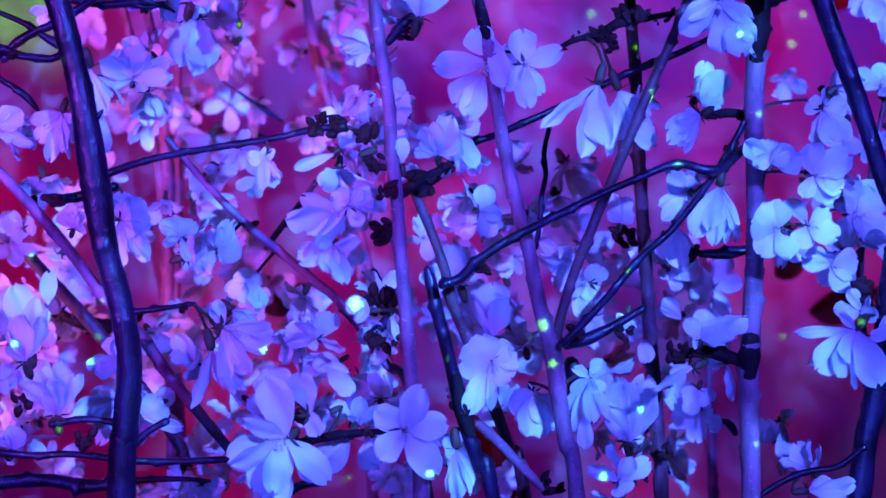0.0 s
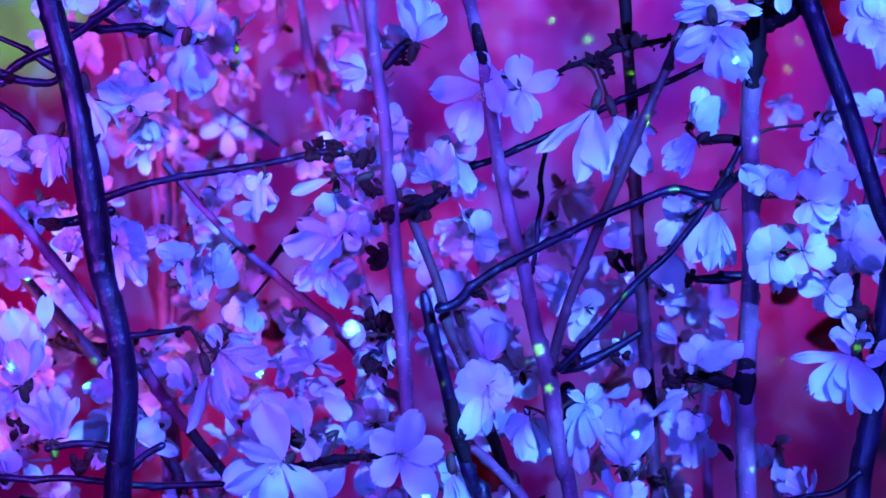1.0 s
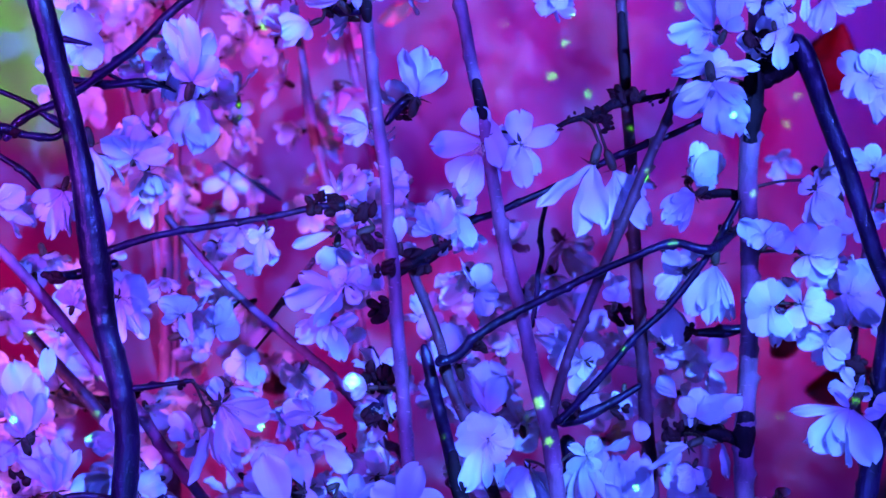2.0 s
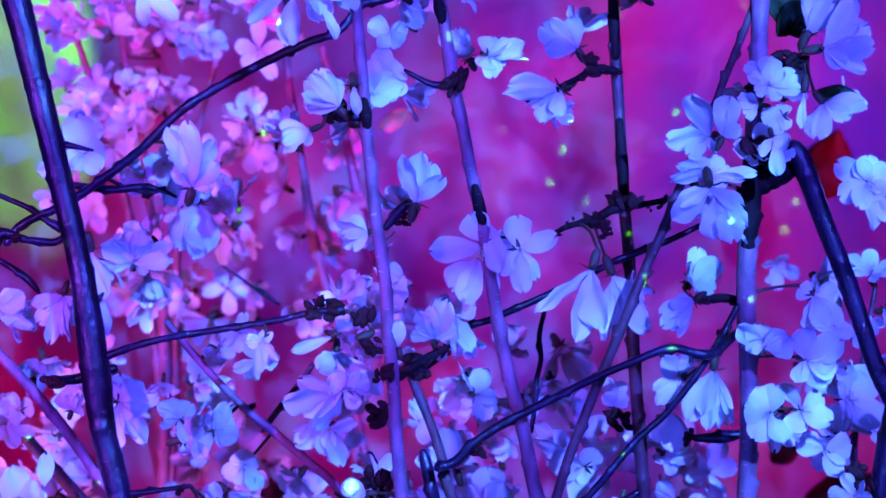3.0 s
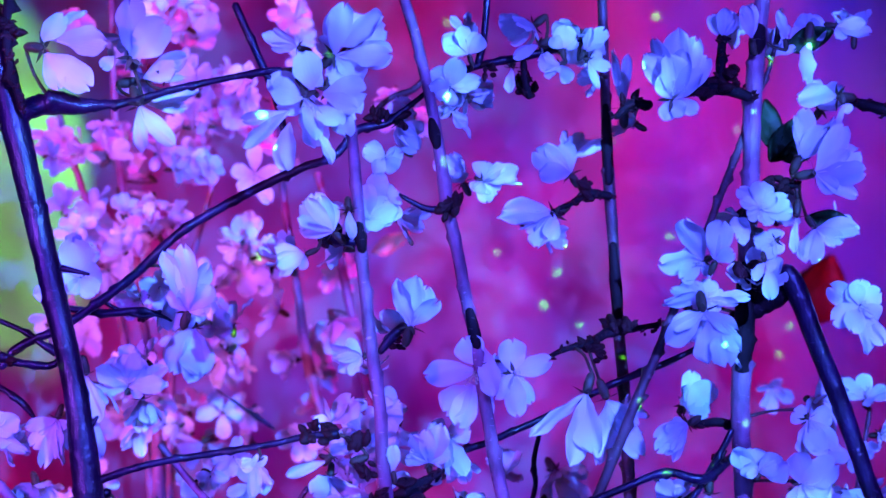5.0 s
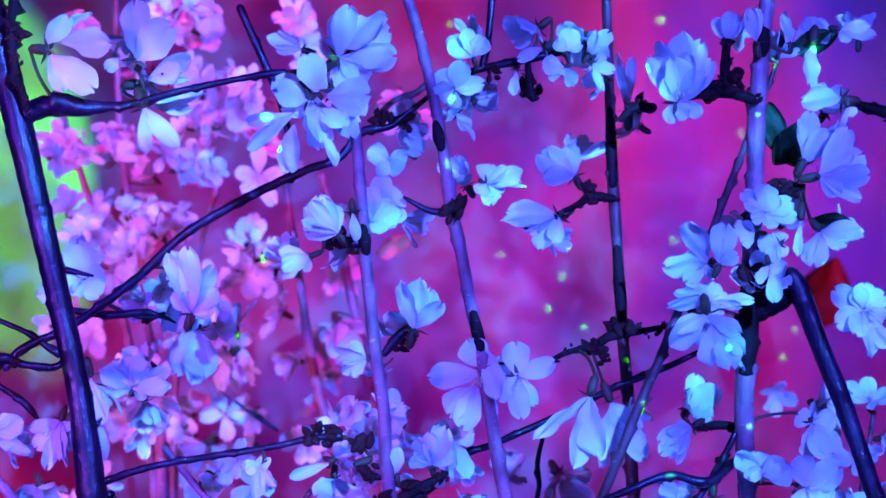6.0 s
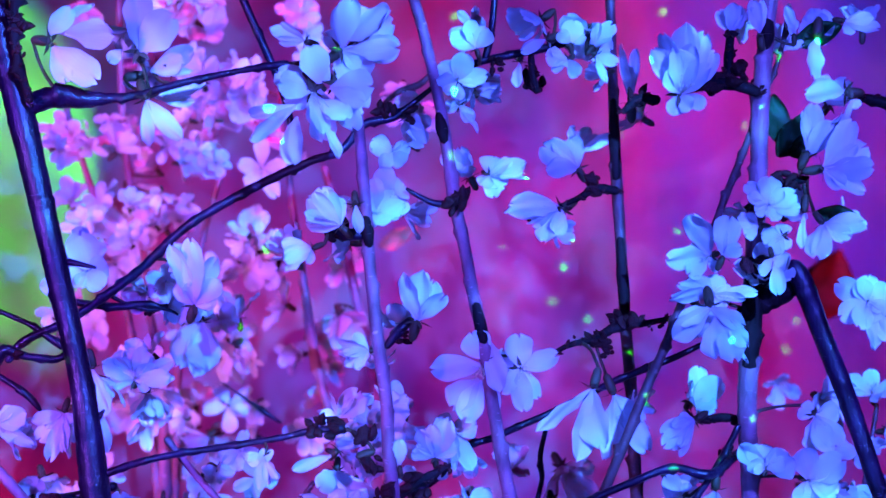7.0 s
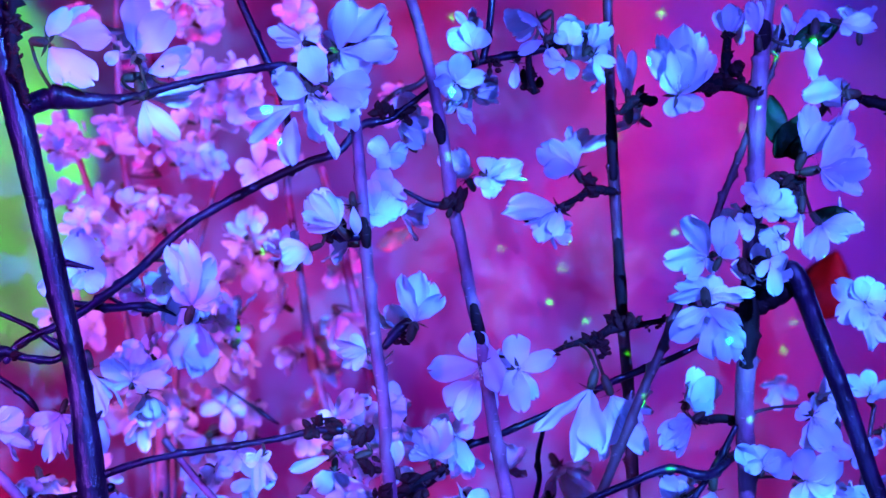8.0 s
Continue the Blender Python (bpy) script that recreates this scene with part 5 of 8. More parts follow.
open_blossom(trunk, -0.1569, 0.9700, 0.9745, [(-15.3, -7.1, 8.5, 11.4), (-9.2, -4.1, 11.7, 6.2), (-5.3, 2.7, 15.4, 12.8), (-7.4, 0.6, 11.1, 8.2), (7.4, -5.8, 16.8, 9.7), (9.4, -2.9, 11.3, 5.5), (11.4, -3.0, 8.4, 11.4), (19.9, -1.0, 9.7, 8.6), (19.9, 1.1, 1.0, 4.7), (21.1, -8.0, 1.3, 8.6), (-12.7, -4.7, -2.8, 8.6), (-8.9, -1.7, 2.2, 6.7), (8.4, -1.5, -4.2, 8.6)])
blossom(trunk, -0.1551, 1.0030, 0.9665, 0.0274, 280, 80, 0.32)
open_blossom(trunk, -0.1742, 0.9500, 0.9805, [(4.5, 2.7, -19.3, 9.5, 1.6, 0.0, -2.7), (9.1, 4.2, -15.0, 6.6, 1.6, 0.0, -2.7), (7.3, 3.6, -41.4, 8.4, 2.3, 0.0, -19.2), (-2.1, 1.5, -40.1, 5.3, 2.3, 0.0, -19.2), (10.5, -6.3, -22.0, 6.7)])
blossom(trunk, -0.1701, 0.9720, 0.9748, 0.0306, 250, 55, 0.5)
open_blossom(trunk, -0.1845, 0.9300, 0.9595, [(-12.5, 2.0, -13.5, 9.8), (-11.5, 3.0, -5.8, 7.1), (-6.0, -4.1, -23.0, 7.1), (2.2, -1.8, -22.3, 4.5), (0.9, -3.2, -18.9, 9.3), (4.5, -0.8, -14.9, 6.1), (-15.0, -2.9, -4.0, 7.1), (-8.8, -0.5, -7.4, 4.0), (5.3, -0.0, -5.4, 8.2), (2.7, -1.7, -5.9, 4.8)])
open_blossom(trunk, -0.2172, 0.9300, 0.9542, [(15.0, -4.0, 5.3, 10.9), (12.5, -1.4, -0.8, 5.6), (17.3, 2.8, -10.9, 7.1), (10.7, 2.2, -5.4, 9.8), (6.5, 3.8, -8.1, 5.2), (8.4, 0.4, 8.1, 8.2)])
blossom(trunk, -0.2149, 0.9510, 0.9469, 0.0218, 0, 75, 0.59)
open_blossom(ts, -0.1081, 0.9200, 0.8569, [(-2.5, -0.9, 13.7, 7.0), (-6.5, 1.0, 9.1, 4.0), (23.5, 4.1, -5.6, 13.5), (22.9, 2.0, -0.5, 9.3), (20.1, 4.0, -12.4, 9.7), (18.0, 4.9, -4.8, 4.4), (11.9, -1.2, -22.0, 10.8), (0.9, -5.1, -27.5, 9.2), (7.3, -2.1, -18.5, 4.4)])
blossom(ts, -0.1065, 0.9470, 0.8613, 0.0253, 320, 75, 0.36)
open_blossom(ts, -0.1137, 0.9200, 0.8460, [(-11.4, -1.9, -27.5, 10.8), (5.1, 3.6, -19.3, 8.1), (14.6, 2.8, -19.3, 9.7), (13.1, -9.1, -27.6, 8.1)])
blossom(ts, -0.1247, 0.9490, 0.8345, 0.0254, 120, 30, 0.41)
open_blossom(tq, -0.0739, 0.8680, 0.8143, [(-8, -3, 29, 17.5), (-25, -2, -13, 14), (-19, -3, 11, 13), (-7, -4, -24, 15), (19, -2, -20, 14)])
open_blossom(tq, -0.0732, 0.8850, 0.8226, [(-11.5, -10.0, 22.6, 18.7), (-19.5, -5.4, 8.0, 17.2), (-22.9, -1.6, -6.6, 14.6), (-3.7, 2.6, 19.9, 10.4)])
open_blossom(tq, -0.0782, 0.8800, 0.8091, [(-23.6, -8.0, -5.2, 17.1, -3.9, 0.0, 0.0), (-9.5, -7.2, -23.9, 19.7, 1.2, 0.0, -6.6), (19.9, -1.8, -15.2, 17.1, 6.5, 0.0, -1.3), (1.0, -5.4, -25.8, 7.8, 3.8, 0.0, -12.0)])
blossom(tq, -0.0843, 0.9020, 0.7957, 0.0281, 250, 45, 0.6)
open_blossom(tq, -0.0634, 0.8700, 0.8243, [(-1.8, -4.9, 22.2, 12.3), (4.5, 0.1, -9.2, 11.3, -0.7, 0.0, 3.4), (19.9, 3.2, 9.1, 10.2, 7.2, 0.0, 22.1)])
blossom(tq, -0.0574, 0.9150, 0.8165, 0.0229, 200, 70, 0.42)
open_blossom(tq, -0.0466, 0.9000, 0.8065, [(-13.5, -4.4, -14.6, 14.8), (-15.9, -2.0, -8.0, 11.2), (9.2, -0.7, -15.5, 11.6, 8.0, 0.0, 0.8), (13.7, -2.3, -12.2, 8.8, 8.0, 0.0, 0.8)])
blossom(tq, -0.0461, 0.9310, 0.8093, 0.0225, 60, 45, 0.52)
open_blossom(tq, -0.0208, 0.8800, 0.8150, [(-12.7, 3.0, 9.6, 14.0), (-11.8, -5.3, -12.2, 14.0), (9.7, -7.1, 21.6, 14.5), (20.1, 2.1, 3.1, 14.0), (14.8, 0.5, -22.1, 16.0)])
blossom(tq, -0.0163, 0.9250, 0.8134, 0.0223, 180, 60, 0.59)
open_blossom(td, -0.0641, 0.9300, 0.8497, [(-15.0, -2.9, 5.6, 10.9), (-14.4, -4.4, -0.6, 8.5), (-8.1, -4.2, 11.1, 10.9), (-2.8, -5.3, 11.6, 7.2), (8.4, -4.2, 13.3, 13.7), (14.2, -2.5, -5.0, 8.2), (-4.2, -0.7, -4.1, 8.2), (-2.1, 1.1, -3.5, 5.9), (-16.4, 1.6, 1.4, 8.2)])
blossom(td, -0.0761, 0.9610, 0.8461, 0.0277, 220, 80, 0.58)
open_blossom(td, -0.0545, 0.9500, 0.8350, [(-12.6, -4.7, 1.5, 11.2), (-10.5, -2.2, -3.1, 6.8), (-0.1, -2.0, -7.1, 11.2), (-1.9, 0.1, -5.6, 5.7), (-19.7, 3.9, -2.8, 12.3), (-13.9, 1.3, 1.7, 6.9)])
blossom(td, -0.0525, 0.9720, 0.8215, 0.0294, 320, 35, 0.4)
open_blossom(c1, -0.0372, 0.9100, 0.8664, [(-11.5, 0.2, 4.1, 9.6), (-8.5, -1.6, 7.5, 6.6), (-8.1, -2.4, -3.2, 7.0), (-6.5, -4.0, -4.6, 5.3)])
blossom(c1, -0.0319, 0.9380, 0.8695, 0.0303, 70, 75, 0.71)
open_blossom(c1, -0.0285, 0.9300, 0.8606, [(3.2, 2.1, -12.5, 7.1), (0.5, 1.3, -8.3, 5.5)])
blossom(c1, -0.0312, 0.9690, 0.8447, 0.0294, 170, 50, 0.8)
open_blossom(c1, -0.0272, 0.9300, 0.8462, [(-10.2, -3.6, -7.7, 6.6), (-0.9, 0.7, -4.4, 5.5)])
open_blossom(l1, -0.0344, 0.9500, 0.8164, [(-3.3, -4.3, 14.3, 6.7)])
blossom(l1, -0.0358, 0.9940, 0.7974, 0.0234, 320, 65, 0.39)
open_blossom(l1, 0.0208, 0.9300, 0.8383, [(-15.9, -0.8, 0.1, 19.1), (-5.5, -4.8, 14.4, 16.4), (11.5, 1.8, 5.5, 16.4), (7.0, -0.2, 7.6, 12.7), (9.6, 1.6, -8.9, 15.0), (4.8, -0.3, -9.8, 11.3), (-4.1, -0.9, -17.3, 10.9), (-8.2, 1.0, -10.7, 5.9), (-11.0, -7.1, -24.5, 12.3), (-0.5, -4.3, -23.5, 6.2)])
blossom(l1, 0.0117, 0.9620, 0.8343, 0.0221, 310, 35, 0.69)
open_blossom(c2, 0.0422, 0.9500, 0.8190, [(-11.2, -4.4, -7.7, 19.6), (-4.2, -9.1, -20.0, 16.8), (2.5, -5.0, -14.8, 11.1), (11.3, 1.2, -13.5, 14.0), (4.3, -3.7, -22.0, 14.0), (7.4, -1.2, -17.0, 9.5), (1.4, 0.4, 1.4, 11.2), (1.4, -1.2, 0.6, 7.3)])
blossom(c2, 0.0482, 0.9740, 0.8054, 0.0266, 270, 30, 0.68)
open_blossom(c2, 0.0703, 0.9500, 0.8261, [(-9.8, 0.2, -7.1, 8.4), (-5.5, 5.0, -25.7, 9.5), (-12.6, 2.6, -18.4, 7.4), (0.1, -6.5, -21.4, 10.1), (5.6, -1.2, -7.1, 8.9), (2.4, 0.7, -6.0, 4.6), (8.5, -3.8, -21.4, 8.4), (7.0, -0.2, 9.1, 9.5), (2.8, -1.8, 8.8, 5.5), (-9.3, -5.2, 6.3, 5.0), (20.9, -6.9, 10.4, 5.0, 8.4, 0.0, 2.8), (-2.6, -5.5, -34.8, 8.4, -2.7, 0.0, -17.1)])
blossom(c2, 0.0770, 0.9900, 0.8090, 0.0236, 60, 65, 0.5)
open_blossom(c3, 0.0906, 0.9700, 0.7902, [(0.3, -3.8, 34.4, 27.4), (7.2, -5.0, 28.8, 21.0), (-10.2, -10.6, 23.4, 11.4), (-14.8, -10.3, 14.6, 6.6)])
blossom(c3, 0.1041, 1.0140, 0.7855, 0.0221, 220, 80, 0.29)
open_blossom(th, 0.0694, 0.9600, 0.8728, [(-24.0, -4.9, 15.7, 11.3), (-16.0, -2.2, 17.4, 7.8), (-18.3, -2.4, 5.2, 11.3), (-12.2, -0.2, 9.1, 5.8), (-14.1, -4.4, -6.2, 11.3), (-9.6, -1.8, -7.9, 8.0), (-2.7, -3.4, -17.7, 12.4), (2.9, -1.6, -8.5, 11.3), (7.0, -4.1, 8.5, 14.1), (4.0, -1.7, 9.0, 7.0), (-24.0, 5.2, 20.5, 4.5)])
open_blossom(tr, 0.1234, 0.9400, 0.8474, [(-20.1, -4.7, 21.9, 7.2, -9.8, 0.0, 9.8), (-20.5, -5.4, 17.0, 4.7, -9.8, 0.0, 9.8), (1.2, -1.0, 15.4, 10.0), (-2.7, 0.9, 11.4, 7.0), (10.9, -6.7, 11.2, 9.4), (6.0, -3.8, 11.7, 4.7), (-7.0, -2.9, 11.2, 8.3), (-3.8, -0.6, 10.8, 6.4), (21.4, -7.1, 12.5, 10.0), (17.3, -6.4, 1.4, 5.4), (-4.1, 0.4, 0.0, 10.0), (13.8, -6.2, 2.8, 10.0)])
open_blossom(tr, 0.1181, 0.9300, 0.8352, [(-19.9, -9.3, -8.8, 7.1), (-12.3, -4.5, -1.4, 6.6)])
blossom(tr, 0.1262, 0.9680, 0.8379, 0.0313, 40, 45, 0.65)
open_blossom(tr, 0.1275, 0.9800, 0.8145, [(-5.7, 0.2, -12.3, 9.8), (-7.4, -1.4, -7.3, 5.0), (6.7, 1.8, -7.4, 10.4), (6.7, 3.2, -4.2, 6.2), (-8.7, 0.2, -1.4, 7.5), (-8.0, -1.7, 0.6, 4.4)])
blossom(tr, 0.1325, 1.0030, 0.7997, 0.0295, 200, 35, 0.54)
open_blossom(tr, 0.1392, 0.9600, 0.8312, [(3.6, -5.4, -18.1, 7.3)])
blossom(tr, 0.1348, 0.9840, 0.8335, 0.0252, 100, 50, 0.74)
open_blossom(r3, 0.1972, 0.9300, 0.8530, [(-30.1, -2.9, -0.7, 6.0), (-20.1, -3.3, -19.4, 16.4), (-11.9, -4.7, -21.3, 16.4), (-6.3, -7.1, -26.9, 8.2), (-22.9, 2.3, -16.6, 4.9), (-6.5, -6.2, -15.2, 13.7), (9.6, -7.2, -26.4, 16.4), (-8.4, -3.3, 9.2, 4.9)])
blossom(r3, 0.2043, 0.9550, 0.8587, 0.0208, 140, 35, 0.41)
open_blossom(r3, 0.2150, 0.9300, 0.8515, [(-11.5, -2.4, -0.5, 8.2), (-5.7, -1.5, 8.3, 10.9), (-6.3, -2.9, 5.3, 5.2)])
blossom(r3, 0.2242, 0.9550, 0.8380, 0.0303, 30, 70, 0.68)
open_blossom(te, -0.2056, 0.9300, 0.8390, [(-4.0, -7.6, 22.8, 8.2), (-7.1, -7.3, 16.0, 5.4), (3.5, -12.6, 26.9, 12.3), (10.8, -2.1, 22.2, 10.9), (2.5, -3.5, 20.7, 5.8), (-6.5, -0.8, 11.1, 8.2), (-9.5, -2.6, 7.2, 5.0)])
open_blossom(te, -0.2071, 0.9500, 0.8426, [(-9.4, 1.8, 31.1, 15.4), (-14.1, 2.8, 18.5, 7.7), (5.5, -1.8, 25.4, 14.0), (9.2, -3.1, 19.5, 8.1), (10.9, -5.0, 38.6, 8.9, 9.0, 0.0, 21.2)])
blossom(te, -0.2215, 0.9870, 0.8443, 0.0238, 150, 70, 0.51)
open_blossom(te, -0.2221, 0.9400, 0.8232, [(8.9, 2.0, 11.2, 11.1), (10.0, -0.0, 6.2, 6.9), (7.0, -2.0, 2.2, 8.3), (5.5, 0.2, 3.9, 6.2)])
open_blossom(tp2, -0.1891, 0.9200, 0.8145, [(-13.6, -11.0, 20.2, 13.5), (-2.8, -9.8, 18.2, 7.0), (-6.1, -1.9, 24.0, 12.2), (-9.9, 0.3, 18.2, 8.0), (4.0, -0.7, 26.8, 12.2), (12.9, 1.3, 19.8, 5.6), (10.1, -3.2, 20.1, 12.2), (4.0, -0.8, 16.9, 8.1), (-0.8, -4.1, 19.3, 13.5), (-3.9, -1.4, 13.7, 9.0)])
open_blossom(trunk, -0.1607, 0.9400, 0.8371, [(-16.6, -6.4, 1.5, 11.1), (-11.7, -6.2, -4.1, 6.2), (-6.7, 0.2, 11.8, 11.1), (-2.3, -1.7, 12.6, 8.7), (-12.6, -3.3, -5.6, 10.0), (-11.2, -4.3, -0.9, 7.2)])
blossom(trunk, -0.1614, 0.9830, 0.8219, 0.0240, 260, 40, 0.34)
open_blossom(trunk, -0.1637, 0.9500, 0.8154, [(-23.2, -8.6, -4.2, 14.0), (-14.4, -7.6, -8.8, 10.1), (-14.5, 2.3, 2.9, 14.0), (-13.4, 0.3, -2.0, 7.9), (-17.8, 3.7, -12.8, 11.2), (-16.0, 1.3, -5.3, 6.9), (-12.4, 4.6, -23.4, 10.1), (-4.7, 2.1, -20.8, 4.9), (-6.7, 1.2, -20.6, 8.4), (-11.3, 2.8, -14.4, 4.3)])
open_blossom(trunk, -0.1499, 0.9300, 0.8123, [(8.5, 1.6, 10.3, 12.0), (14.4, -3.6, 2.8, 8.2), (18.0, 3.0, -9.3, 6.0)])
blossom(trunk, -0.1476, 0.9630, 0.8122, 0.0263, 180, 60, 0.7)
open_blossom(to, -0.2161, 0.9400, 0.7935, [(4.8, -1.6, 12.2, 11.1), (5.9, 0.4, 7.9, 7.9), (-4.0, 0.7, 7.1, 8.3), (-0.7, -1.0, 6.2, 4.0)])
blossom(to, -0.2178, 0.9830, 0.7902, 0.0309, 310, 55, 0.65)
open_blossom(c3, 0.0846, 0.9500, 0.7745, [(-2.9, -5.3, 19.6, 10.1, -1.4, 0.0, 5.8), (-15.6, -6.4, 10.1, 10.1), (14.9, -7.1, 11.5, 11.2), (7.4, -7.6, 13.7, 8.8), (4.3, 0.4, -6.4, 14.0), (5.6, -1.4, -4.0, 9.7)])
open_blossom(l1, 0.0036, 0.9300, 0.7950, [(-5.0, 0.3, -21.7, 9.3), (1.9, -11.4, -25.1, 9.8), (7.0, -11.2, -19.9, 5.5), (7.7, 2.0, -18.3, 8.2), (-0.2, -0.0, -15.1, 3.8)])
blossom(l1, 0.0028, 0.9790, 0.7738, 0.0311, 80, 50, 0.52)
open_blossom(tr2, 0.1792, 0.9500, 0.7690, [(23.9, 2.3, 2.8, 12.3), (18.4, 0.2, -4.6, 7.8), (11.2, 2.3, 5.7, 10.1), (11.3, 4.1, 0.9, 5.2)])
blossom(tr2, 0.1897, 0.9930, 0.7687, 0.0263, 130, 75, 0.54)
open_blossom(tg, 0.0169, 1.0200, 0.9026, [(4.5, 1.0, 14.0, 12.0), (-9.5, 2.4, 17.1, 3.0), (11.9, -4.1, 0.9, 9.0), (10.3, -1.7, -3.6, 5.1), (6.0, -3.6, -13.5, 12.0), (1.7, -5.1, -13.3, 6.7)])
blossom(tg, 0.0109, 1.0510, 0.9083, 0.0232, 250, 30, 0.27)
open_blossom(tg, 0.0062, 1.0000, 0.8662, [(0.1, -2.0, 22.2, 20.6), (-16.7, -0.1, 10.4, 17.6, -7.4, 0.0, -4.4)])
blossom(tg, 0.0003, 1.0260, 0.8540, 0.0296, 90, 30, 0.29)
open_blossom(l1, 0.0228, 1.0200, 0.8362, [(-6.0, 3.8, 29.4, 25.2), (-12.8, 5.3, 23.1, 13.0), (9.0, -7.2, 22.7, 15.0)])
blossom(l1, 0.0343, 1.0690, 0.8318, 0.0318, 270, 75, 0.6)
open_blossom(tg, 0.0852, 0.9600, 0.9025, [(-3.5, -2.9, 14.9, 9.6), (2.4, -2.1, 14.1, 9.6), (-5.4, -3.9, 7.1, 7.3), (5.8, -1.0, 7.0, 7.3), (6.4, -2.4, 3.4, 5.7)])
open_blossom(th, 0.0911, 0.9800, 0.8526, [(-1.4, -0.8, -8.7, 8.6), (1.1, 1.2, -7.4, 6.2), (4.4, 1.5, -13.1, 7.5), (-4.3, -0.8, -2.9, 7.5), (-4.1, -2.3, -1.0, 4.3), (11.7, -2.0, -23.4, 8.6, 8.7, 0.0, -11.7), (8.3, 0.1, -20.6, 6.4, 8.7, 0.0, -11.7)])
blossom(th, 0.1043, 1.0100, 0.8481, 0.0214, 230, 55, 0.31)
open_blossom(tv6, -0.1845, 0.9500, 0.9017, [(-5.9, 0.4, 9.2, 11.2), (-2.5, -1.3, 8.4, 5.8), (3.1, -4.4, 12.0, 11.2), (6.3, -5.9, 9.5, 5.4), (5.6, -1.7, 1.4, 10.1), (4.3, 0.4, 2.7, 5.8)])
open_blossom(tv6, -0.2078, 0.9700, 0.9167, [(-3.1, -4.3, 9.4, 11.4), (-4.2, -5.2, 7.0, 9.0), (3.6, 0.4, 7.7, 8.6), (0.5, 2.1, 6.9, 6.1)])
blossom(tv6, -0.2122, 1.0180, 0.9213, 0.0287, 300, 55, 0.57)
open_blossom(te, -0.2207, 1.0000, 0.8965, [(-9.2, -5.3, 7.4, 14.7), (-8.1, -2.2, 2.8, 11.1), (6.5, -0.2, 2.9, 11.8), (-5.9, -2.8, -2.9, 11.8)])
blossom(te, -0.2374, 1.0400, 0.8848, 0.0291, 20, 40, 0.76)
open_blossom(r1, 0.1800, 1.0300, 0.7877, [(0.2, -1.7, -10.9, 7.3), (-1.1, -11.9, -27.1, 9.1), (2.9, -1.3, 7.7, 9.1), (-0.0, -3.0, 7.4, 4.4)])
blossom(r1, 0.1814, 1.0610, 0.7710, 0.0222, 140, 70, 0.45)
open_blossom(tf, -0.1029, 0.9900, 0.8694, [(-11.7, 1.5, -5.8, 11.6), (-7.5, 2.7, -6.3, 6.8), (-0.2, -0.7, -11.7, 11.6), (8.6, -6.6, -11.8, 9.9), (4.6, -3.6, -10.8, 4.7), (-5.7, -0.2, 5.9, 11.6), (-5.9, 1.7, 3.6, 8.9), (5.9, -2.9, 5.8, 10.5)])
blossom(tf, -0.1025, 1.0320, 0.8543, 0.0231, 170, 30, 0.68)
open_blossom(tg, 0.1148, 1.0000, 0.8733, [(-5.8, -1.7, -2.9, 7.1), (1.5, -1.5, -4.4, 7.6), (3.1, -3.3, -3.2, 4.8), (7.4, -2.5, -3.0, 7.6), (6.9, -0.3, 0.1, 4.0), (4.5, 1.1, -10.4, 7.6), (5.4, 2.7, -7.4, 4.9), (16.1, -4.5, -0.1, 10.6), (13.7, -6.0, 5.6, 6.7)])
blossom(tg, 0.1145, 1.0350, 0.8786, 0.0268, 180, 50, 0.47)
open_blossom(to, -0.1229, 0.9500, 0.7723, [(5.5, -1.8, -6.4, 11.2), (-4.3, -2.0, -4.3, 6.7), (11.3, -4.4, -0.0, 10.1), (9.5, -5.8, -4.2, 5.6)])
blossom(to, -0.1363, 0.9990, 0.7681, 0.0264, 280, 55, 0.32)
open_blossom(t1, -0.1849, 0.8900, 1.1342, [(32.4, -9.0, 1.4, 13.1, 6.6, 0.0, 4.0), (23.7, -4.1, -19.8, 14.1, 1.4, 0.0, -2.6), (6.8, -0.1, -20.4, 9.4, 0.8, 0.0, -2.7), (10.4, -3.0, 15.2, 10.5, -1.4, 0.0, 2.6), (19.6, 2.1, 17.9, 7.9, 3.8, 0.0, 9.3)])
open_blossom(t1, -0.1456, 0.9000, 1.1313, [(-0.8, 2.3, 28.7, 12.7), (18.5, -11.0, 14.6, 19.1), (-13.8, -1.3, -5.4, 6.9, -8.0, 0.0, 0.5)])
blossom(t1, -0.1518, 0.9260, 1.1446, 0.0264, 230, 65, 0.57)
open_blossom(t1, -0.1446, 0.9200, 1.1225, [(23.6, -0.2, 11.0, 8.1), (22.3, 1.7, 1.8, 5.3), (29.2, 1.3, -6.2, 11.9, 2.8, 0.0, -9.6), (22.8, 2.7, -12.4, 8.2, 2.8, 0.0, -9.6)])
blossom(t1, -0.1508, 0.9430, 1.1350, 0.0214, 90, 70, 0.7)
open_blossom(t1, -0.1413, 0.9000, 1.1083, [(2.6, -7.5, -24.1, 6.9), (16.7, -5.0, -19.7, 9.0)])
blossom(t1, -0.1478, 0.9440, 1.1234, 0.0219, 250, 50, 0.77)
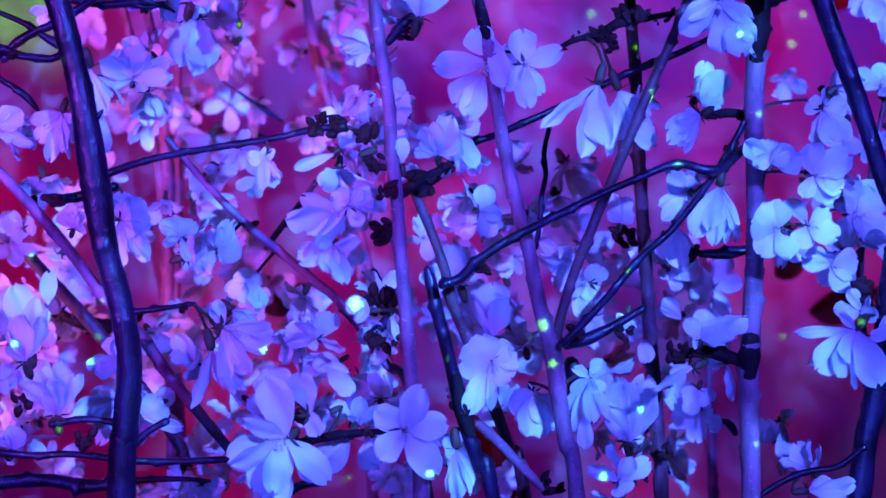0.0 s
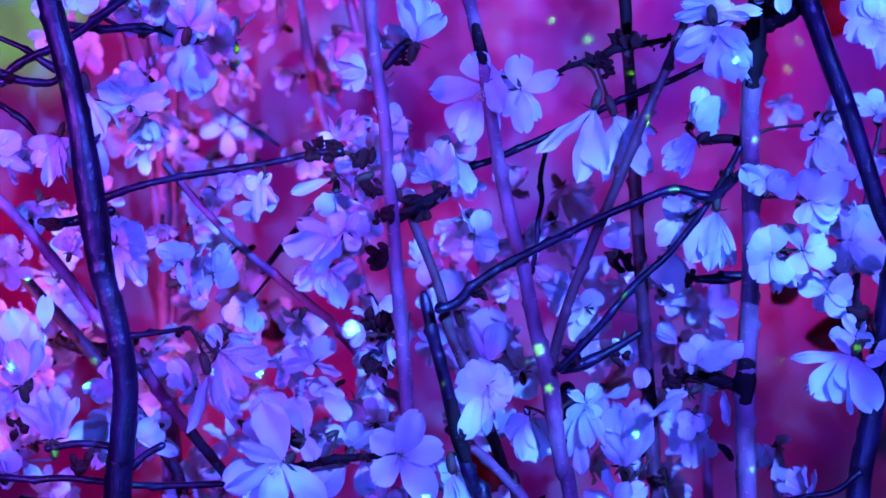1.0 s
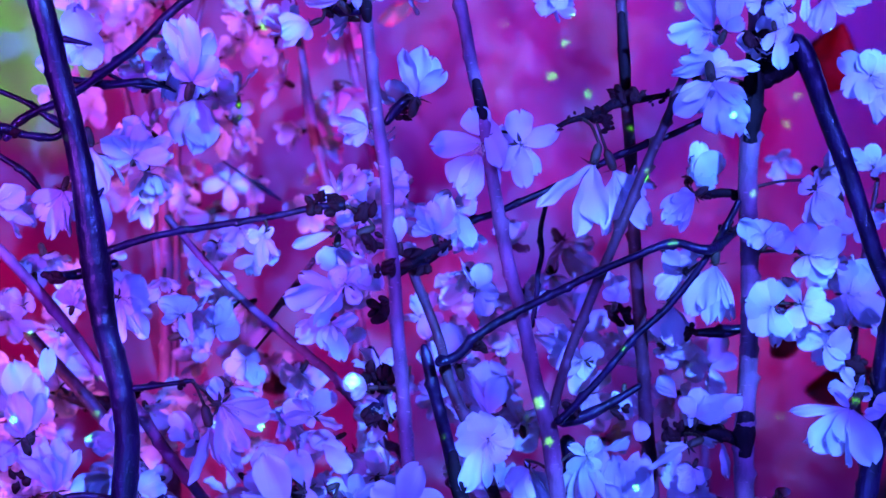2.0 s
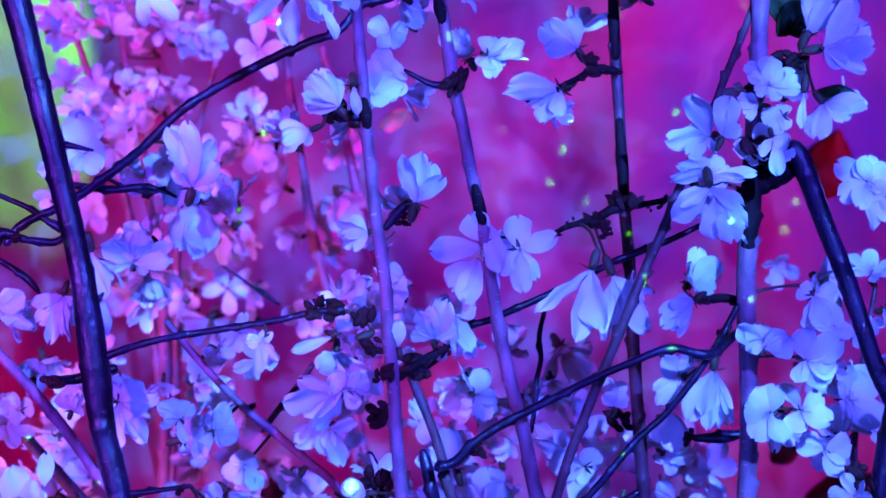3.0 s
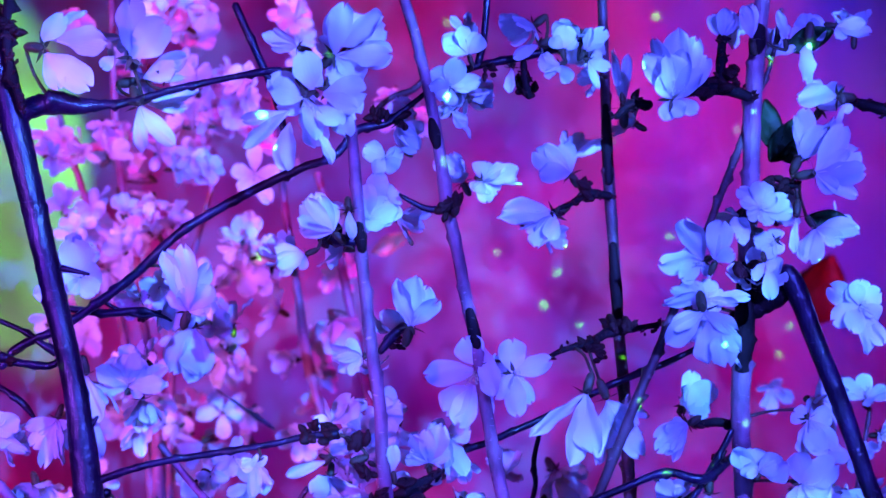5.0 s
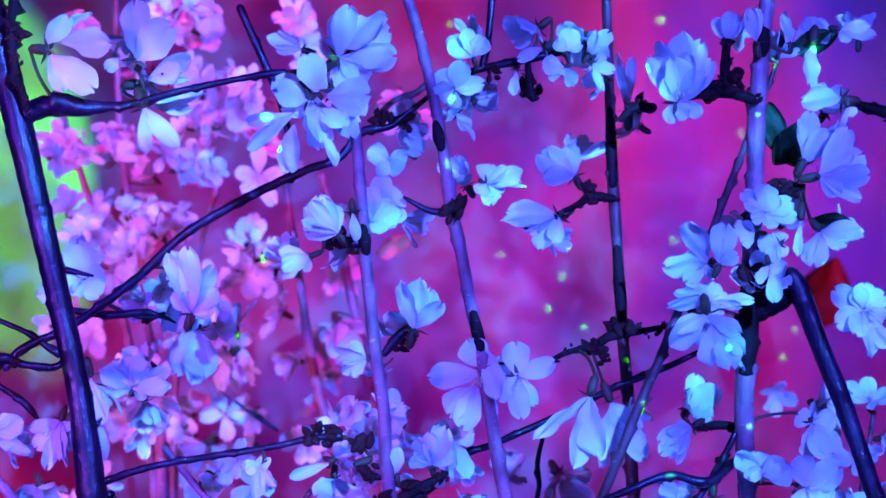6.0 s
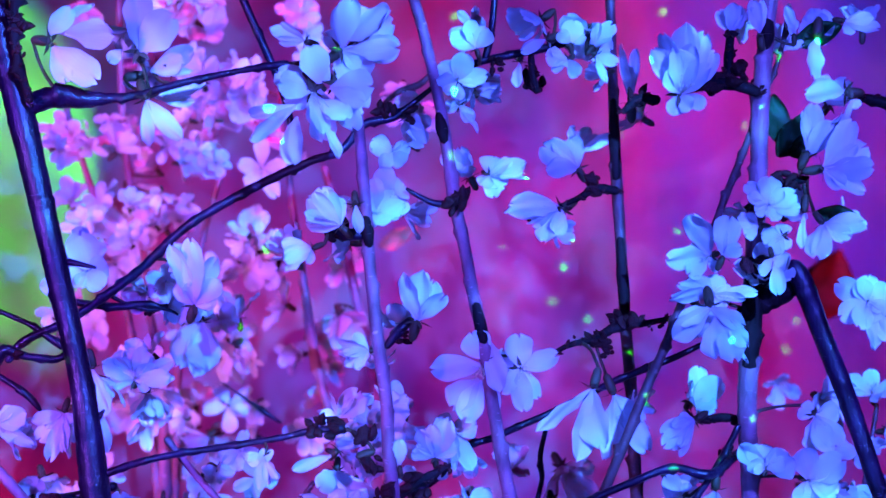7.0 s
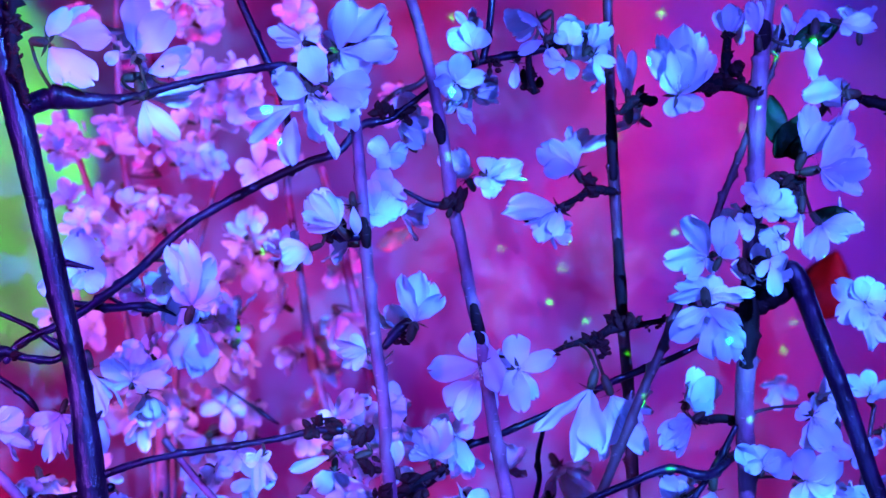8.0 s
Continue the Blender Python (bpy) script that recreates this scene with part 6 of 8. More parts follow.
open_blossom(t1, -0.0619, 0.8800, 1.1095, [(-15.1, -4.1, 3.9, 15.0), (-29.3, -3.6, -22.3, 8.8, -7.3, 0.0, -6.0), (-27.9, -1.1, -12.6, 4.6, -7.3, 0.0, -6.0), (-9.2, 0.8, -33.2, 12.9, -7.2, 0.0, -11.3), (-4.6, 2.6, -29.9, 5.9, -7.2, 0.0, -11.3), (12.7, 2.4, -30.5, 7.2, 6.3, 0.0, -14.9), (5.9, -5.9, -19.6, 10.4), (8.7, -2.9, -13.6, 7.0), (-0.9, -3.0, 21.0, 16.0, 3.6, 0.0, 3.9), (28.1, 2.1, 2.7, 16.0, 8.3, 0.0, 1.9), (24.5, 0.0, -4.9, 8.7, 8.3, 0.0, 1.9), (16.8, -6.4, -13.0, 14.0, 5.8, 0.0, -3.4)])
open_blossom(t1, -0.0490, 0.8900, 1.1307, [(-0.1, 2.6, 23.1, 6.8), (24.7, -9.6, 16.0, 18.3, 1.3, 0.0, 4.0), (26.9, -8.6, -0.4, 9.4, 2.6, 0.0, 0.0), (15.9, 3.3, -6.6, 15.7), (10.2, 4.1, -7.8, 9.7), (5.7, -7.7, 23.9, 10.5), (-0.9, -4.5, 20.2, 6.3)])
open_blossom(tu1, -0.0684, 0.9200, 1.1392, [(-16.7, -5.1, 5.4, 7.0), (-12.8, -5.2, 0.8, 4.4), (-12.3, -1.8, -0.3, 6.0), (-11.0, -5.5, 8.7, 5.4)])
open_blossom(tu2, 0.0146, 0.9400, 1.1388, [(-3.7, -1.6, 14.0, 10.5), (-6.1, 0.4, 9.0, 6.1), (5.3, 1.8, 10.7, 10.0), (7.2, -0.2, 8.6, 7.8), (-12.6, -0.2, 7.2, 11.1), (-11.0, -1.7, 1.8, 6.0)])
blossom(tu2, 0.0132, 0.9820, 1.1550, 0.0225, 200, 30, 0.79)
open_blossom(tu2, 0.0054, 0.9300, 1.1215, [(-9.1, -0.0, 8.3, 10.4), (-4.1, 1.6, 8.3, 6.2), (4.6, -4.2, 13.0, 11.5), (-0.7, -1.4, 10.2, 5.4), (-4.1, 0.9, -7.5, 12.6), (-6.3, -1.0, -4.8, 5.9), (14.6, -3.0, 2.8, 9.8), (10.3, -3.5, -1.9, 5.0), (-10.2, -4.6, 0.8, 8.2), (-6.8, -1.8, 3.8, 4.1)])
blossom(tu2, 0.0124, 0.9560, 1.1178, 0.0231, 190, 30, 0.27)
open_blossom(tu2, 0.0064, 0.9500, 1.1120, [(6.8, -3.6, -8.4, 7.3), (7.1, -4.7, -5.7, 5.1), (-2.3, -1.2, 3.7, 11.2), (-2.4, -2.5, 2.3, 6.9), (9.6, -1.0, -14.1, 4.5), (-7.3, 0.9, -1.2, 8.4), (-4.9, -0.8, -2.5, 5.4)])
blossom(tu2, 0.0128, 0.9850, 1.1242, 0.0252, 0, 80, 0.3)
open_blossom(tu2, 0.0611, 0.9400, 1.1418, [(1.9, -0.4, 11.2, 11.1), (-5.6, -1.3, 5.6, 7.2), (-6.1, 0.8, 3.7, 5.2), (7.5, 1.2, 3.7, 6.6)])
blossom(tu2, 0.0713, 0.9640, 1.1505, 0.0284, 260, 35, 0.48)
open_blossom(tu2, 0.0723, 0.9400, 1.1407, [(9.8, 1.6, 11.2, 8.3), (3.6, -0.3, 11.0, 4.7), (8.6, 0.9, 4.5, 6.1), (3.1, -0.5, 9.0, 6.1)])
open_blossom(tu2, 0.0491, 0.9400, 1.1434, [(-13.4, -6.5, -6.8, 6.1)])
blossom(tu2, 0.0477, 0.9610, 1.1563, 0.0305, 220, 75, 0.49)
open_blossom(tu2, 0.0597, 0.9400, 1.1334, [(-11.7, -3.7, 0.8, 10.0), (-9.3, -4.9, 4.1, 5.0), (5.6, -4.8, -9.5, 8.3), (0.0, -1.5, -3.9, 8.3), (-7.8, -2.9, -5.6, 7.2), (-6.5, -0.5, -1.8, 4.7)])
blossom(tu2, 0.0584, 0.9750, 1.1478, 0.0224, 10, 50, 0.29)
open_blossom(tu2, 0.0745, 0.9500, 1.1371, [(10.7, -3.4, -5.1, 6.7), (4.5, -4.7, -14.7, 4.5)])
blossom(tu2, 0.0820, 0.9780, 1.1325, 0.0207, 190, 50, 0.42)
open_blossom(tu2, 0.0364, 0.9500, 1.1336, [(-1.9, -3.1, -13.0, 5.0)])
open_blossom(tu4, 0.1142, 0.9300, 1.1155, [(-8, -6, 30, 13), (2, -9, 33, 14), (11, -7, 29, 13), (17, -3, 20, 12), (-14, -4, 22, 12), (5, -13, 22, 14), (-4, -14, 20, 13), (13, -11, 12, 11), (-10, -8, 10, 11), (4, -8, -9, 9), (12, -2, -7, 8), (-4, 0, -11, 9)])
blossom(tu4, 0.1223, 0.9730, 1.1306, 0.0280, 130, 45, 0.31)
open_blossom(tu4, 0.0938, 0.9700, 1.1164, [(-5.2, -9.2, 28.6, 6.8), (1.2, -5.6, 26.6, 5.7)])
blossom(tu4, 0.1028, 1.0030, 1.1117, 0.0304, 150, 80, 0.75)
open_blossom(tu5, 0.1400, 0.9400, 1.1465, [(-5.5, 2.5, 12.3, 7.7), (-0.5, -5.5, 15.1, 7.2), (3.8, -2.5, 10.8, 3.7), (5.6, -4.5, 13.2, 7.2), (8.2, -6.1, 10.8, 4.9)])
blossom(tu5, 0.1520, 0.9890, 1.1634, 0.0268, 310, 65, 0.73)
open_blossom(r1, 0.1545, 0.9400, 1.1466, [(-3.3, -3.0, 16.8, 7.2), (-5.7, -4.2, 13.1, 5.3), (1.7, 2.7, 17.4, 5.5)])
blossom(r1, 0.1660, 0.9700, 1.1436, 0.0220, 60, 45, 0.54)
open_blossom(r1, 0.1730, 0.9500, 1.1482, [(-4.4, -4.6, 13.9, 5.6), (0.6, -1.2, 6.8, 3.9)])
open_blossom(r1, 0.1901, 0.9800, 1.1564, [(-8.1, -0.0, 2.9, 17.3), (-7.3, 1.8, 0.1, 12.8), (9.3, -3.0, 1.5, 14.4), (6.3, -3.7, 3.3, 9.9), (3.0, 0.4, 9.4, 14.4), (0.5, 2.3, 8.9, 8.4)])
blossom(r1, 0.1979, 1.0170, 1.1517, 0.0236, 120, 55, 0.63)
open_blossom(r2, 0.2005, 0.9600, 1.1561, [(16.5, -3.9, -4.5, 10.2), (14.0, -4.8, 1.3, 6.6), (2.8, -3.2, -7.4, 6.8), (12.0, -2.2, 2.0, 7.3)])
blossom(r2, 0.2177, 0.9980, 1.1577, 0.0244, 90, 80, 0.38)
open_blossom(r1, 0.1882, 0.9700, 1.1496, [(-3.0, -2.8, -21.1, 15.4)])
open_blossom(r1, 0.2003, 0.9600, 1.1204, [(-22.7, -7.8, -0.1, 14.1)])
blossom(r1, 0.2015, 1.0060, 1.1199, 0.0299, 70, 35, 0.46)
open_blossom(tv3, 0.1798, 0.9500, 1.0900, [(3.2, -0.3, 23.4, 12.3), (-2.5, -2.0, 19.7, 7.5), (12.1, -6.2, 13.0, 11.7, -1.4, 0.0, -3.4), (13.8, -3.6, 8.3, 6.4, -1.4, 0.0, -3.4)])
blossom(tv3, 0.1940, 0.9910, 1.1019, 0.0251, 0, 65, 0.44)
open_blossom(tv3, 0.1854, 0.9400, 1.0801, [(13.5, -7.0, 22.9, 12.2), (15.7, -6.5, 11.3, 7.7), (22.3, 2.9, 11.2, 13.8), (13.9, 4.4, 16.8, 7.3), (23.6, -4.6, 0.1, 13.8), (20.8, 1.7, -11.6, 8.3), (10.5, 0.5, -8.9, 10.0), (10.8, 2.3, -5.3, 5.8)])
open_blossom(r2, 0.2019, 0.9500, 1.1155, [(-4.3, -2.4, -11.3, 3.4), (3.6, 0.1, -3.9, 5.6)])
open_blossom(r1, 0.1533, 0.9100, 1.0600, [(-9.9, 2.3, 10.7, 10.7), (-9.8, 0.2, 5.5, 6.7), (1.4, 2.1, 14.0, 12.3), (-1.5, 3.4, 11.1, 6.3), (12.7, -1.9, 6.2, 10.7), (7.2, -2.8, 7.2, 7.4), (15.3, -0.1, -1.8, 9.1), (-6.7, -2.1, -3.5, 8.0), (-7.0, -3.9, -0.7, 4.5), (5.3, -0.4, -7.3, 9.1), (1.6, -1.7, -6.2, 5.2)])
open_blossom(r1, 0.1503, 0.9200, 1.0511, [(-10.9, -4.1, 2.7, 9.2), (-6.6, -1.4, 5.1, 4.5), (-8.2, -2.6, -4.9, 8.1), (-7.5, -0.3, -1.4, 3.7)])
blossom(r1, 0.1465, 0.9430, 1.0584, 0.0250, 230, 65, 0.73)
open_blossom(r1, 0.1269, 0.9200, 1.0361, [(-9.2, -10.4, 21.2, 15.2), (-21.7, -6.7, -1.4, 13.5), (-10.0, 1.7, 4.0, 10.8), (-7.7, 2.8, 0.7, 5.5), (-12.8, -3.7, -8.7, 9.7), (-11.1, -1.1, -2.7, 7.7), (4.1, 1.6, -7.3, 8.1), (2.0, -0.4, -7.1, 4.5)])
open_blossom(r1, 0.1317, 0.9100, 1.0357, [(4.1, 1.8, 18.6, 13.4), (-1.7, 3.3, 15.8, 7.8), (8.6, -3.0, 4.1, 8.0)])
open_blossom(r1, 0.1617, 0.9200, 1.0457, [(-10.0, 1.9, -0.0, 9.2), (-6.8, 3.0, 2.8, 6.8), (1.4, -0.0, 6.0, 8.1), (3.2, 0.6, -6.0, 8.1), (-6.0, -3.4, -8.7, 8.1), (-2.0, -0.9, -7.9, 4.1)])
open_blossom(r1, 0.1551, 0.9100, 1.0350, [(2.1, -1.9, -18.2, 8.0, 2.1, 0.0, -1.3), (-6.5, 0.8, -7.8, 8.0), (5.4, -1.8, -2.1, 6.4)])
blossom(r1, 0.1572, 0.9320, 1.0263, 0.0252, 120, 45, 0.6)
open_blossom(r1, 0.1277, 0.9200, 1.0179, [(-22.5, -7.7, 0.5, 12.4), (-16.7, -4.2, 4.6, 6.1), (-12.7, -2.4, 6.5, 10.8), (-7.0, -3.2, 7.7, 7.3), (4.1, 1.5, 9.2, 9.7), (20.9, -5.7, 0.6, 7.0), (15.8, -5.9, -3.0, 4.6), (9.5, -0.5, -1.6, 11.9), (7.6, -2.0, 0.5, 7.7), (1.3, -0.7, -10.8, 9.7), (-1.6, 1.1, -8.1, 4.9)])
blossom(r1, 0.1270, 0.9550, 1.0104, 0.0275, 310, 75, 0.34)
open_blossom(r1, 0.1255, 0.9100, 1.0115, [(-17.2, 1.3, -15.3, 15.0), (-14.7, -0.5, -8.0, 10.8), (4.2, 1.2, -24.9, 13.4, 2.7, 0.0, -4.5), (10.6, -8.8, -25.9, 12.3, 8.0, 0.0, -4.5), (16.6, -8.5, -19.4, 7.2, 8.0, 0.0, -4.5), (16.1, -2.4, -9.3, 8.0), (18.7, 3.7, -25.9, 6.4)])
blossom(r1, 0.1240, 0.9480, 1.0190, 0.0304, 30, 65, 0.71)
open_blossom(r2, 0.2132, 0.9700, 1.0154, [(-14.8, 3.2, 10.5, 12.6), (0.1, -1.3, 13.4, 14.3), (-3.9, -2.8, 10.6, 10.7), (-14.9, -0.3, -7.8, 12.6), (-5.8, -5.6, -13.4, 12.6), (9.1, -0.1, -7.7, 14.3), (7.7, 1.5, -3.7, 9.8), (10.6, 1.6, 7.2, 11.4), (4.1, 0.9, -24.8, 11.4), (12.9, 2.8, -18.9, 8.5)])
open_blossom(tv3, 0.1892, 0.9600, 1.0540, [(19.9, 3.3, 2.3, 10.2), (14.1, 1.1, -6.8, 7.9), (8.9, -0.7, -10.1, 4.1), (-3.5, -0.9, -17.6, 14.1), (-7.0, -2.8, -15.5, 6.4)])
blossom(tv3, 0.2073, 1.0000, 1.0575, 0.0297, 30, 70, 0.67)
open_blossom(tv3, 0.1777, 0.9500, 1.0590, [(-1.8, -0.6, -18.0, 3.9)])
blossom(tv3, 0.1747, 0.9880, 1.0628, 0.0305, 100, 35, 0.57)
open_blossom(tu9, -0.0490, 0.8900, 1.0483, [(-11.9, -8.4, 15.5, 6.8), (-6.1, 2.0, 16.8, 8.9), (-17.1, -7.5, 4.4, 7.3), (-11.3, -6.8, 6.0, 3.6), (-14.5, -1.0, -0.0, 6.3), (-1.7, 1.4, 13.7, 7.9), (-4.8, 2.7, 9.2, 6.1)])
blossom(tu9, -0.0462, 0.9220, 1.0416, 0.0225, 180, 75, 0.55)
open_blossom(tu9, -0.0420, 0.8900, 1.0580, [(1.4, -4.9, -13.9, 5.8)])
open_blossom(c1, -0.0356, 0.9300, 1.0565, [(11.2, 2.7, 10.2, 10.9), (10.3, 3.8, 5.8, 8.5), (15.9, -2.9, 4.2, 9.3), (9.6, -4.5, -3.3, 12.0), (1.3, -0.4, 17.1, 10.9), (-3.2, -1.7, 11.9, 6.3), (-1.3, -2.9, -6.1, 8.2), (-1.9, -3.4, -3.9, 6.3)])
blossom(c1, -0.0466, 0.9700, 1.0623, 0.0234, 220, 55, 0.54)
open_blossom(c1, -0.0264, 0.9400, 1.0878, [(-10.3, -2.6, 5.5, 11.1), (-10.3, -4.1, 0.6, 7.4), (6.1, 0.9, -6.1, 11.1), (-5.5, -5.0, -8.9, 8.3), (8.9, -2.5, 2.8, 8.3), (6.6, -3.8, 4.5, 5.2)])
blossom(c1, -0.0180, 0.9890, 1.0952, 0.0212, 150, 70, 0.71)
open_blossom(tu9, -0.0621, 0.8900, 1.0377, [(-14.5, 2.2, 3.1, 6.8), (-13.1, 1.0, -1.1, 5.8), (-11.7, -3.1, -10.6, 6.8), (-11.6, -0.7, -4.0, 3.2), (-3.4, 0.7, -6.3, 7.9), (-13.1, -4.3, -6.1, 6.3)])
blossom(tu9, -0.0738, 0.9300, 1.0357, 0.0268, 120, 65, 0.55)
open_blossom(ta, -0.0206, 0.9500, 1.1051, [(12.7, -4.2, -3.6, 12.3), (9.9, -8.1, -14.1, 12.3), (3.7, -4.5, -12.5, 7.4), (2.3, 1.5, -11.3, 11.2), (4.4, -0.4, -7.1, 8.2)])
blossom(ta, -0.0153, 0.9750, 1.1161, 0.0209, 250, 35, 0.55)
open_blossom(tu8, 0.0219, 0.9600, 1.0779, [(2.2, 0.6, 9.7, 14.1), (11.3, -5.1, 6.9, 9.6), (18.4, -7.2, 6.3, 9.6), (17.1, -4.4, 0.4, 6.6), (-4.0, -0.6, -5.7, 11.3), (-1.8, 1.3, -5.5, 8.4), (19.9, -2.5, -2.8, 6.8), (8.0, 1.2, -5.7, 11.3), (2.3, -1.1, -11.4, 8.5), (4.0, -2.2, -7.1, 4.2)])
blossom(tu8, 0.0124, 0.9910, 1.0794, 0.0271, 120, 65, 0.39)
open_blossom(tu6, 0.0600, 0.9900, 1.0628, [(-26.9, -9.1, 2.0, 14.6), (-29.8, -14.1, -3.0, 8.7), (-19.6, -11.4, -7.9, 4.0), (-10.2, -9.6, -17.6, 15.1), (-4.3, -8.8, -14.8, 9.6), (-15.2, -3.3, -8.8, 14.6), (-10.7, -0.9, -9.8, 11.3)])
blossom(tu6, 0.0561, 1.0270, 1.0565, 0.0227, 330, 65, 0.56)
open_blossom(tu6, 0.0689, 1.0000, 1.0848, [(-19.2, -4.7, 12.4, 14.7), (-13.9, -6.0, 15.2, 7.4), (-17.7, -5.9, -0.1, 11.8), (-5.3, -1.1, 15.4, 11.8), (-7.1, -2.5, 11.2, 5.7), (18.3, -2.4, 17.9, 7.1, 0.6, 0.0, 8.3)])
blossom(tu6, 0.0698, 1.0350, 1.0984, 0.0244, 60, 35, 0.36)
open_blossom(tv1, -0.0129, 0.8900, 1.0043, [(-5.1, -5.7, 22.5, 11.0), (2.3, -6.6, 23.1, 11.5), (8.1, -2.7, 18.9, 10.5), (13.9, -8.4, 13.2, 8.9), (6.4, -4.6, 12.7, 4.5)])
blossom(tv1, -0.0223, 0.9220, 1.0014, 0.0266, 80, 30, 0.44)
open_blossom(ta, -0.1230, 0.9400, 1.0119, [(-9.1, -12.6, 28.8, 13.8), (-0.3, -14.8, 31.6, 11.1), (-10.6, -11.8, 27.7, 7.6), (8.7, 4.9, 23.3, 11.1), (2.8, 2.5, 21.7, 8.4), (12.9, 1.1, 11.7, 11.1), (14.1, 3.0, 7.5, 6.3), (-6.2, -2.7, 11.6, 13.8), (-2.8, -4.4, 11.8, 8.4), (11.1, 0.5, 2.8, 8.3), (8.4, -1.1, -0.5, 4.5)])
blossom(ta, -0.1320, 0.9710, 1.0210, 0.0303, 270, 75, 0.31)
open_blossom(trunk, -0.1815, 0.9700, 1.0293, [(-3.1, -5.9, 19.2, 17.1), (10.5, 0.2, 3.5, 14.3), (-9.1, -2.3, -5.8, 12.6), (-5.3, -3.7, -7.4, 8.4), (9.2, -1.1, -8.6, 11.4), (-23.4, -1.6, -8.7, 10.3, -8.5, 0.0, -5.2), (-19.2, 0.5, -10.2, 4.9, -8.5, 0.0, -5.2)])
blossom(trunk, -0.1933, 0.9960, 1.0377, 0.0302, 40, 40, 0.38)
open_blossom(ta, -0.1304, 1.0200, 1.0039, [(-6.4, -9.4, -27.0, 24.6), (5.4, -10.5, -24.9, 18.4), (6.2, -5.3, -20.4, 15.0), (-0.3, -2.8, -19.0, 11.7)])
blossom(ta, -0.1429, 1.0400, 1.0079, 0.0297, 90, 45, 0.78)
open_blossom(ta, -0.1243, 1.0500, 1.0053, [(-10.5, -1.2, 2.4, 9.3), (-6.4, -2.2, 4.2, 4.5), (9.2, -1.9, 7.8, 9.3), (10.9, 0.7, -3.7, 9.3), (7.5, 2.5, -6.8, 6.8), (-3.7, -0.9, -6.2, 9.3)])
blossom(ta, -0.1184, 1.0950, 1.0067, 0.0274, 100, 70, 0.43)
open_blossom(trunk, -0.1630, 1.0000, 0.9837, [(-8.9, -4.4, 4.4, 10.6), (2.8, -3.6, 11.8, 11.8), (5.8, -5.2, 9.7, 5.4), (-4.4, -2.2, -3.0, 11.8), (11.8, 2.0, 0.0, 10.0)])
blossom(trunk, -0.1592, 1.0380, 0.9870, 0.0250, 140, 60, 0.75)
open_blossom(trunk, -0.2104, 0.9500, 0.9509, [(-7.1, -2.5, 5.5, 11.2), (-6.6, -0.3, 2.9, 6.7), (4.2, -0.7, -2.8, 10.1), (3.9, 1.2, -1.0, 6.7), (-2.7, -3.8, -8.4, 9.5), (-4.5, -1.4, -6.2, 4.7)])
open_blossom(t1, -0.0517, 0.8930, 1.1152, [(17.2, 1.4, 5.4, 22.1, -1.4, 0.0, 8.0), (13.8, 3.5, -11.9, 16.3, 0.0, 0.0, 0.0), (-13.3, -7.3, 15.4, 17.3, -3.2, 0.0, 0.5), (8.6, -3.9, -23.3, 14.7, 0.0, 0.0, -5.3), (-4.6, -5.6, -28.7, 13.7, -6.6, 0.0, -8.0)])
open_blossom(t1, -0.0627, 0.8920, 1.1110, [(-16.4, -3.0, 9.2, 17.3, 0.5, 0.0, -1.9), (-13.2, -4.8, -3.5, 15.7, 2.1, 0.0, 1.3), (7.2, -1.6, -15.9, 15.7, 3.2, 0.0, 1.3)])
open_blossom(t1, -0.0414, 0.8970, 1.1366, [(16.5, 1.1, 8.6, 18.5, -2.7, 0.0, 2.7), (19.2, -4.6, -4.2, 14.8, -2.6, 0.0, -2.7), (7.9, 2.7, 13.9, 17.4, -4.0, 0.0, -0.0), (-9.1, -0.3, 15.2, 11.6, -6.6, 0.0, -2.7), (3.3, 2.5, -15.0, 17.4, -5.3, 0.0, -3.5), (-16.0, 2.7, 2.6, 10.6, -4.8, 0.0, -4.8)])
open_blossom(c1, -0.0262, 0.9350, 1.0666, [(-6.1, -4.0, 12.4, 11.0), (6.1, 0.3, 4.2, 13.8), (-4.9, -5.6, -13.0, 15.4), (4.2, 0.2, -11.1, 12.1)])
blossom(c1, -0.0212, 0.9760, 1.0614, 0.0235, 340, 60, 0.3)
open_blossom(tu9, -0.0557, 0.9000, 1.0533, [(-9.4, 2.3, 9.3, 10.6, 0.0, 0.0, -2.7), (-3.5, -3.2, 13.3, 10.6, 1.3, 0.0, 0.0), (2.6, -3.0, 10.7, 9.0, 2.7, 0.0, -1.3), (-10.3, -1.4, -2.7, 9.0, 0.0, 0.0, -2.7), (-3.9, 0.0, -6.7, 9.0, 1.9, 0.0, -1.9)])
open_blossom(t1, -0.1316, 0.9150, 1.1259, [(12.1, -4.4, 7.7, 10.8, -8.1, 0.0, 0.5), (8.1, -7.8, 0.6, 11.8, -10.3, 0.0, -2.2)])
blossom(t1, -0.1449, 0.9440, 1.1263, 0.0250, 210, 65, 0.65)
blossom(f1, -0.2200, 1.2500, 1.1365, 0.0221, 285, 55, 0.73, "pink")
blossom(f5, -0.1598, 1.2700, 1.1445, 0.0411, 0, 55, 0.57, "pink")
blossom(f5, -0.1710, 1.3000, 1.1248, 0.0421, 330, 55, 0.69, "pink")
blossom(f2, -0.1336, 1.2700, 1.1635, 0.0448, 180, 70, 0.84, "pink")
blossom(f1, -0.2077, 1.2700, 1.0597, 0.0448, 135, 20, 0.82, "pink")
blossom(f5, -0.1582, 1.2900, 1.1124, 0.0341, 165, 25, 0.47, "pink")
blossom(f2, -0.0954, 1.3100, 1.2117, 0.0424, 120, 70, 0.65, "pink")
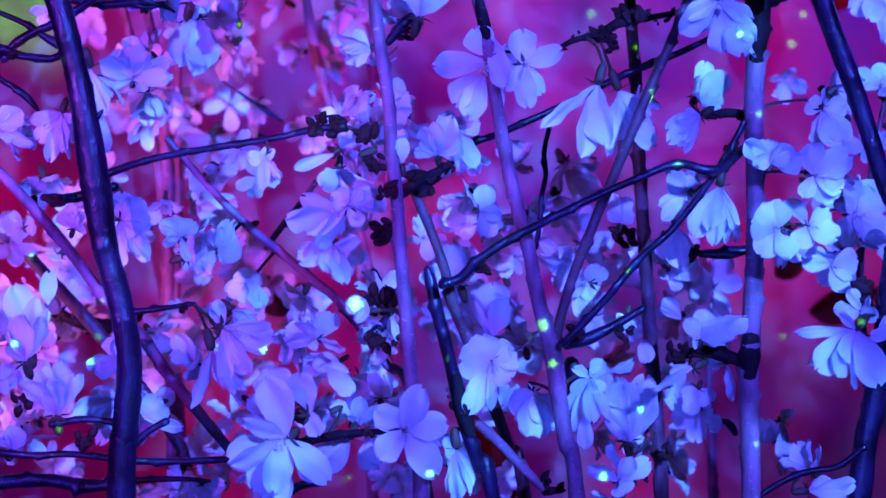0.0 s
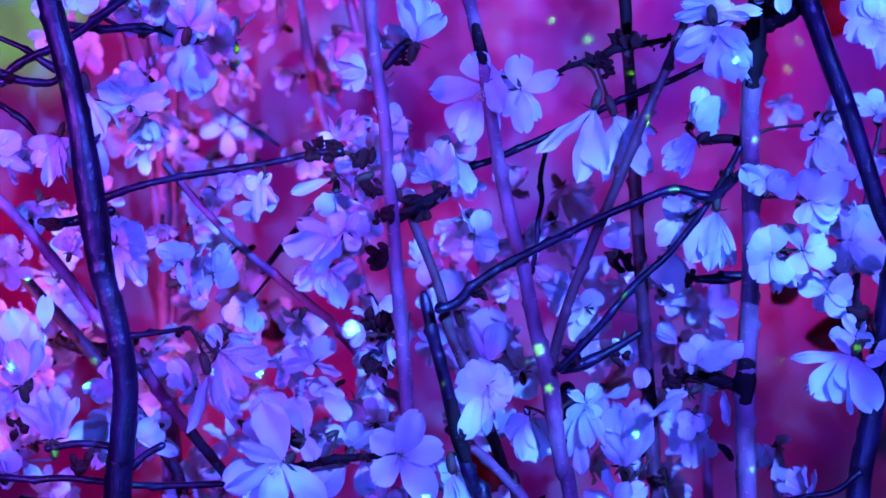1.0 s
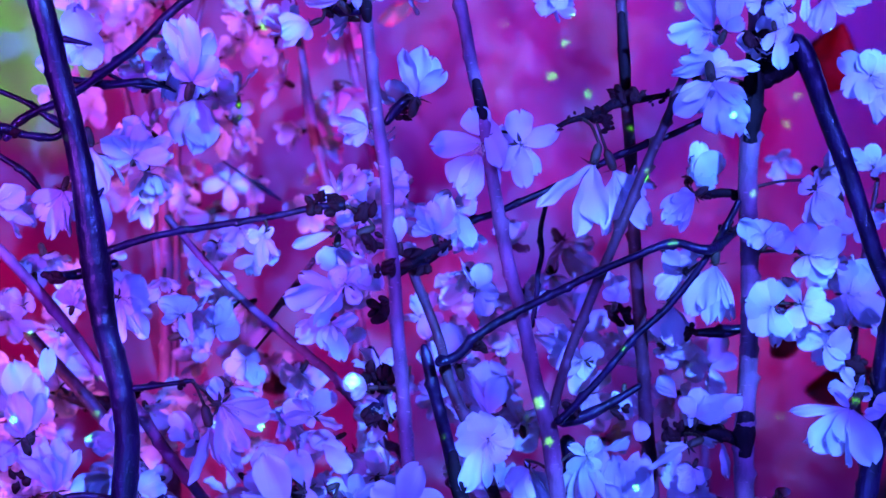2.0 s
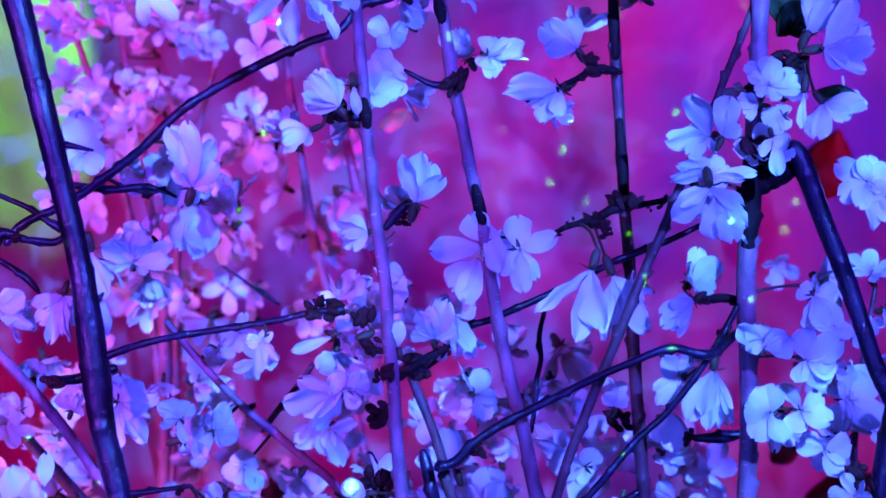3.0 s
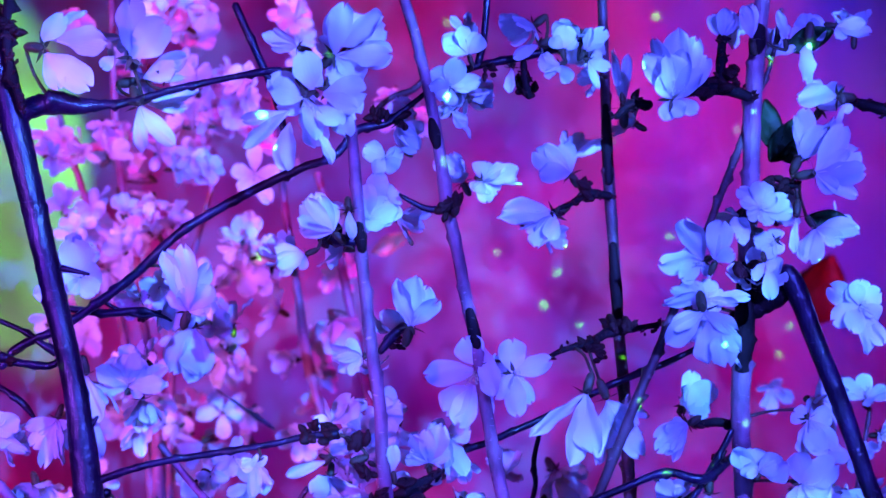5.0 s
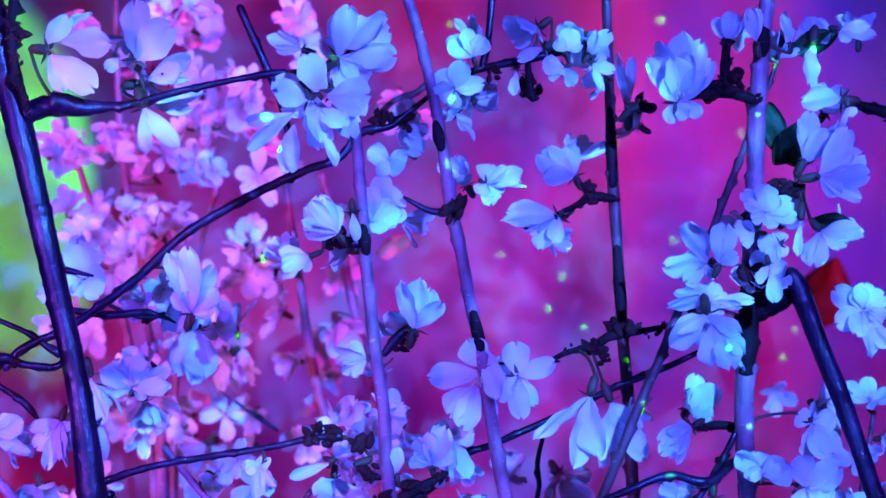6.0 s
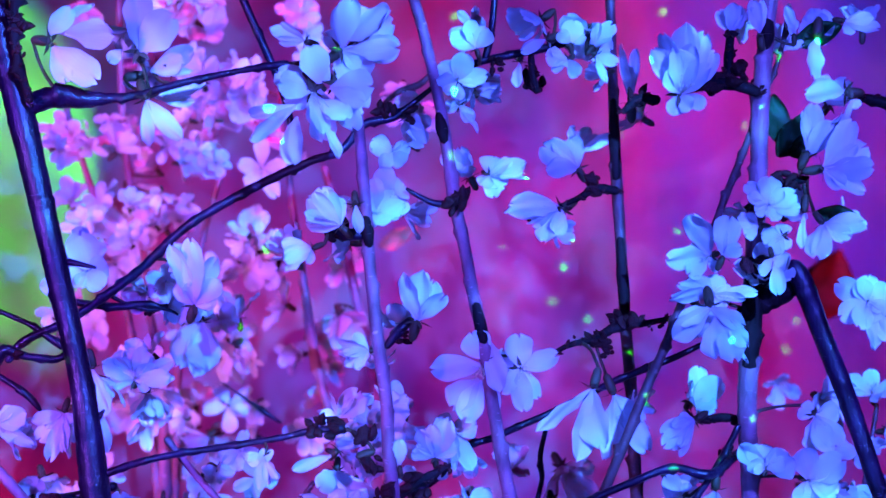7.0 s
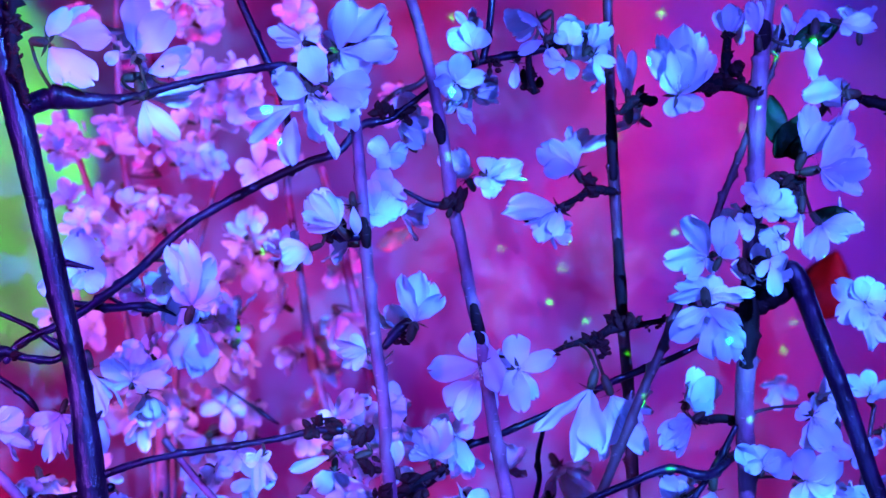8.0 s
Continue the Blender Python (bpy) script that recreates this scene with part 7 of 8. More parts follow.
blossom(f2, -0.0874, 1.2800, 1.1802, 0.0339, 135, 50, 0.68, "pink")
blossom(f1, -0.1641, 1.3000, 1.2176, 0.0382, 165, 60, 0.71, "pink")
blossom(f1, -0.1677, 1.2400, 1.2186, 0.0365, 150, 70, 0.86, "pink")
blossom(f2, -0.1088, 1.3000, 1.0174, 0.0382, 150, 60, 0.86, "pink")
blossom(f2, -0.1233, 1.3300, 1.0570, 0.0391, 330, 70, 0.55, "pink")
blossom(f5, -0.1306, 1.2500, 1.0424, 0.0331, 270, 40, 0.58, "pink")
blossom(f3, -0.0721, 1.3300, 1.0101, 0.0352, 300, 55, 0.49, "pink")
blossom(f5, -0.1459, 1.2900, 1.0133, 0.0417, 195, 30, 0.46, "pink")
blossom(f5, -0.1409, 1.2800, 0.9944, 0.0301, 15, 50, 0.77, "pink")
blossom(f3, -0.0716, 1.2400, 1.1414, 0.0292, 120, 60, 0.56, "pink")
blossom(f5, -0.1443, 1.2800, 0.9493, 0.0339, 330, 20, 0.89, "pink")
blossom(f5, -0.1743, 1.2800, 0.9417, 0.0339, 165, 30, 0.85, "pink")
blossom(f5, -0.1705, 1.3400, 0.9233, 0.0236, 210, 60, 0.62, "pink")
blossom(f1, -0.2211, 1.3500, 1.0974, 0.0357, 315, 60, 0.5, "pink")
blossom(f4, -0.2674, 1.3200, 1.1381, 0.0311, 240, 40, 0.64, "pink")
blossom(f4, -0.2492, 1.2700, 1.0840, 0.0336, 105, 40, 0.65, "pink")
blossom(f1, -0.2023, 1.3300, 1.1118, 0.0274, 135, 60, 0.6, "pink")
blossom(f4, -0.2547, 1.3100, 1.2190, 0.0347, 270, 45, 0.46, "pink")
blossom(f4, -0.2257, 1.3100, 1.0442, 0.0347, 300, 30, 0.48, "pink")
blossom(f5, -0.1294, 1.2800, 0.9794, 0.0226, 210, 45, 0.76, "pink")
blossom(f5, -0.1574, 1.2400, 0.8875, 0.0292, 330, 40, 0.78, "pink")
blossom(c3, 0.0701, 1.1600, 0.9178, 0.0375, 300, 55, 0.58, "pink")
blossom(c3, 0.0399, 1.1700, 0.9172, 0.0275, 75, 45, 0.53, "pink")
blossom(c3, 0.0633, 1.1300, 0.9001, 0.0299, 285, 40, 0.59, "pink")
blossom(f1, -0.1674, 1.3100, 0.8269, 0.0347, 150, 30, 0.76, "pink")
blossom(f2, -0.1435, 1.3400, 0.8307, 0.0434, 45, 25, 0.72, "pink")
blossom(f2, -0.1229, 1.3300, 0.8240, 0.0352, 315, 35, 0.65, "pink")
blossom(f2, -0.1036, 1.3300, 0.8042, 0.0352, 270, 55, 0.57, "pink")
blossom(f1, -0.1932, 1.2700, 0.7792, 0.0336, 15, 60, 0.88, "pink")
blossom(f2, -0.1304, 1.2800, 0.7734, 0.0339, 270, 30, 0.84, "pink")
blossom(f4, -0.2395, 1.2800, 0.8082, 0.0264, 300, 25, 0.81, "pink")
blossom(c3, 0.0264, 1.1800, 0.8645, 0.0312, 60, 50, 0.58, "pink")
blossom(c3, 0.0356, 1.1400, 0.8286, 0.0268, 120, 55, 0.61, "pink")
blossom(c3, 0.1423, 1.1900, 0.8206, 0.0350, 195, 65, 0.63, "pink")
blossom(f6, 0.1680, 1.3400, 0.8297, 0.0355, 60, 35, 0.45, "pink")
blossom(f6, 0.1851, 1.3400, 0.7254, 0.0315, 285, 60, 0.65, "pink")
blossom(f3, -0.0591, 1.2900, 0.7520, 0.0304, 330, 35, 0.46, "pink")
blossom(f2, -0.0902, 1.3000, 0.7697, 0.0306, 315, 60, 0.88, "pink")
blossom(f4, -0.2711, 1.3500, 0.8539, 0.0318, 105, 25, 0.84, "pink")
blossom(f4, -0.2754, 1.3400, 0.7672, 0.0276, 45, 35, 0.47, "pink")
blossom(f6, 0.2536, 1.3400, 0.8887, 0.0473, 330, 60, 0.87, "pink")
blossom(f6, 0.1455, 1.2700, 0.7092, 0.0299, 45, 30, 0.68, "pink")
blossom(f6, 0.1056, 1.2500, 0.7818, 0.0331, 0, 60, 0.69, "pink")
blossom(f6, 0.2205, 1.2700, 0.9649, 0.0261, 285, 25, 0.6, "pink")
blossom(f1, -0.2691, 1.4100, 1.0160, 0.0338, 130, 70, 0.63, "pink")
blossom(f4, -0.1927, 1.2800, 0.9758, 0.0325, 40, 20, 0.83, "pink")
blossom(f5, -0.1595, 1.2400, 1.0266, 0.0223, 50, 15, 0.84, "pink")
blossom(f1, -0.1870, 1.2800, 1.1223, 0.0258, 20, 45, 0.87, "pink")
blossom(f1, -0.2200, 1.3400, 0.9419, 0.0413, 310, 10, 0.64, "pink")
blossom(f1, -0.2028, 1.4100, 1.1431, 0.0270, 100, 60, 0.56)
blossom(f5, -0.1823, 1.4000, 0.9458, 0.0322, 100, 65, 0.7)
blossom(f1, -0.1975, 1.3100, 1.0223, 0.0274, 350, 15, 0.61)
blossom(f2, -0.1299, 1.3300, 0.9484, 0.0262, 230, 55, 0.81)
blossom(f4, -0.2459, 1.4100, 1.0691, 0.0392, 0, 40, 0.76, "pink")
blossom(f1, -0.2490, 1.2900, 0.9508, 0.0362, 40, 75, 0.42)
blossom(f5, -0.1745, 1.2500, 1.0703, 0.0230, 0, 40, 0.63, "pink")
blossom(f5, -0.1536, 1.3500, 0.9788, 0.0341, 340, 55, 0.39)
blossom(f2, -0.1349, 1.3900, 1.1441, 0.0342, 350, 25, 0.39, "pink")
blossom(f1, -0.2355, 1.3900, 1.1411, 0.0265, 40, 60, 0.39)
blossom(f1, -0.2103, 1.4000, 0.9294, 0.0378, 300, 50, 0.66, "pink")
blossom(f5, -0.1577, 1.3300, 1.0357, 0.0352, 160, 25, 0.64)
blossom(f2, -0.1605, 1.2500, 1.1613, 0.0327, 120, 30, 0.4)
blossom(f2, -0.1349, 1.3700, 0.9245, 0.0334, 150, 55, 0.76, "pink")
blossom(f5, -0.1816, 1.3100, 1.0089, 0.0326, 60, 30, 0.46, "pink")
blossom(f2, -0.1436, 1.3400, 1.1604, 0.0383, 290, 70, 0.36, "pink")
blossom(f4, -0.2110, 1.3300, 0.9695, 0.0351, 90, 10, 0.65)
blossom(f4, -0.2086, 1.3500, 0.9796, 0.0286, 220, 30, 0.53, "pink")
blossom(f5, -0.1769, 1.3500, 0.9311, 0.0303, 220, 10, 0.45)
blossom(f5, -0.1768, 1.3600, 1.0000, 0.0408, 340, 30, 0.6)
blossom(f1, -0.2553, 1.2700, 1.0054, 0.0283, 340, 60, 0.73)
blossom(f1, -0.2086, 1.3600, 1.1899, 0.0385, 170, 60, 0.38, "pink")
blossom(f2, -0.1226, 1.2700, 1.1070, 0.0382, 230, 10, 0.9)
blossom(f5, -0.1775, 1.2800, 0.9944, 0.0253, 340, 50, 0.88)
blossom(f5, -0.1509, 1.2700, 0.9994, 0.0285, 50, 25, 0.59)
blossom(f4, -0.1947, 1.3700, 0.9155, 0.0415, 10, 60, 0.79, "pink")
blossom(f5, -0.1338, 1.3200, 1.0686, 0.0323, 70, 20, 0.49)
blossom(f5, -0.1588, 1.3300, 0.9957, 0.0279, 270, 75, 0.58)
blossom(f1, -0.2549, 1.3900, 1.0010, 0.0334, 30, 10, 0.57)
blossom(f1, -0.2165, 1.2600, 1.1168, 0.0297, 40, 75, 0.5)
blossom(f5, -0.1602, 1.3000, 0.9277, 0.0332, 210, 75, 0.4, "pink")
blossom(f5, -0.1652, 1.3900, 0.9221, 0.0415, 330, 35, 0.36)
blossom(f1, -0.2605, 1.2800, 1.0125, 0.0247, 320, 10, 0.95)
blossom(f5, -0.1507, 1.2400, 1.0306, 0.0303, 140, 45, 0.82)
blossom(f5, -0.1374, 1.2400, 0.9890, 0.0342, 220, 45, 0.44)
blossom(f2, -0.0900, 1.3700, 1.1901, 0.0356, 70, 70, 0.42, "pink")
blossom(f2, -0.0907, 1.3900, 0.9518, 0.0263, 130, 40, 0.7, "pink")
blossom(f2, -0.0901, 1.2500, 0.9335, 0.0334, 260, 10, 0.7)
blossom(f2, -0.0690, 1.2900, 0.9256, 0.0241, 160, 70, 0.63, "pink")
blossom(f2, -0.1060, 1.3500, 1.1201, 0.0285, 180, 10, 0.42)
blossom(f2, -0.1035, 1.3600, 0.9822, 0.0267, 190, 40, 0.42)
blossom(f2, -0.0934, 1.3900, 0.9943, 0.0423, 0, 60, 0.81)
blossom(f2, -0.1024, 1.2700, 1.1180, 0.0256, 110, 65, 0.57)
blossom(f2, -0.0900, 1.4000, 0.9722, 0.0381, 10, 60, 0.7, "pink")
blossom(f3, -0.0750, 1.4200, 1.0433, 0.0399, 10, 25, 0.84)
blossom(tw3, -0.2365, 1.0900, 0.7785, 0.0345, 100, 45, 0.42)
blossom(tw3, -0.2298, 1.1200, 0.8446, 0.0260, 180, 60, 0.62)
blossom(tf, -0.0847, 1.1200, 0.8322, 0.0351, 70, 30, 0.56)
blossom(c3, 0.0933, 1.0800, 0.7307, 0.0263, 200, 65, 0.51)
blossom(tf, -0.0325, 1.0400, 0.7989, 0.0311, 130, 60, 0.45)
blossom(c3, 0.0785, 1.1200, 0.8744, 0.0390, 20, 20, 0.82)
blossom(k1, -0.0426, 1.0600, 0.9025, 0.0223, 200, 55, 0.76)
blossom(te, -0.2087, 1.1300, 0.8441, 0.0352, 120, 15, 0.45)
blossom(tf, -0.0812, 1.0700, 0.8514, 0.0335, 240, 70, 0.83)
blossom(c3, 0.1365, 1.1300, 0.8956, 0.0282, 140, 30, 0.84)
blossom(tw3, -0.1881, 1.1500, 0.7185, 0.0341, 290, 45, 0.78)
blossom(tw3, -0.1715, 1.0400, 0.7874, 0.0281, 30, 40, 0.9)
blossom(k1, 0.0418, 1.0500, 0.8258, 0.0357, 100, 75, 0.68)
blossom(c3, 0.0826, 1.1100, 0.7716, 0.0234, 190, 50, 0.43)
blossom(k1, 0.0081, 1.0800, 0.8968, 0.0373, 280, 15, 0.69)
blossom(k1, -0.0020, 1.1100, 0.8322, 0.0300, 160, 20, 0.69)
blossom(c3, 0.1533, 1.1100, 0.8495, 0.0380, 90, 20, 0.9)
blossom(tf, -0.0213, 1.0400, 0.7782, 0.0274, 70, 35, 0.67)
blossom(te, -0.2314, 1.1400, 0.8656, 0.0275, 210, 45, 0.52)
blossom(k1, 0.0204, 1.1300, 0.8150, 0.0361, 200, 35, 0.72)
blossom(tf, -0.0345, 1.1600, 0.7557, 0.0347, 160, 25, 0.75)
blossom(tf, -0.0352, 1.0900, 0.7423, 0.0240, 110, 30, 0.85)
blossom(k1, -0.0060, 1.1400, 0.8519, 0.0319, 50, 75, 0.71)
blossom(c3, 0.1214, 1.0500, 0.7617, 0.0303, 40, 25, 0.95)
blossom(tw3, -0.2501, 1.0800, 0.7703, 0.0303, 150, 60, 0.61)
blossom(k1, 0.0313, 1.1200, 0.7786, 0.0274, 110, 40, 0.47)
blossom(c3, 0.1562, 1.1400, 0.8234, 0.0384, 160, 65, 0.73)
blossom(tf, -0.0496, 1.0800, 0.8029, 0.0364, 30, 60, 0.57)
blossom(tf, -0.1075, 1.0400, 0.8381, 0.0223, 100, 25, 0.87)
blossom(k1, 0.0189, 1.1200, 0.7347, 0.0259, 110, 35, 0.71)
blossom(k1, 0.0268, 1.1100, 0.8899, 0.0385, 300, 75, 0.87)
blossom(te, -0.1778, 1.0500, 0.8422, 0.0343, 290, 70, 0.38)
blossom(te, -0.1896, 1.1600, 0.7887, 0.0349, 280, 20, 0.59)
blossom(te, -0.1074, 1.0400, 0.7955, 0.0245, 320, 75, 0.46)
blossom(tf, -0.1168, 1.1200, 0.8837, 0.0293, 210, 50, 0.59)
blossom(te, -0.1503, 1.1500, 0.7466, 0.0392, 30, 70, 0.81)
blossom(k1, -0.0144, 1.0900, 0.8808, 0.0307, 50, 35, 0.86)
blossom(tf, -0.0824, 1.0800, 0.8275, 0.0298, 180, 55, 0.83)
blossom(k1, 0.0138, 1.0700, 0.8993, 0.0345, 160, 25, 0.63)
blossom(c3, 0.0812, 1.1500, 0.8204, 0.0369, 270, 40, 0.89)
blossom(c3, 0.1151, 1.1200, 0.7534, 0.0282, 180, 70, 0.84)
blossom(tw3, -0.2454, 1.0900, 0.7936, 0.0382, 40, 60, 0.42)
blossom(k1, 0.0181, 1.1000, 0.8481, 0.0363, 270, 35, 0.58)
blossom(tw3, -0.2236, 1.0800, 0.7556, 0.0250, 40, 25, 0.57)
blossom(tf, -0.0256, 1.0500, 0.7445, 0.0278, 60, 50, 0.8)
blossom(c3, 0.0783, 1.0600, 0.8394, 0.0369, 310, 25, 0.6)
blossom(tf, -0.1378, 1.0800, 0.8717, 0.0249, 120, 10, 0.55)
blossom(k1, 0.0373, 1.1400, 0.8655, 0.0253, 250, 30, 0.85)
blossom(c3, 0.1341, 1.1400, 0.7353, 0.0363, 20, 65, 0.8)
blossom(c3, 0.1336, 1.1300, 0.7530, 0.0303, 30, 35, 0.94)
blossom(tf, -0.1426, 1.1100, 0.9023, 0.0375, 20, 45, 0.68)
blossom(te, -0.1302, 1.1400, 0.7692, 0.0354, 50, 55, 0.86)
blossom(k1, 0.0333, 1.1500, 0.8521, 0.0290, 110, 65, 0.38)
blossom(c3, 0.1214, 1.1100, 0.8001, 0.0364, 320, 75, 0.45)
blossom(tf, -0.1523, 1.0400, 0.9076, 0.0227, 270, 65, 0.73)
blossom(tf, -0.0368, 1.1100, 0.8356, 0.0306, 160, 15, 0.64)
blossom(c3, 0.1001, 1.0900, 0.8629, 0.0331, 130, 10, 0.44)
blossom(k1, 0.0154, 1.0900, 0.7911, 0.0376, 100, 10, 0.67)
blossom(tw3, -0.1515, 1.1100, 0.7356, 0.0252, 160, 75, 0.37)
blossom(k1, 0.0205, 1.1400, 0.8607, 0.0389, 120, 25, 0.92)
blossom(te, -0.1324, 1.1500, 0.7362, 0.0259, 220, 30, 0.6)
blossom(te, -0.1278, 1.0700, 0.8410, 0.0253, 110, 75, 0.86)
blossom(tf, -0.0264, 1.1100, 0.7429, 0.0272, 330, 30, 0.73)
blossom(tf, -0.0871, 1.1100, 0.7864, 0.0280, 90, 50, 0.36)
blossom(tf, -0.0151, 1.0500, 0.7706, 0.0240, 270, 45, 0.86)
blossom(c3, 0.1575, 1.1600, 0.8167, 0.0356, 140, 20, 0.67)
blossom(tf, -0.0271, 1.0600, 0.8500, 0.0237, 350, 50, 0.61)
blossom(c3, 0.1394, 1.1200, 0.8515, 0.0234, 150, 30, 0.63)
blossom(tw3, -0.2331, 1.1200, 0.8434, 0.0350, 220, 45, 0.46)
blossom(tf, -0.0767, 1.1400, 0.7711, 0.0316, 320, 20, 0.94)
blossom(k1, 0.0489, 1.1500, 0.8083, 0.0340, 240, 20, 0.4)
blossom(c3, 0.0877, 1.1600, 0.7525, 0.0385, 350, 75, 0.63)
blossom(tw3, -0.2172, 1.0700, 0.8426, 0.0310, 140, 50, 0.38)
blossom(te, -0.1232, 1.0300, 0.8210, 0.0261, 10, 20, 0.74)
blossom(tf, -0.1218, 1.0400, 0.8922, 0.0331, 100, 60, 0.78)
blossom(tw3, -0.1635, 1.0500, 0.7897, 0.0359, 40, 55, 0.76)
blossom(te, -0.1639, 1.0500, 0.8340, 0.0304, 310, 40, 0.72)
blossom(k1, 0.0319, 1.1100, 0.7381, 0.0261, 0, 10, 0.69)
blossom(te, -0.1110, 1.0800, 0.7677, 0.0272, 320, 15, 0.53)
blossom(k1, 0.0447, 1.0700, 0.8968, 0.0313, 350, 50, 0.62)
blossom(k1, 0.0134, 1.1100, 0.8256, 0.0388, 80, 30, 0.89)
blossom(tf, -0.0640, 1.1100, 0.8914, 0.0334, 340, 35, 0.58)
blossom(c3, 0.1252, 1.0900, 0.7980, 0.0230, 140, 45, 0.51)
blossom(tw3, -0.2174, 1.0900, 0.7458, 0.0226, 90, 35, 0.68)
blossom(c3, 0.1060, 1.0800, 0.7778, 0.0327, 190, 35, 0.42)
blossom(f1, -0.1635, 1.2700, 1.1483, 0.0229, 110, 20, 0.71)
blossom(f5, -0.1504, 1.2400, 1.1356, 0.0250, 180, 70, 0.67, "pink")
blossom(f5, -0.1485, 1.2900, 1.1434, 0.0240, 140, 55, 0.73, "pink")
blossom(f5, -0.1672, 1.2400, 1.1353, 0.0269, 170, 70, 0.75)
blossom(f5, -0.1639, 1.2600, 1.1172, 0.0229, 140, 15, 0.93)
blossom(f5, -0.1549, 1.2700, 1.1069, 0.0234, 60, 15, 0.6)
blossom(f5, -0.1518, 1.2600, 1.1098, 0.0245, 20, 45, 0.84)
blossom(f5, -0.1731, 1.2600, 1.1097, 0.0227, 10, 75, 0.92)
blossom(f5, -0.1795, 1.2900, 1.1126, 0.0265, 10, 70, 0.75)
blossom(f5, -0.1621, 1.2900, 1.1257, 0.0230, 100, 35, 0.71)
blossom(f2, -0.1364, 1.2600, 1.1734, 0.0263, 200, 60, 0.68)
blossom(f2, -0.1341, 1.2700, 1.1697, 0.0219, 260, 45, 0.67)
blossom(f2, -0.1249, 1.2400, 1.1541, 0.0215, 320, 45, 0.71, "pink")
blossom(f2, -0.1488, 1.2700, 1.1542, 0.0277, 100, 20, 0.89)
blossom(f2, -0.1268, 1.2400, 1.1670, 0.0285, 150, 45, 0.66, "pink")
blossom(f2, -0.1327, 1.2500, 1.1612, 0.0216, 40, 40, 0.6, "pink")
blossom(f2, -0.1325, 1.2600, 1.1528, 0.0301, 280, 15, 0.54)
blossom(f2, -0.1643, 1.2600, 1.1715, 0.0261, 190, 30, 0.8, "pink")
blossom(f2, -0.1688, 1.2500, 1.1766, 0.0234, 40, 10, 0.76)
blossom(f1, -0.1815, 1.2600, 1.2108, 0.0294, 90, 25, 0.77)
blossom(f1, -0.1806, 1.2600, 1.2048, 0.0242, 250, 30, 0.73, "pink")
blossom(f1, -0.1665, 1.2600, 1.2034, 0.0284, 150, 60, 0.63)
blossom(f1, -0.1634, 1.2900, 1.2011, 0.0294, 10, 20, 0.54, "pink")
blossom(f1, -0.1492, 1.2400, 1.2113, 0.0284, 220, 35, 0.85, "pink")
blossom(f1, -0.1749, 1.2800, 1.2172, 0.0243, 220, 15, 0.58, "pink")
blossom(f1, -0.1779, 1.2500, 1.2162, 0.0262, 180, 40, 0.58)
blossom(f1, -0.1661, 1.3000, 1.2273, 0.0292, 280, 10, 0.56)
blossom(f1, -0.1630, 1.2300, 1.2127, 0.0216, 30, 45, 0.92)
blossom(f2, -0.1025, 1.3000, 1.2197, 0.0298, 120, 35, 0.74)
blossom(f2, -0.0948, 1.2800, 1.2003, 0.0235, 330, 45, 0.84)
blossom(f2, -0.0986, 1.3000, 1.2139, 0.0305, 70, 20, 0.8)
blossom(f2, -0.0940, 1.2400, 1.2046, 0.0263, 70, 10, 0.87, "pink")
blossom(f4, -0.2511, 1.2400, 1.1150, 0.0276, 350, 75, 0.92)
blossom(f4, -0.2594, 1.3000, 1.1232, 0.0310, 50, 20, 0.56, "pink")
blossom(f4, -0.2537, 1.2900, 1.1312, 0.0249, 60, 20, 0.79, "pink")
blossom(f4, -0.2403, 1.2800, 1.1226, 0.0275, 270, 45, 0.89)
blossom(f4, -0.2387, 1.2800, 1.1252, 0.0220, 170, 55, 0.51, "pink")
blossom(f1, -0.2268, 1.3000, 1.1323, 0.0232, 100, 20, 0.65, "pink")
blossom(f1, -0.2163, 1.2800, 1.1248, 0.0258, 110, 35, 0.8)
blossom(f1, -0.1835, 1.2300, 1.0872, 0.0251, 270, 55, 0.7)
blossom(f1, -0.1868, 1.2300, 1.0670, 0.0216, 130, 75, 0.85)
blossom(f5, -0.1705, 1.2700, 1.0835, 0.0247, 260, 30, 0.62)
blossom(f4, -0.2360, 1.2600, 1.0715, 0.0261, 200, 20, 0.7)
blossom(f4, -0.2346, 1.2600, 1.0642, 0.0221, 10, 50, 0.75)
blossom(f4, -0.2287, 1.2600, 1.0834, 0.0256, 170, 15, 0.91)
blossom(f4, -0.2288, 1.2800, 1.0904, 0.0236, 330, 75, 0.84)
blossom(f4, -0.2396, 1.2600, 1.0640, 0.0282, 180, 30, 0.86, "pink")
blossom(f4, -0.2408, 1.2800, 1.0694, 0.0270, 30, 15, 0.92)
blossom(f4, -0.2021, 1.2300, 1.0554, 0.0255, 100, 20, 0.58)
blossom(f5, -0.1286, 1.2300, 1.0563, 0.0278, 240, 65, 0.82)
blossom(f5, -0.1252, 1.2600, 1.0603, 0.0243, 50, 50, 0.94)
blossom(f5, -0.1223, 1.2400, 1.0494, 0.0226, 200, 55, 0.87, "pink")
blossom(f5, -0.1265, 1.2800, 1.0476, 0.0293, 280, 35, 0.64)
blossom(f2, -0.1168, 1.2600, 1.0428, 0.0258, 240, 30, 0.56)
blossom(f2, -0.1093, 1.2600, 1.0460, 0.0282, 70, 75, 0.58, "pink")
blossom(f1, -0.1894, 1.2900, 1.0679, 0.0307, 120, 50, 0.62)
blossom(f1, -0.2073, 1.2900, 1.0759, 0.0254, 190, 60, 0.68, "pink")
blossom(f1, -0.2039, 1.2400, 1.0799, 0.0227, 70, 45, 0.6)
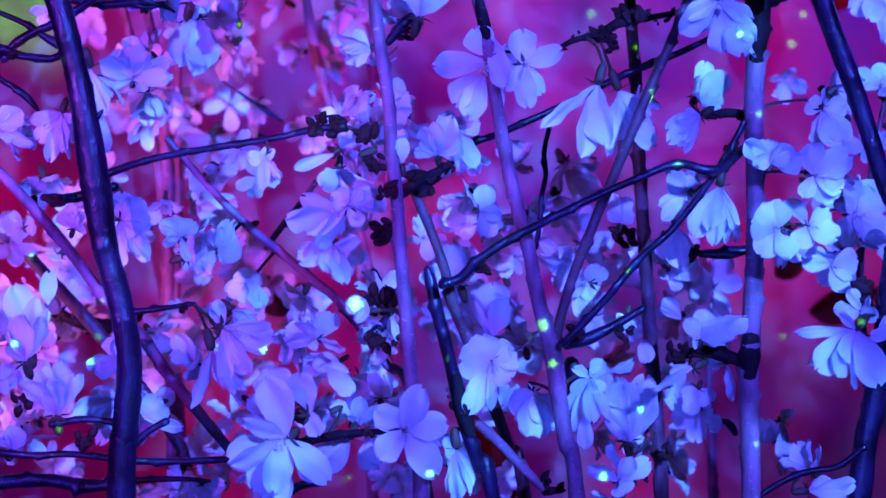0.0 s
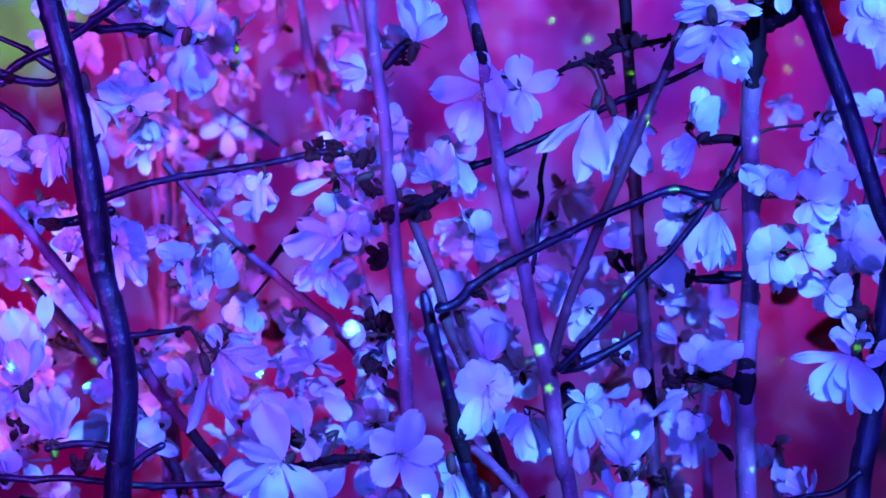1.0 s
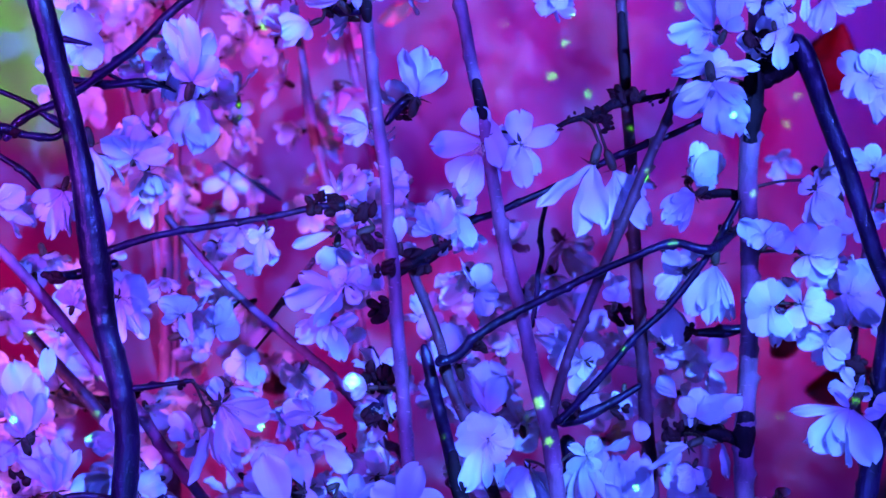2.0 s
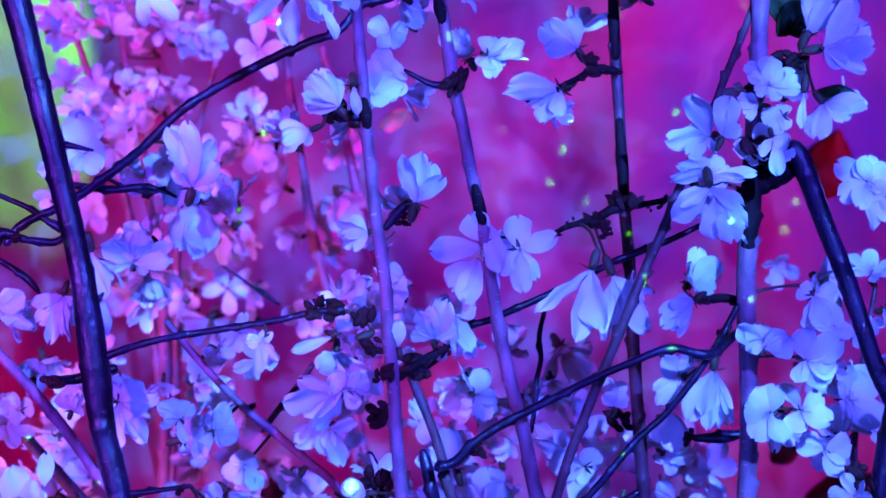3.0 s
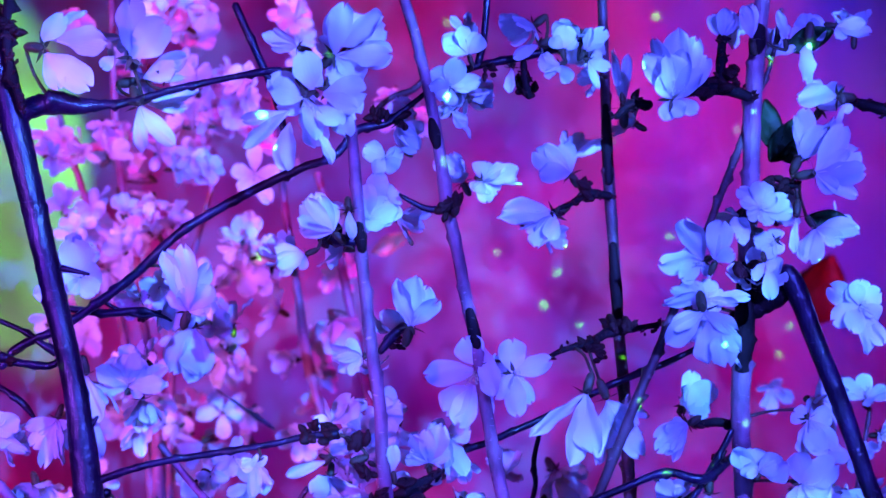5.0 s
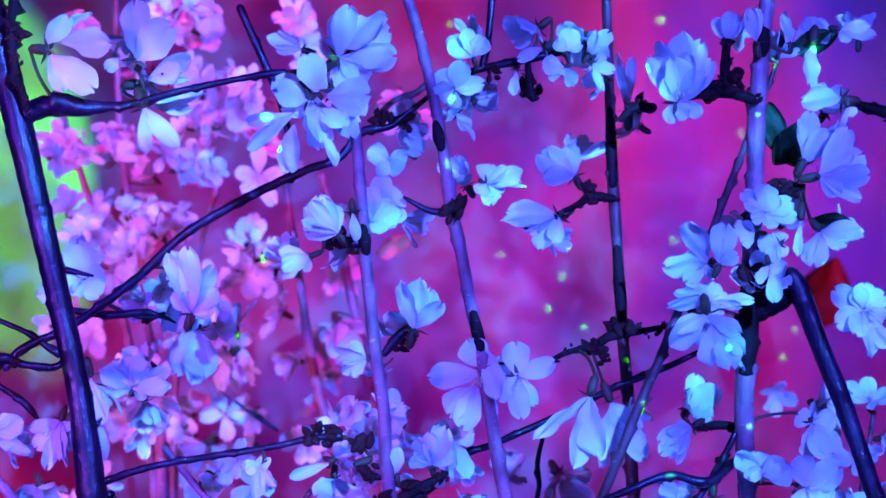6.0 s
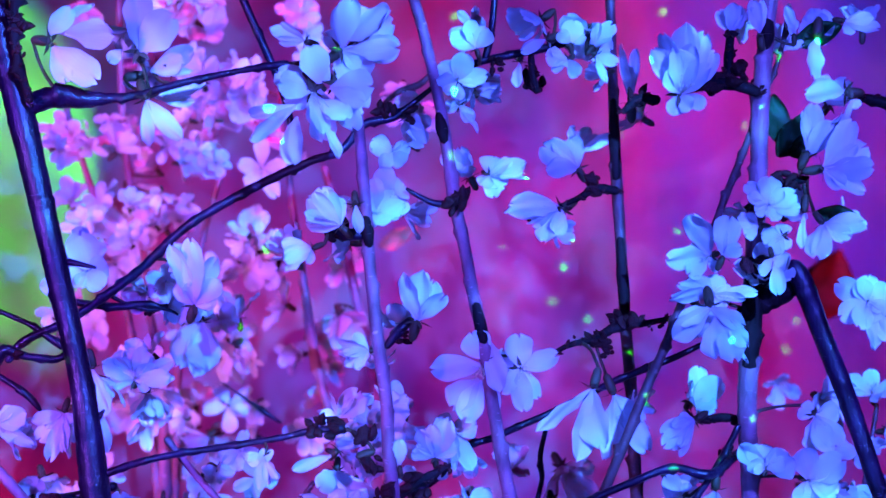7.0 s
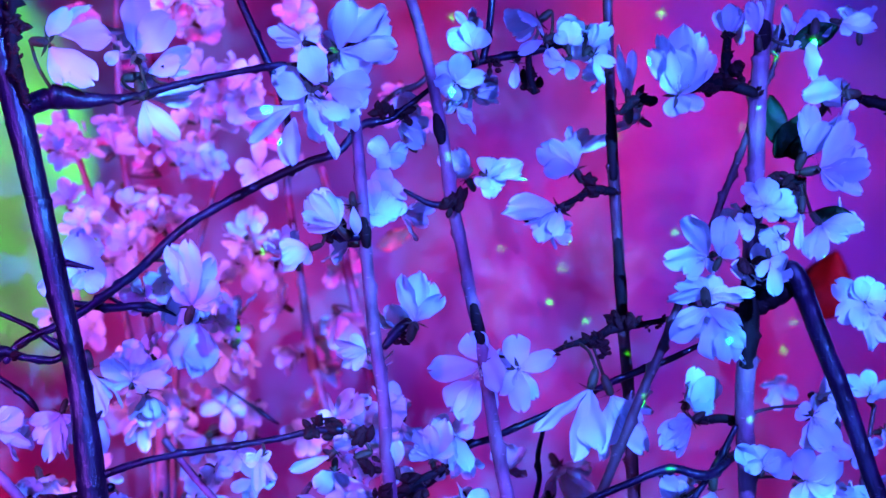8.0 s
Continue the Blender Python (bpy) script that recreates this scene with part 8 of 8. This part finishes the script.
blossom(f3, -0.0355, 1.2600, 1.1475, 0.0297, 330, 15, 0.66, "pink")
blossom(f3, -0.0187, 1.2600, 1.1438, 0.0244, 90, 70, 0.9)
blossom(f3, -0.0107, 1.2500, 1.1395, 0.0233, 280, 30, 0.66, "pink")
blossom(f2, -0.0308, 1.2800, 1.1621, 0.0296, 250, 60, 0.84)
blossom(f1, -0.2400, 1.1100, 0.8406, 0.0318, 170, 55, 0.76)
blossom(f1, -0.2501, 1.1700, 0.8197, 0.0289, 230, 35, 0.82)
blossom(f1, -0.2412, 1.1600, 0.8126, 0.0260, 170, 30, 0.53)
blossom(f1, -0.2538, 1.2000, 0.8184, 0.0286, 320, 50, 0.87)
blossom(f1, -0.2656, 1.1900, 0.7899, 0.0349, 150, 25, 0.68)
blossom(f1, -0.2425, 1.1400, 0.8097, 0.0280, 20, 25, 0.93)
blossom(f1, -0.2570, 1.1400, 0.8227, 0.0343, 180, 15, 0.84)
blossom(f1, -0.2772, 1.2000, 0.8226, 0.0353, 100, 50, 0.55)
blossom(f1, -0.2519, 1.1900, 0.7756, 0.0364, 110, 15, 0.65)
blossom(f1, -0.2333, 1.1500, 0.7853, 0.0301, 270, 55, 0.54)
blossom(f1, -0.2618, 1.1400, 0.7749, 0.0347, 280, 70, 0.75)
blossom(f1, -0.2826, 1.2100, 0.7557, 0.0349, 20, 50, 0.55)
blossom(f1, -0.2381, 1.1800, 0.8199, 0.0303, 20, 15, 0.6)
blossom(f1, -0.2301, 1.1100, 0.8397, 0.0331, 150, 75, 0.62)
blossom(tf, -0.1765, 1.1600, 0.9559, 0.0284, 30, 30, 0.83)
blossom(tf, -0.1717, 1.1100, 0.9487, 0.0260, 280, 40, 0.55)
blossom(f1, -0.1912, 1.1500, 0.9763, 0.0263, 270, 25, 0.95)
blossom(f1, -0.2030, 1.1700, 0.9765, 0.0260, 350, 70, 0.78)
blossom(f1, -0.1896, 1.1800, 0.9671, 0.0277, 160, 15, 0.54)
blossom(f1, -0.1696, 1.1200, 0.9655, 0.0339, 280, 55, 0.56)
blossom(f4, -0.1940, 1.1000, 0.9102, 0.0290, 160, 75, 0.6)
blossom(f4, -0.2071, 1.1700, 0.9137, 0.0282, 70, 10, 0.72)
blossom(te, -0.2017, 1.1900, 0.8887, 0.0292, 240, 25, 0.88)
blossom(te, -0.2099, 1.1700, 0.8878, 0.0297, 350, 55, 0.62)
blossom(te, -0.1866, 1.1600, 0.8813, 0.0307, 0, 20, 0.76)
blossom(te, -0.1879, 1.2200, 0.8777, 0.0285, 160, 55, 0.62)
blossom(f1, -0.2318, 1.1700, 0.8527, 0.0312, 100, 15, 0.75)
blossom(f1, -0.2281, 1.1800, 0.8431, 0.0280, 240, 15, 0.74)
blossom(te, -0.2280, 1.2100, 0.8940, 0.0326, 180, 55, 0.73)
blossom(te, -0.2193, 1.1300, 0.8941, 0.0306, 310, 15, 0.88)
blossom(te, -0.1578, 1.1600, 0.8743, 0.0352, 200, 65, 0.69)
blossom(te, -0.1498, 1.1400, 0.8678, 0.0256, 240, 20, 0.71)
blossom(te, -0.1405, 1.1500, 0.8173, 0.0290, 70, 75, 0.72)
blossom(te, -0.1459, 1.2000, 0.7981, 0.0281, 60, 30, 0.6)
blossom(te, -0.1312, 1.1300, 0.8306, 0.0261, 230, 70, 0.54)
blossom(te, -0.1473, 1.1900, 0.8152, 0.0337, 290, 40, 0.58)
blossom(te, -0.1763, 1.2100, 0.8186, 0.0349, 310, 25, 0.64)
blossom(te, -0.1693, 1.1200, 0.8247, 0.0264, 240, 30, 0.79)
blossom(td, -0.0625, 1.0200, 0.9523, 0.0235, 250, 65, 0.89)
blossom(td, -0.0505, 0.9900, 0.9595, 0.0256, 350, 65, 0.51)
blossom(td, -0.0394, 0.9700, 0.9490, 0.0221, 200, 65, 0.87)
blossom(c1, -0.0304, 1.0200, 0.9593, 0.0279, 20, 45, 0.93)
blossom(c1, -0.0236, 0.9900, 0.9431, 0.0284, 300, 35, 0.8)
blossom(td, -0.0573, 1.0200, 0.9344, 0.0275, 340, 75, 0.71)
blossom(c1, -0.0366, 1.0300, 0.9287, 0.0292, 170, 40, 0.62)
blossom(c1, -0.0178, 0.9900, 0.9257, 0.0235, 230, 40, 0.75)
blossom(c1, -0.0463, 0.9800, 0.9235, 0.0242, 170, 45, 0.66)
blossom(ta, -0.1353, 1.0100, 1.0312, 0.0283, 50, 30, 0.89)
blossom(ta, -0.1501, 1.0300, 1.0257, 0.0257, 310, 35, 0.75)
blossom(ta, -0.1278, 1.0100, 1.0193, 0.0222, 220, 15, 0.56)
blossom(ta, -0.1560, 1.0000, 1.0191, 0.0247, 200, 50, 0.65)
blossom(td, -0.1035, 0.9700, 0.9389, 0.0228, 310, 20, 0.78)
blossom(tf, -0.1196, 1.0100, 0.9274, 0.0231, 330, 55, 0.8)
blossom(td, -0.0997, 1.0200, 0.9208, 0.0273, 270, 35, 0.91)
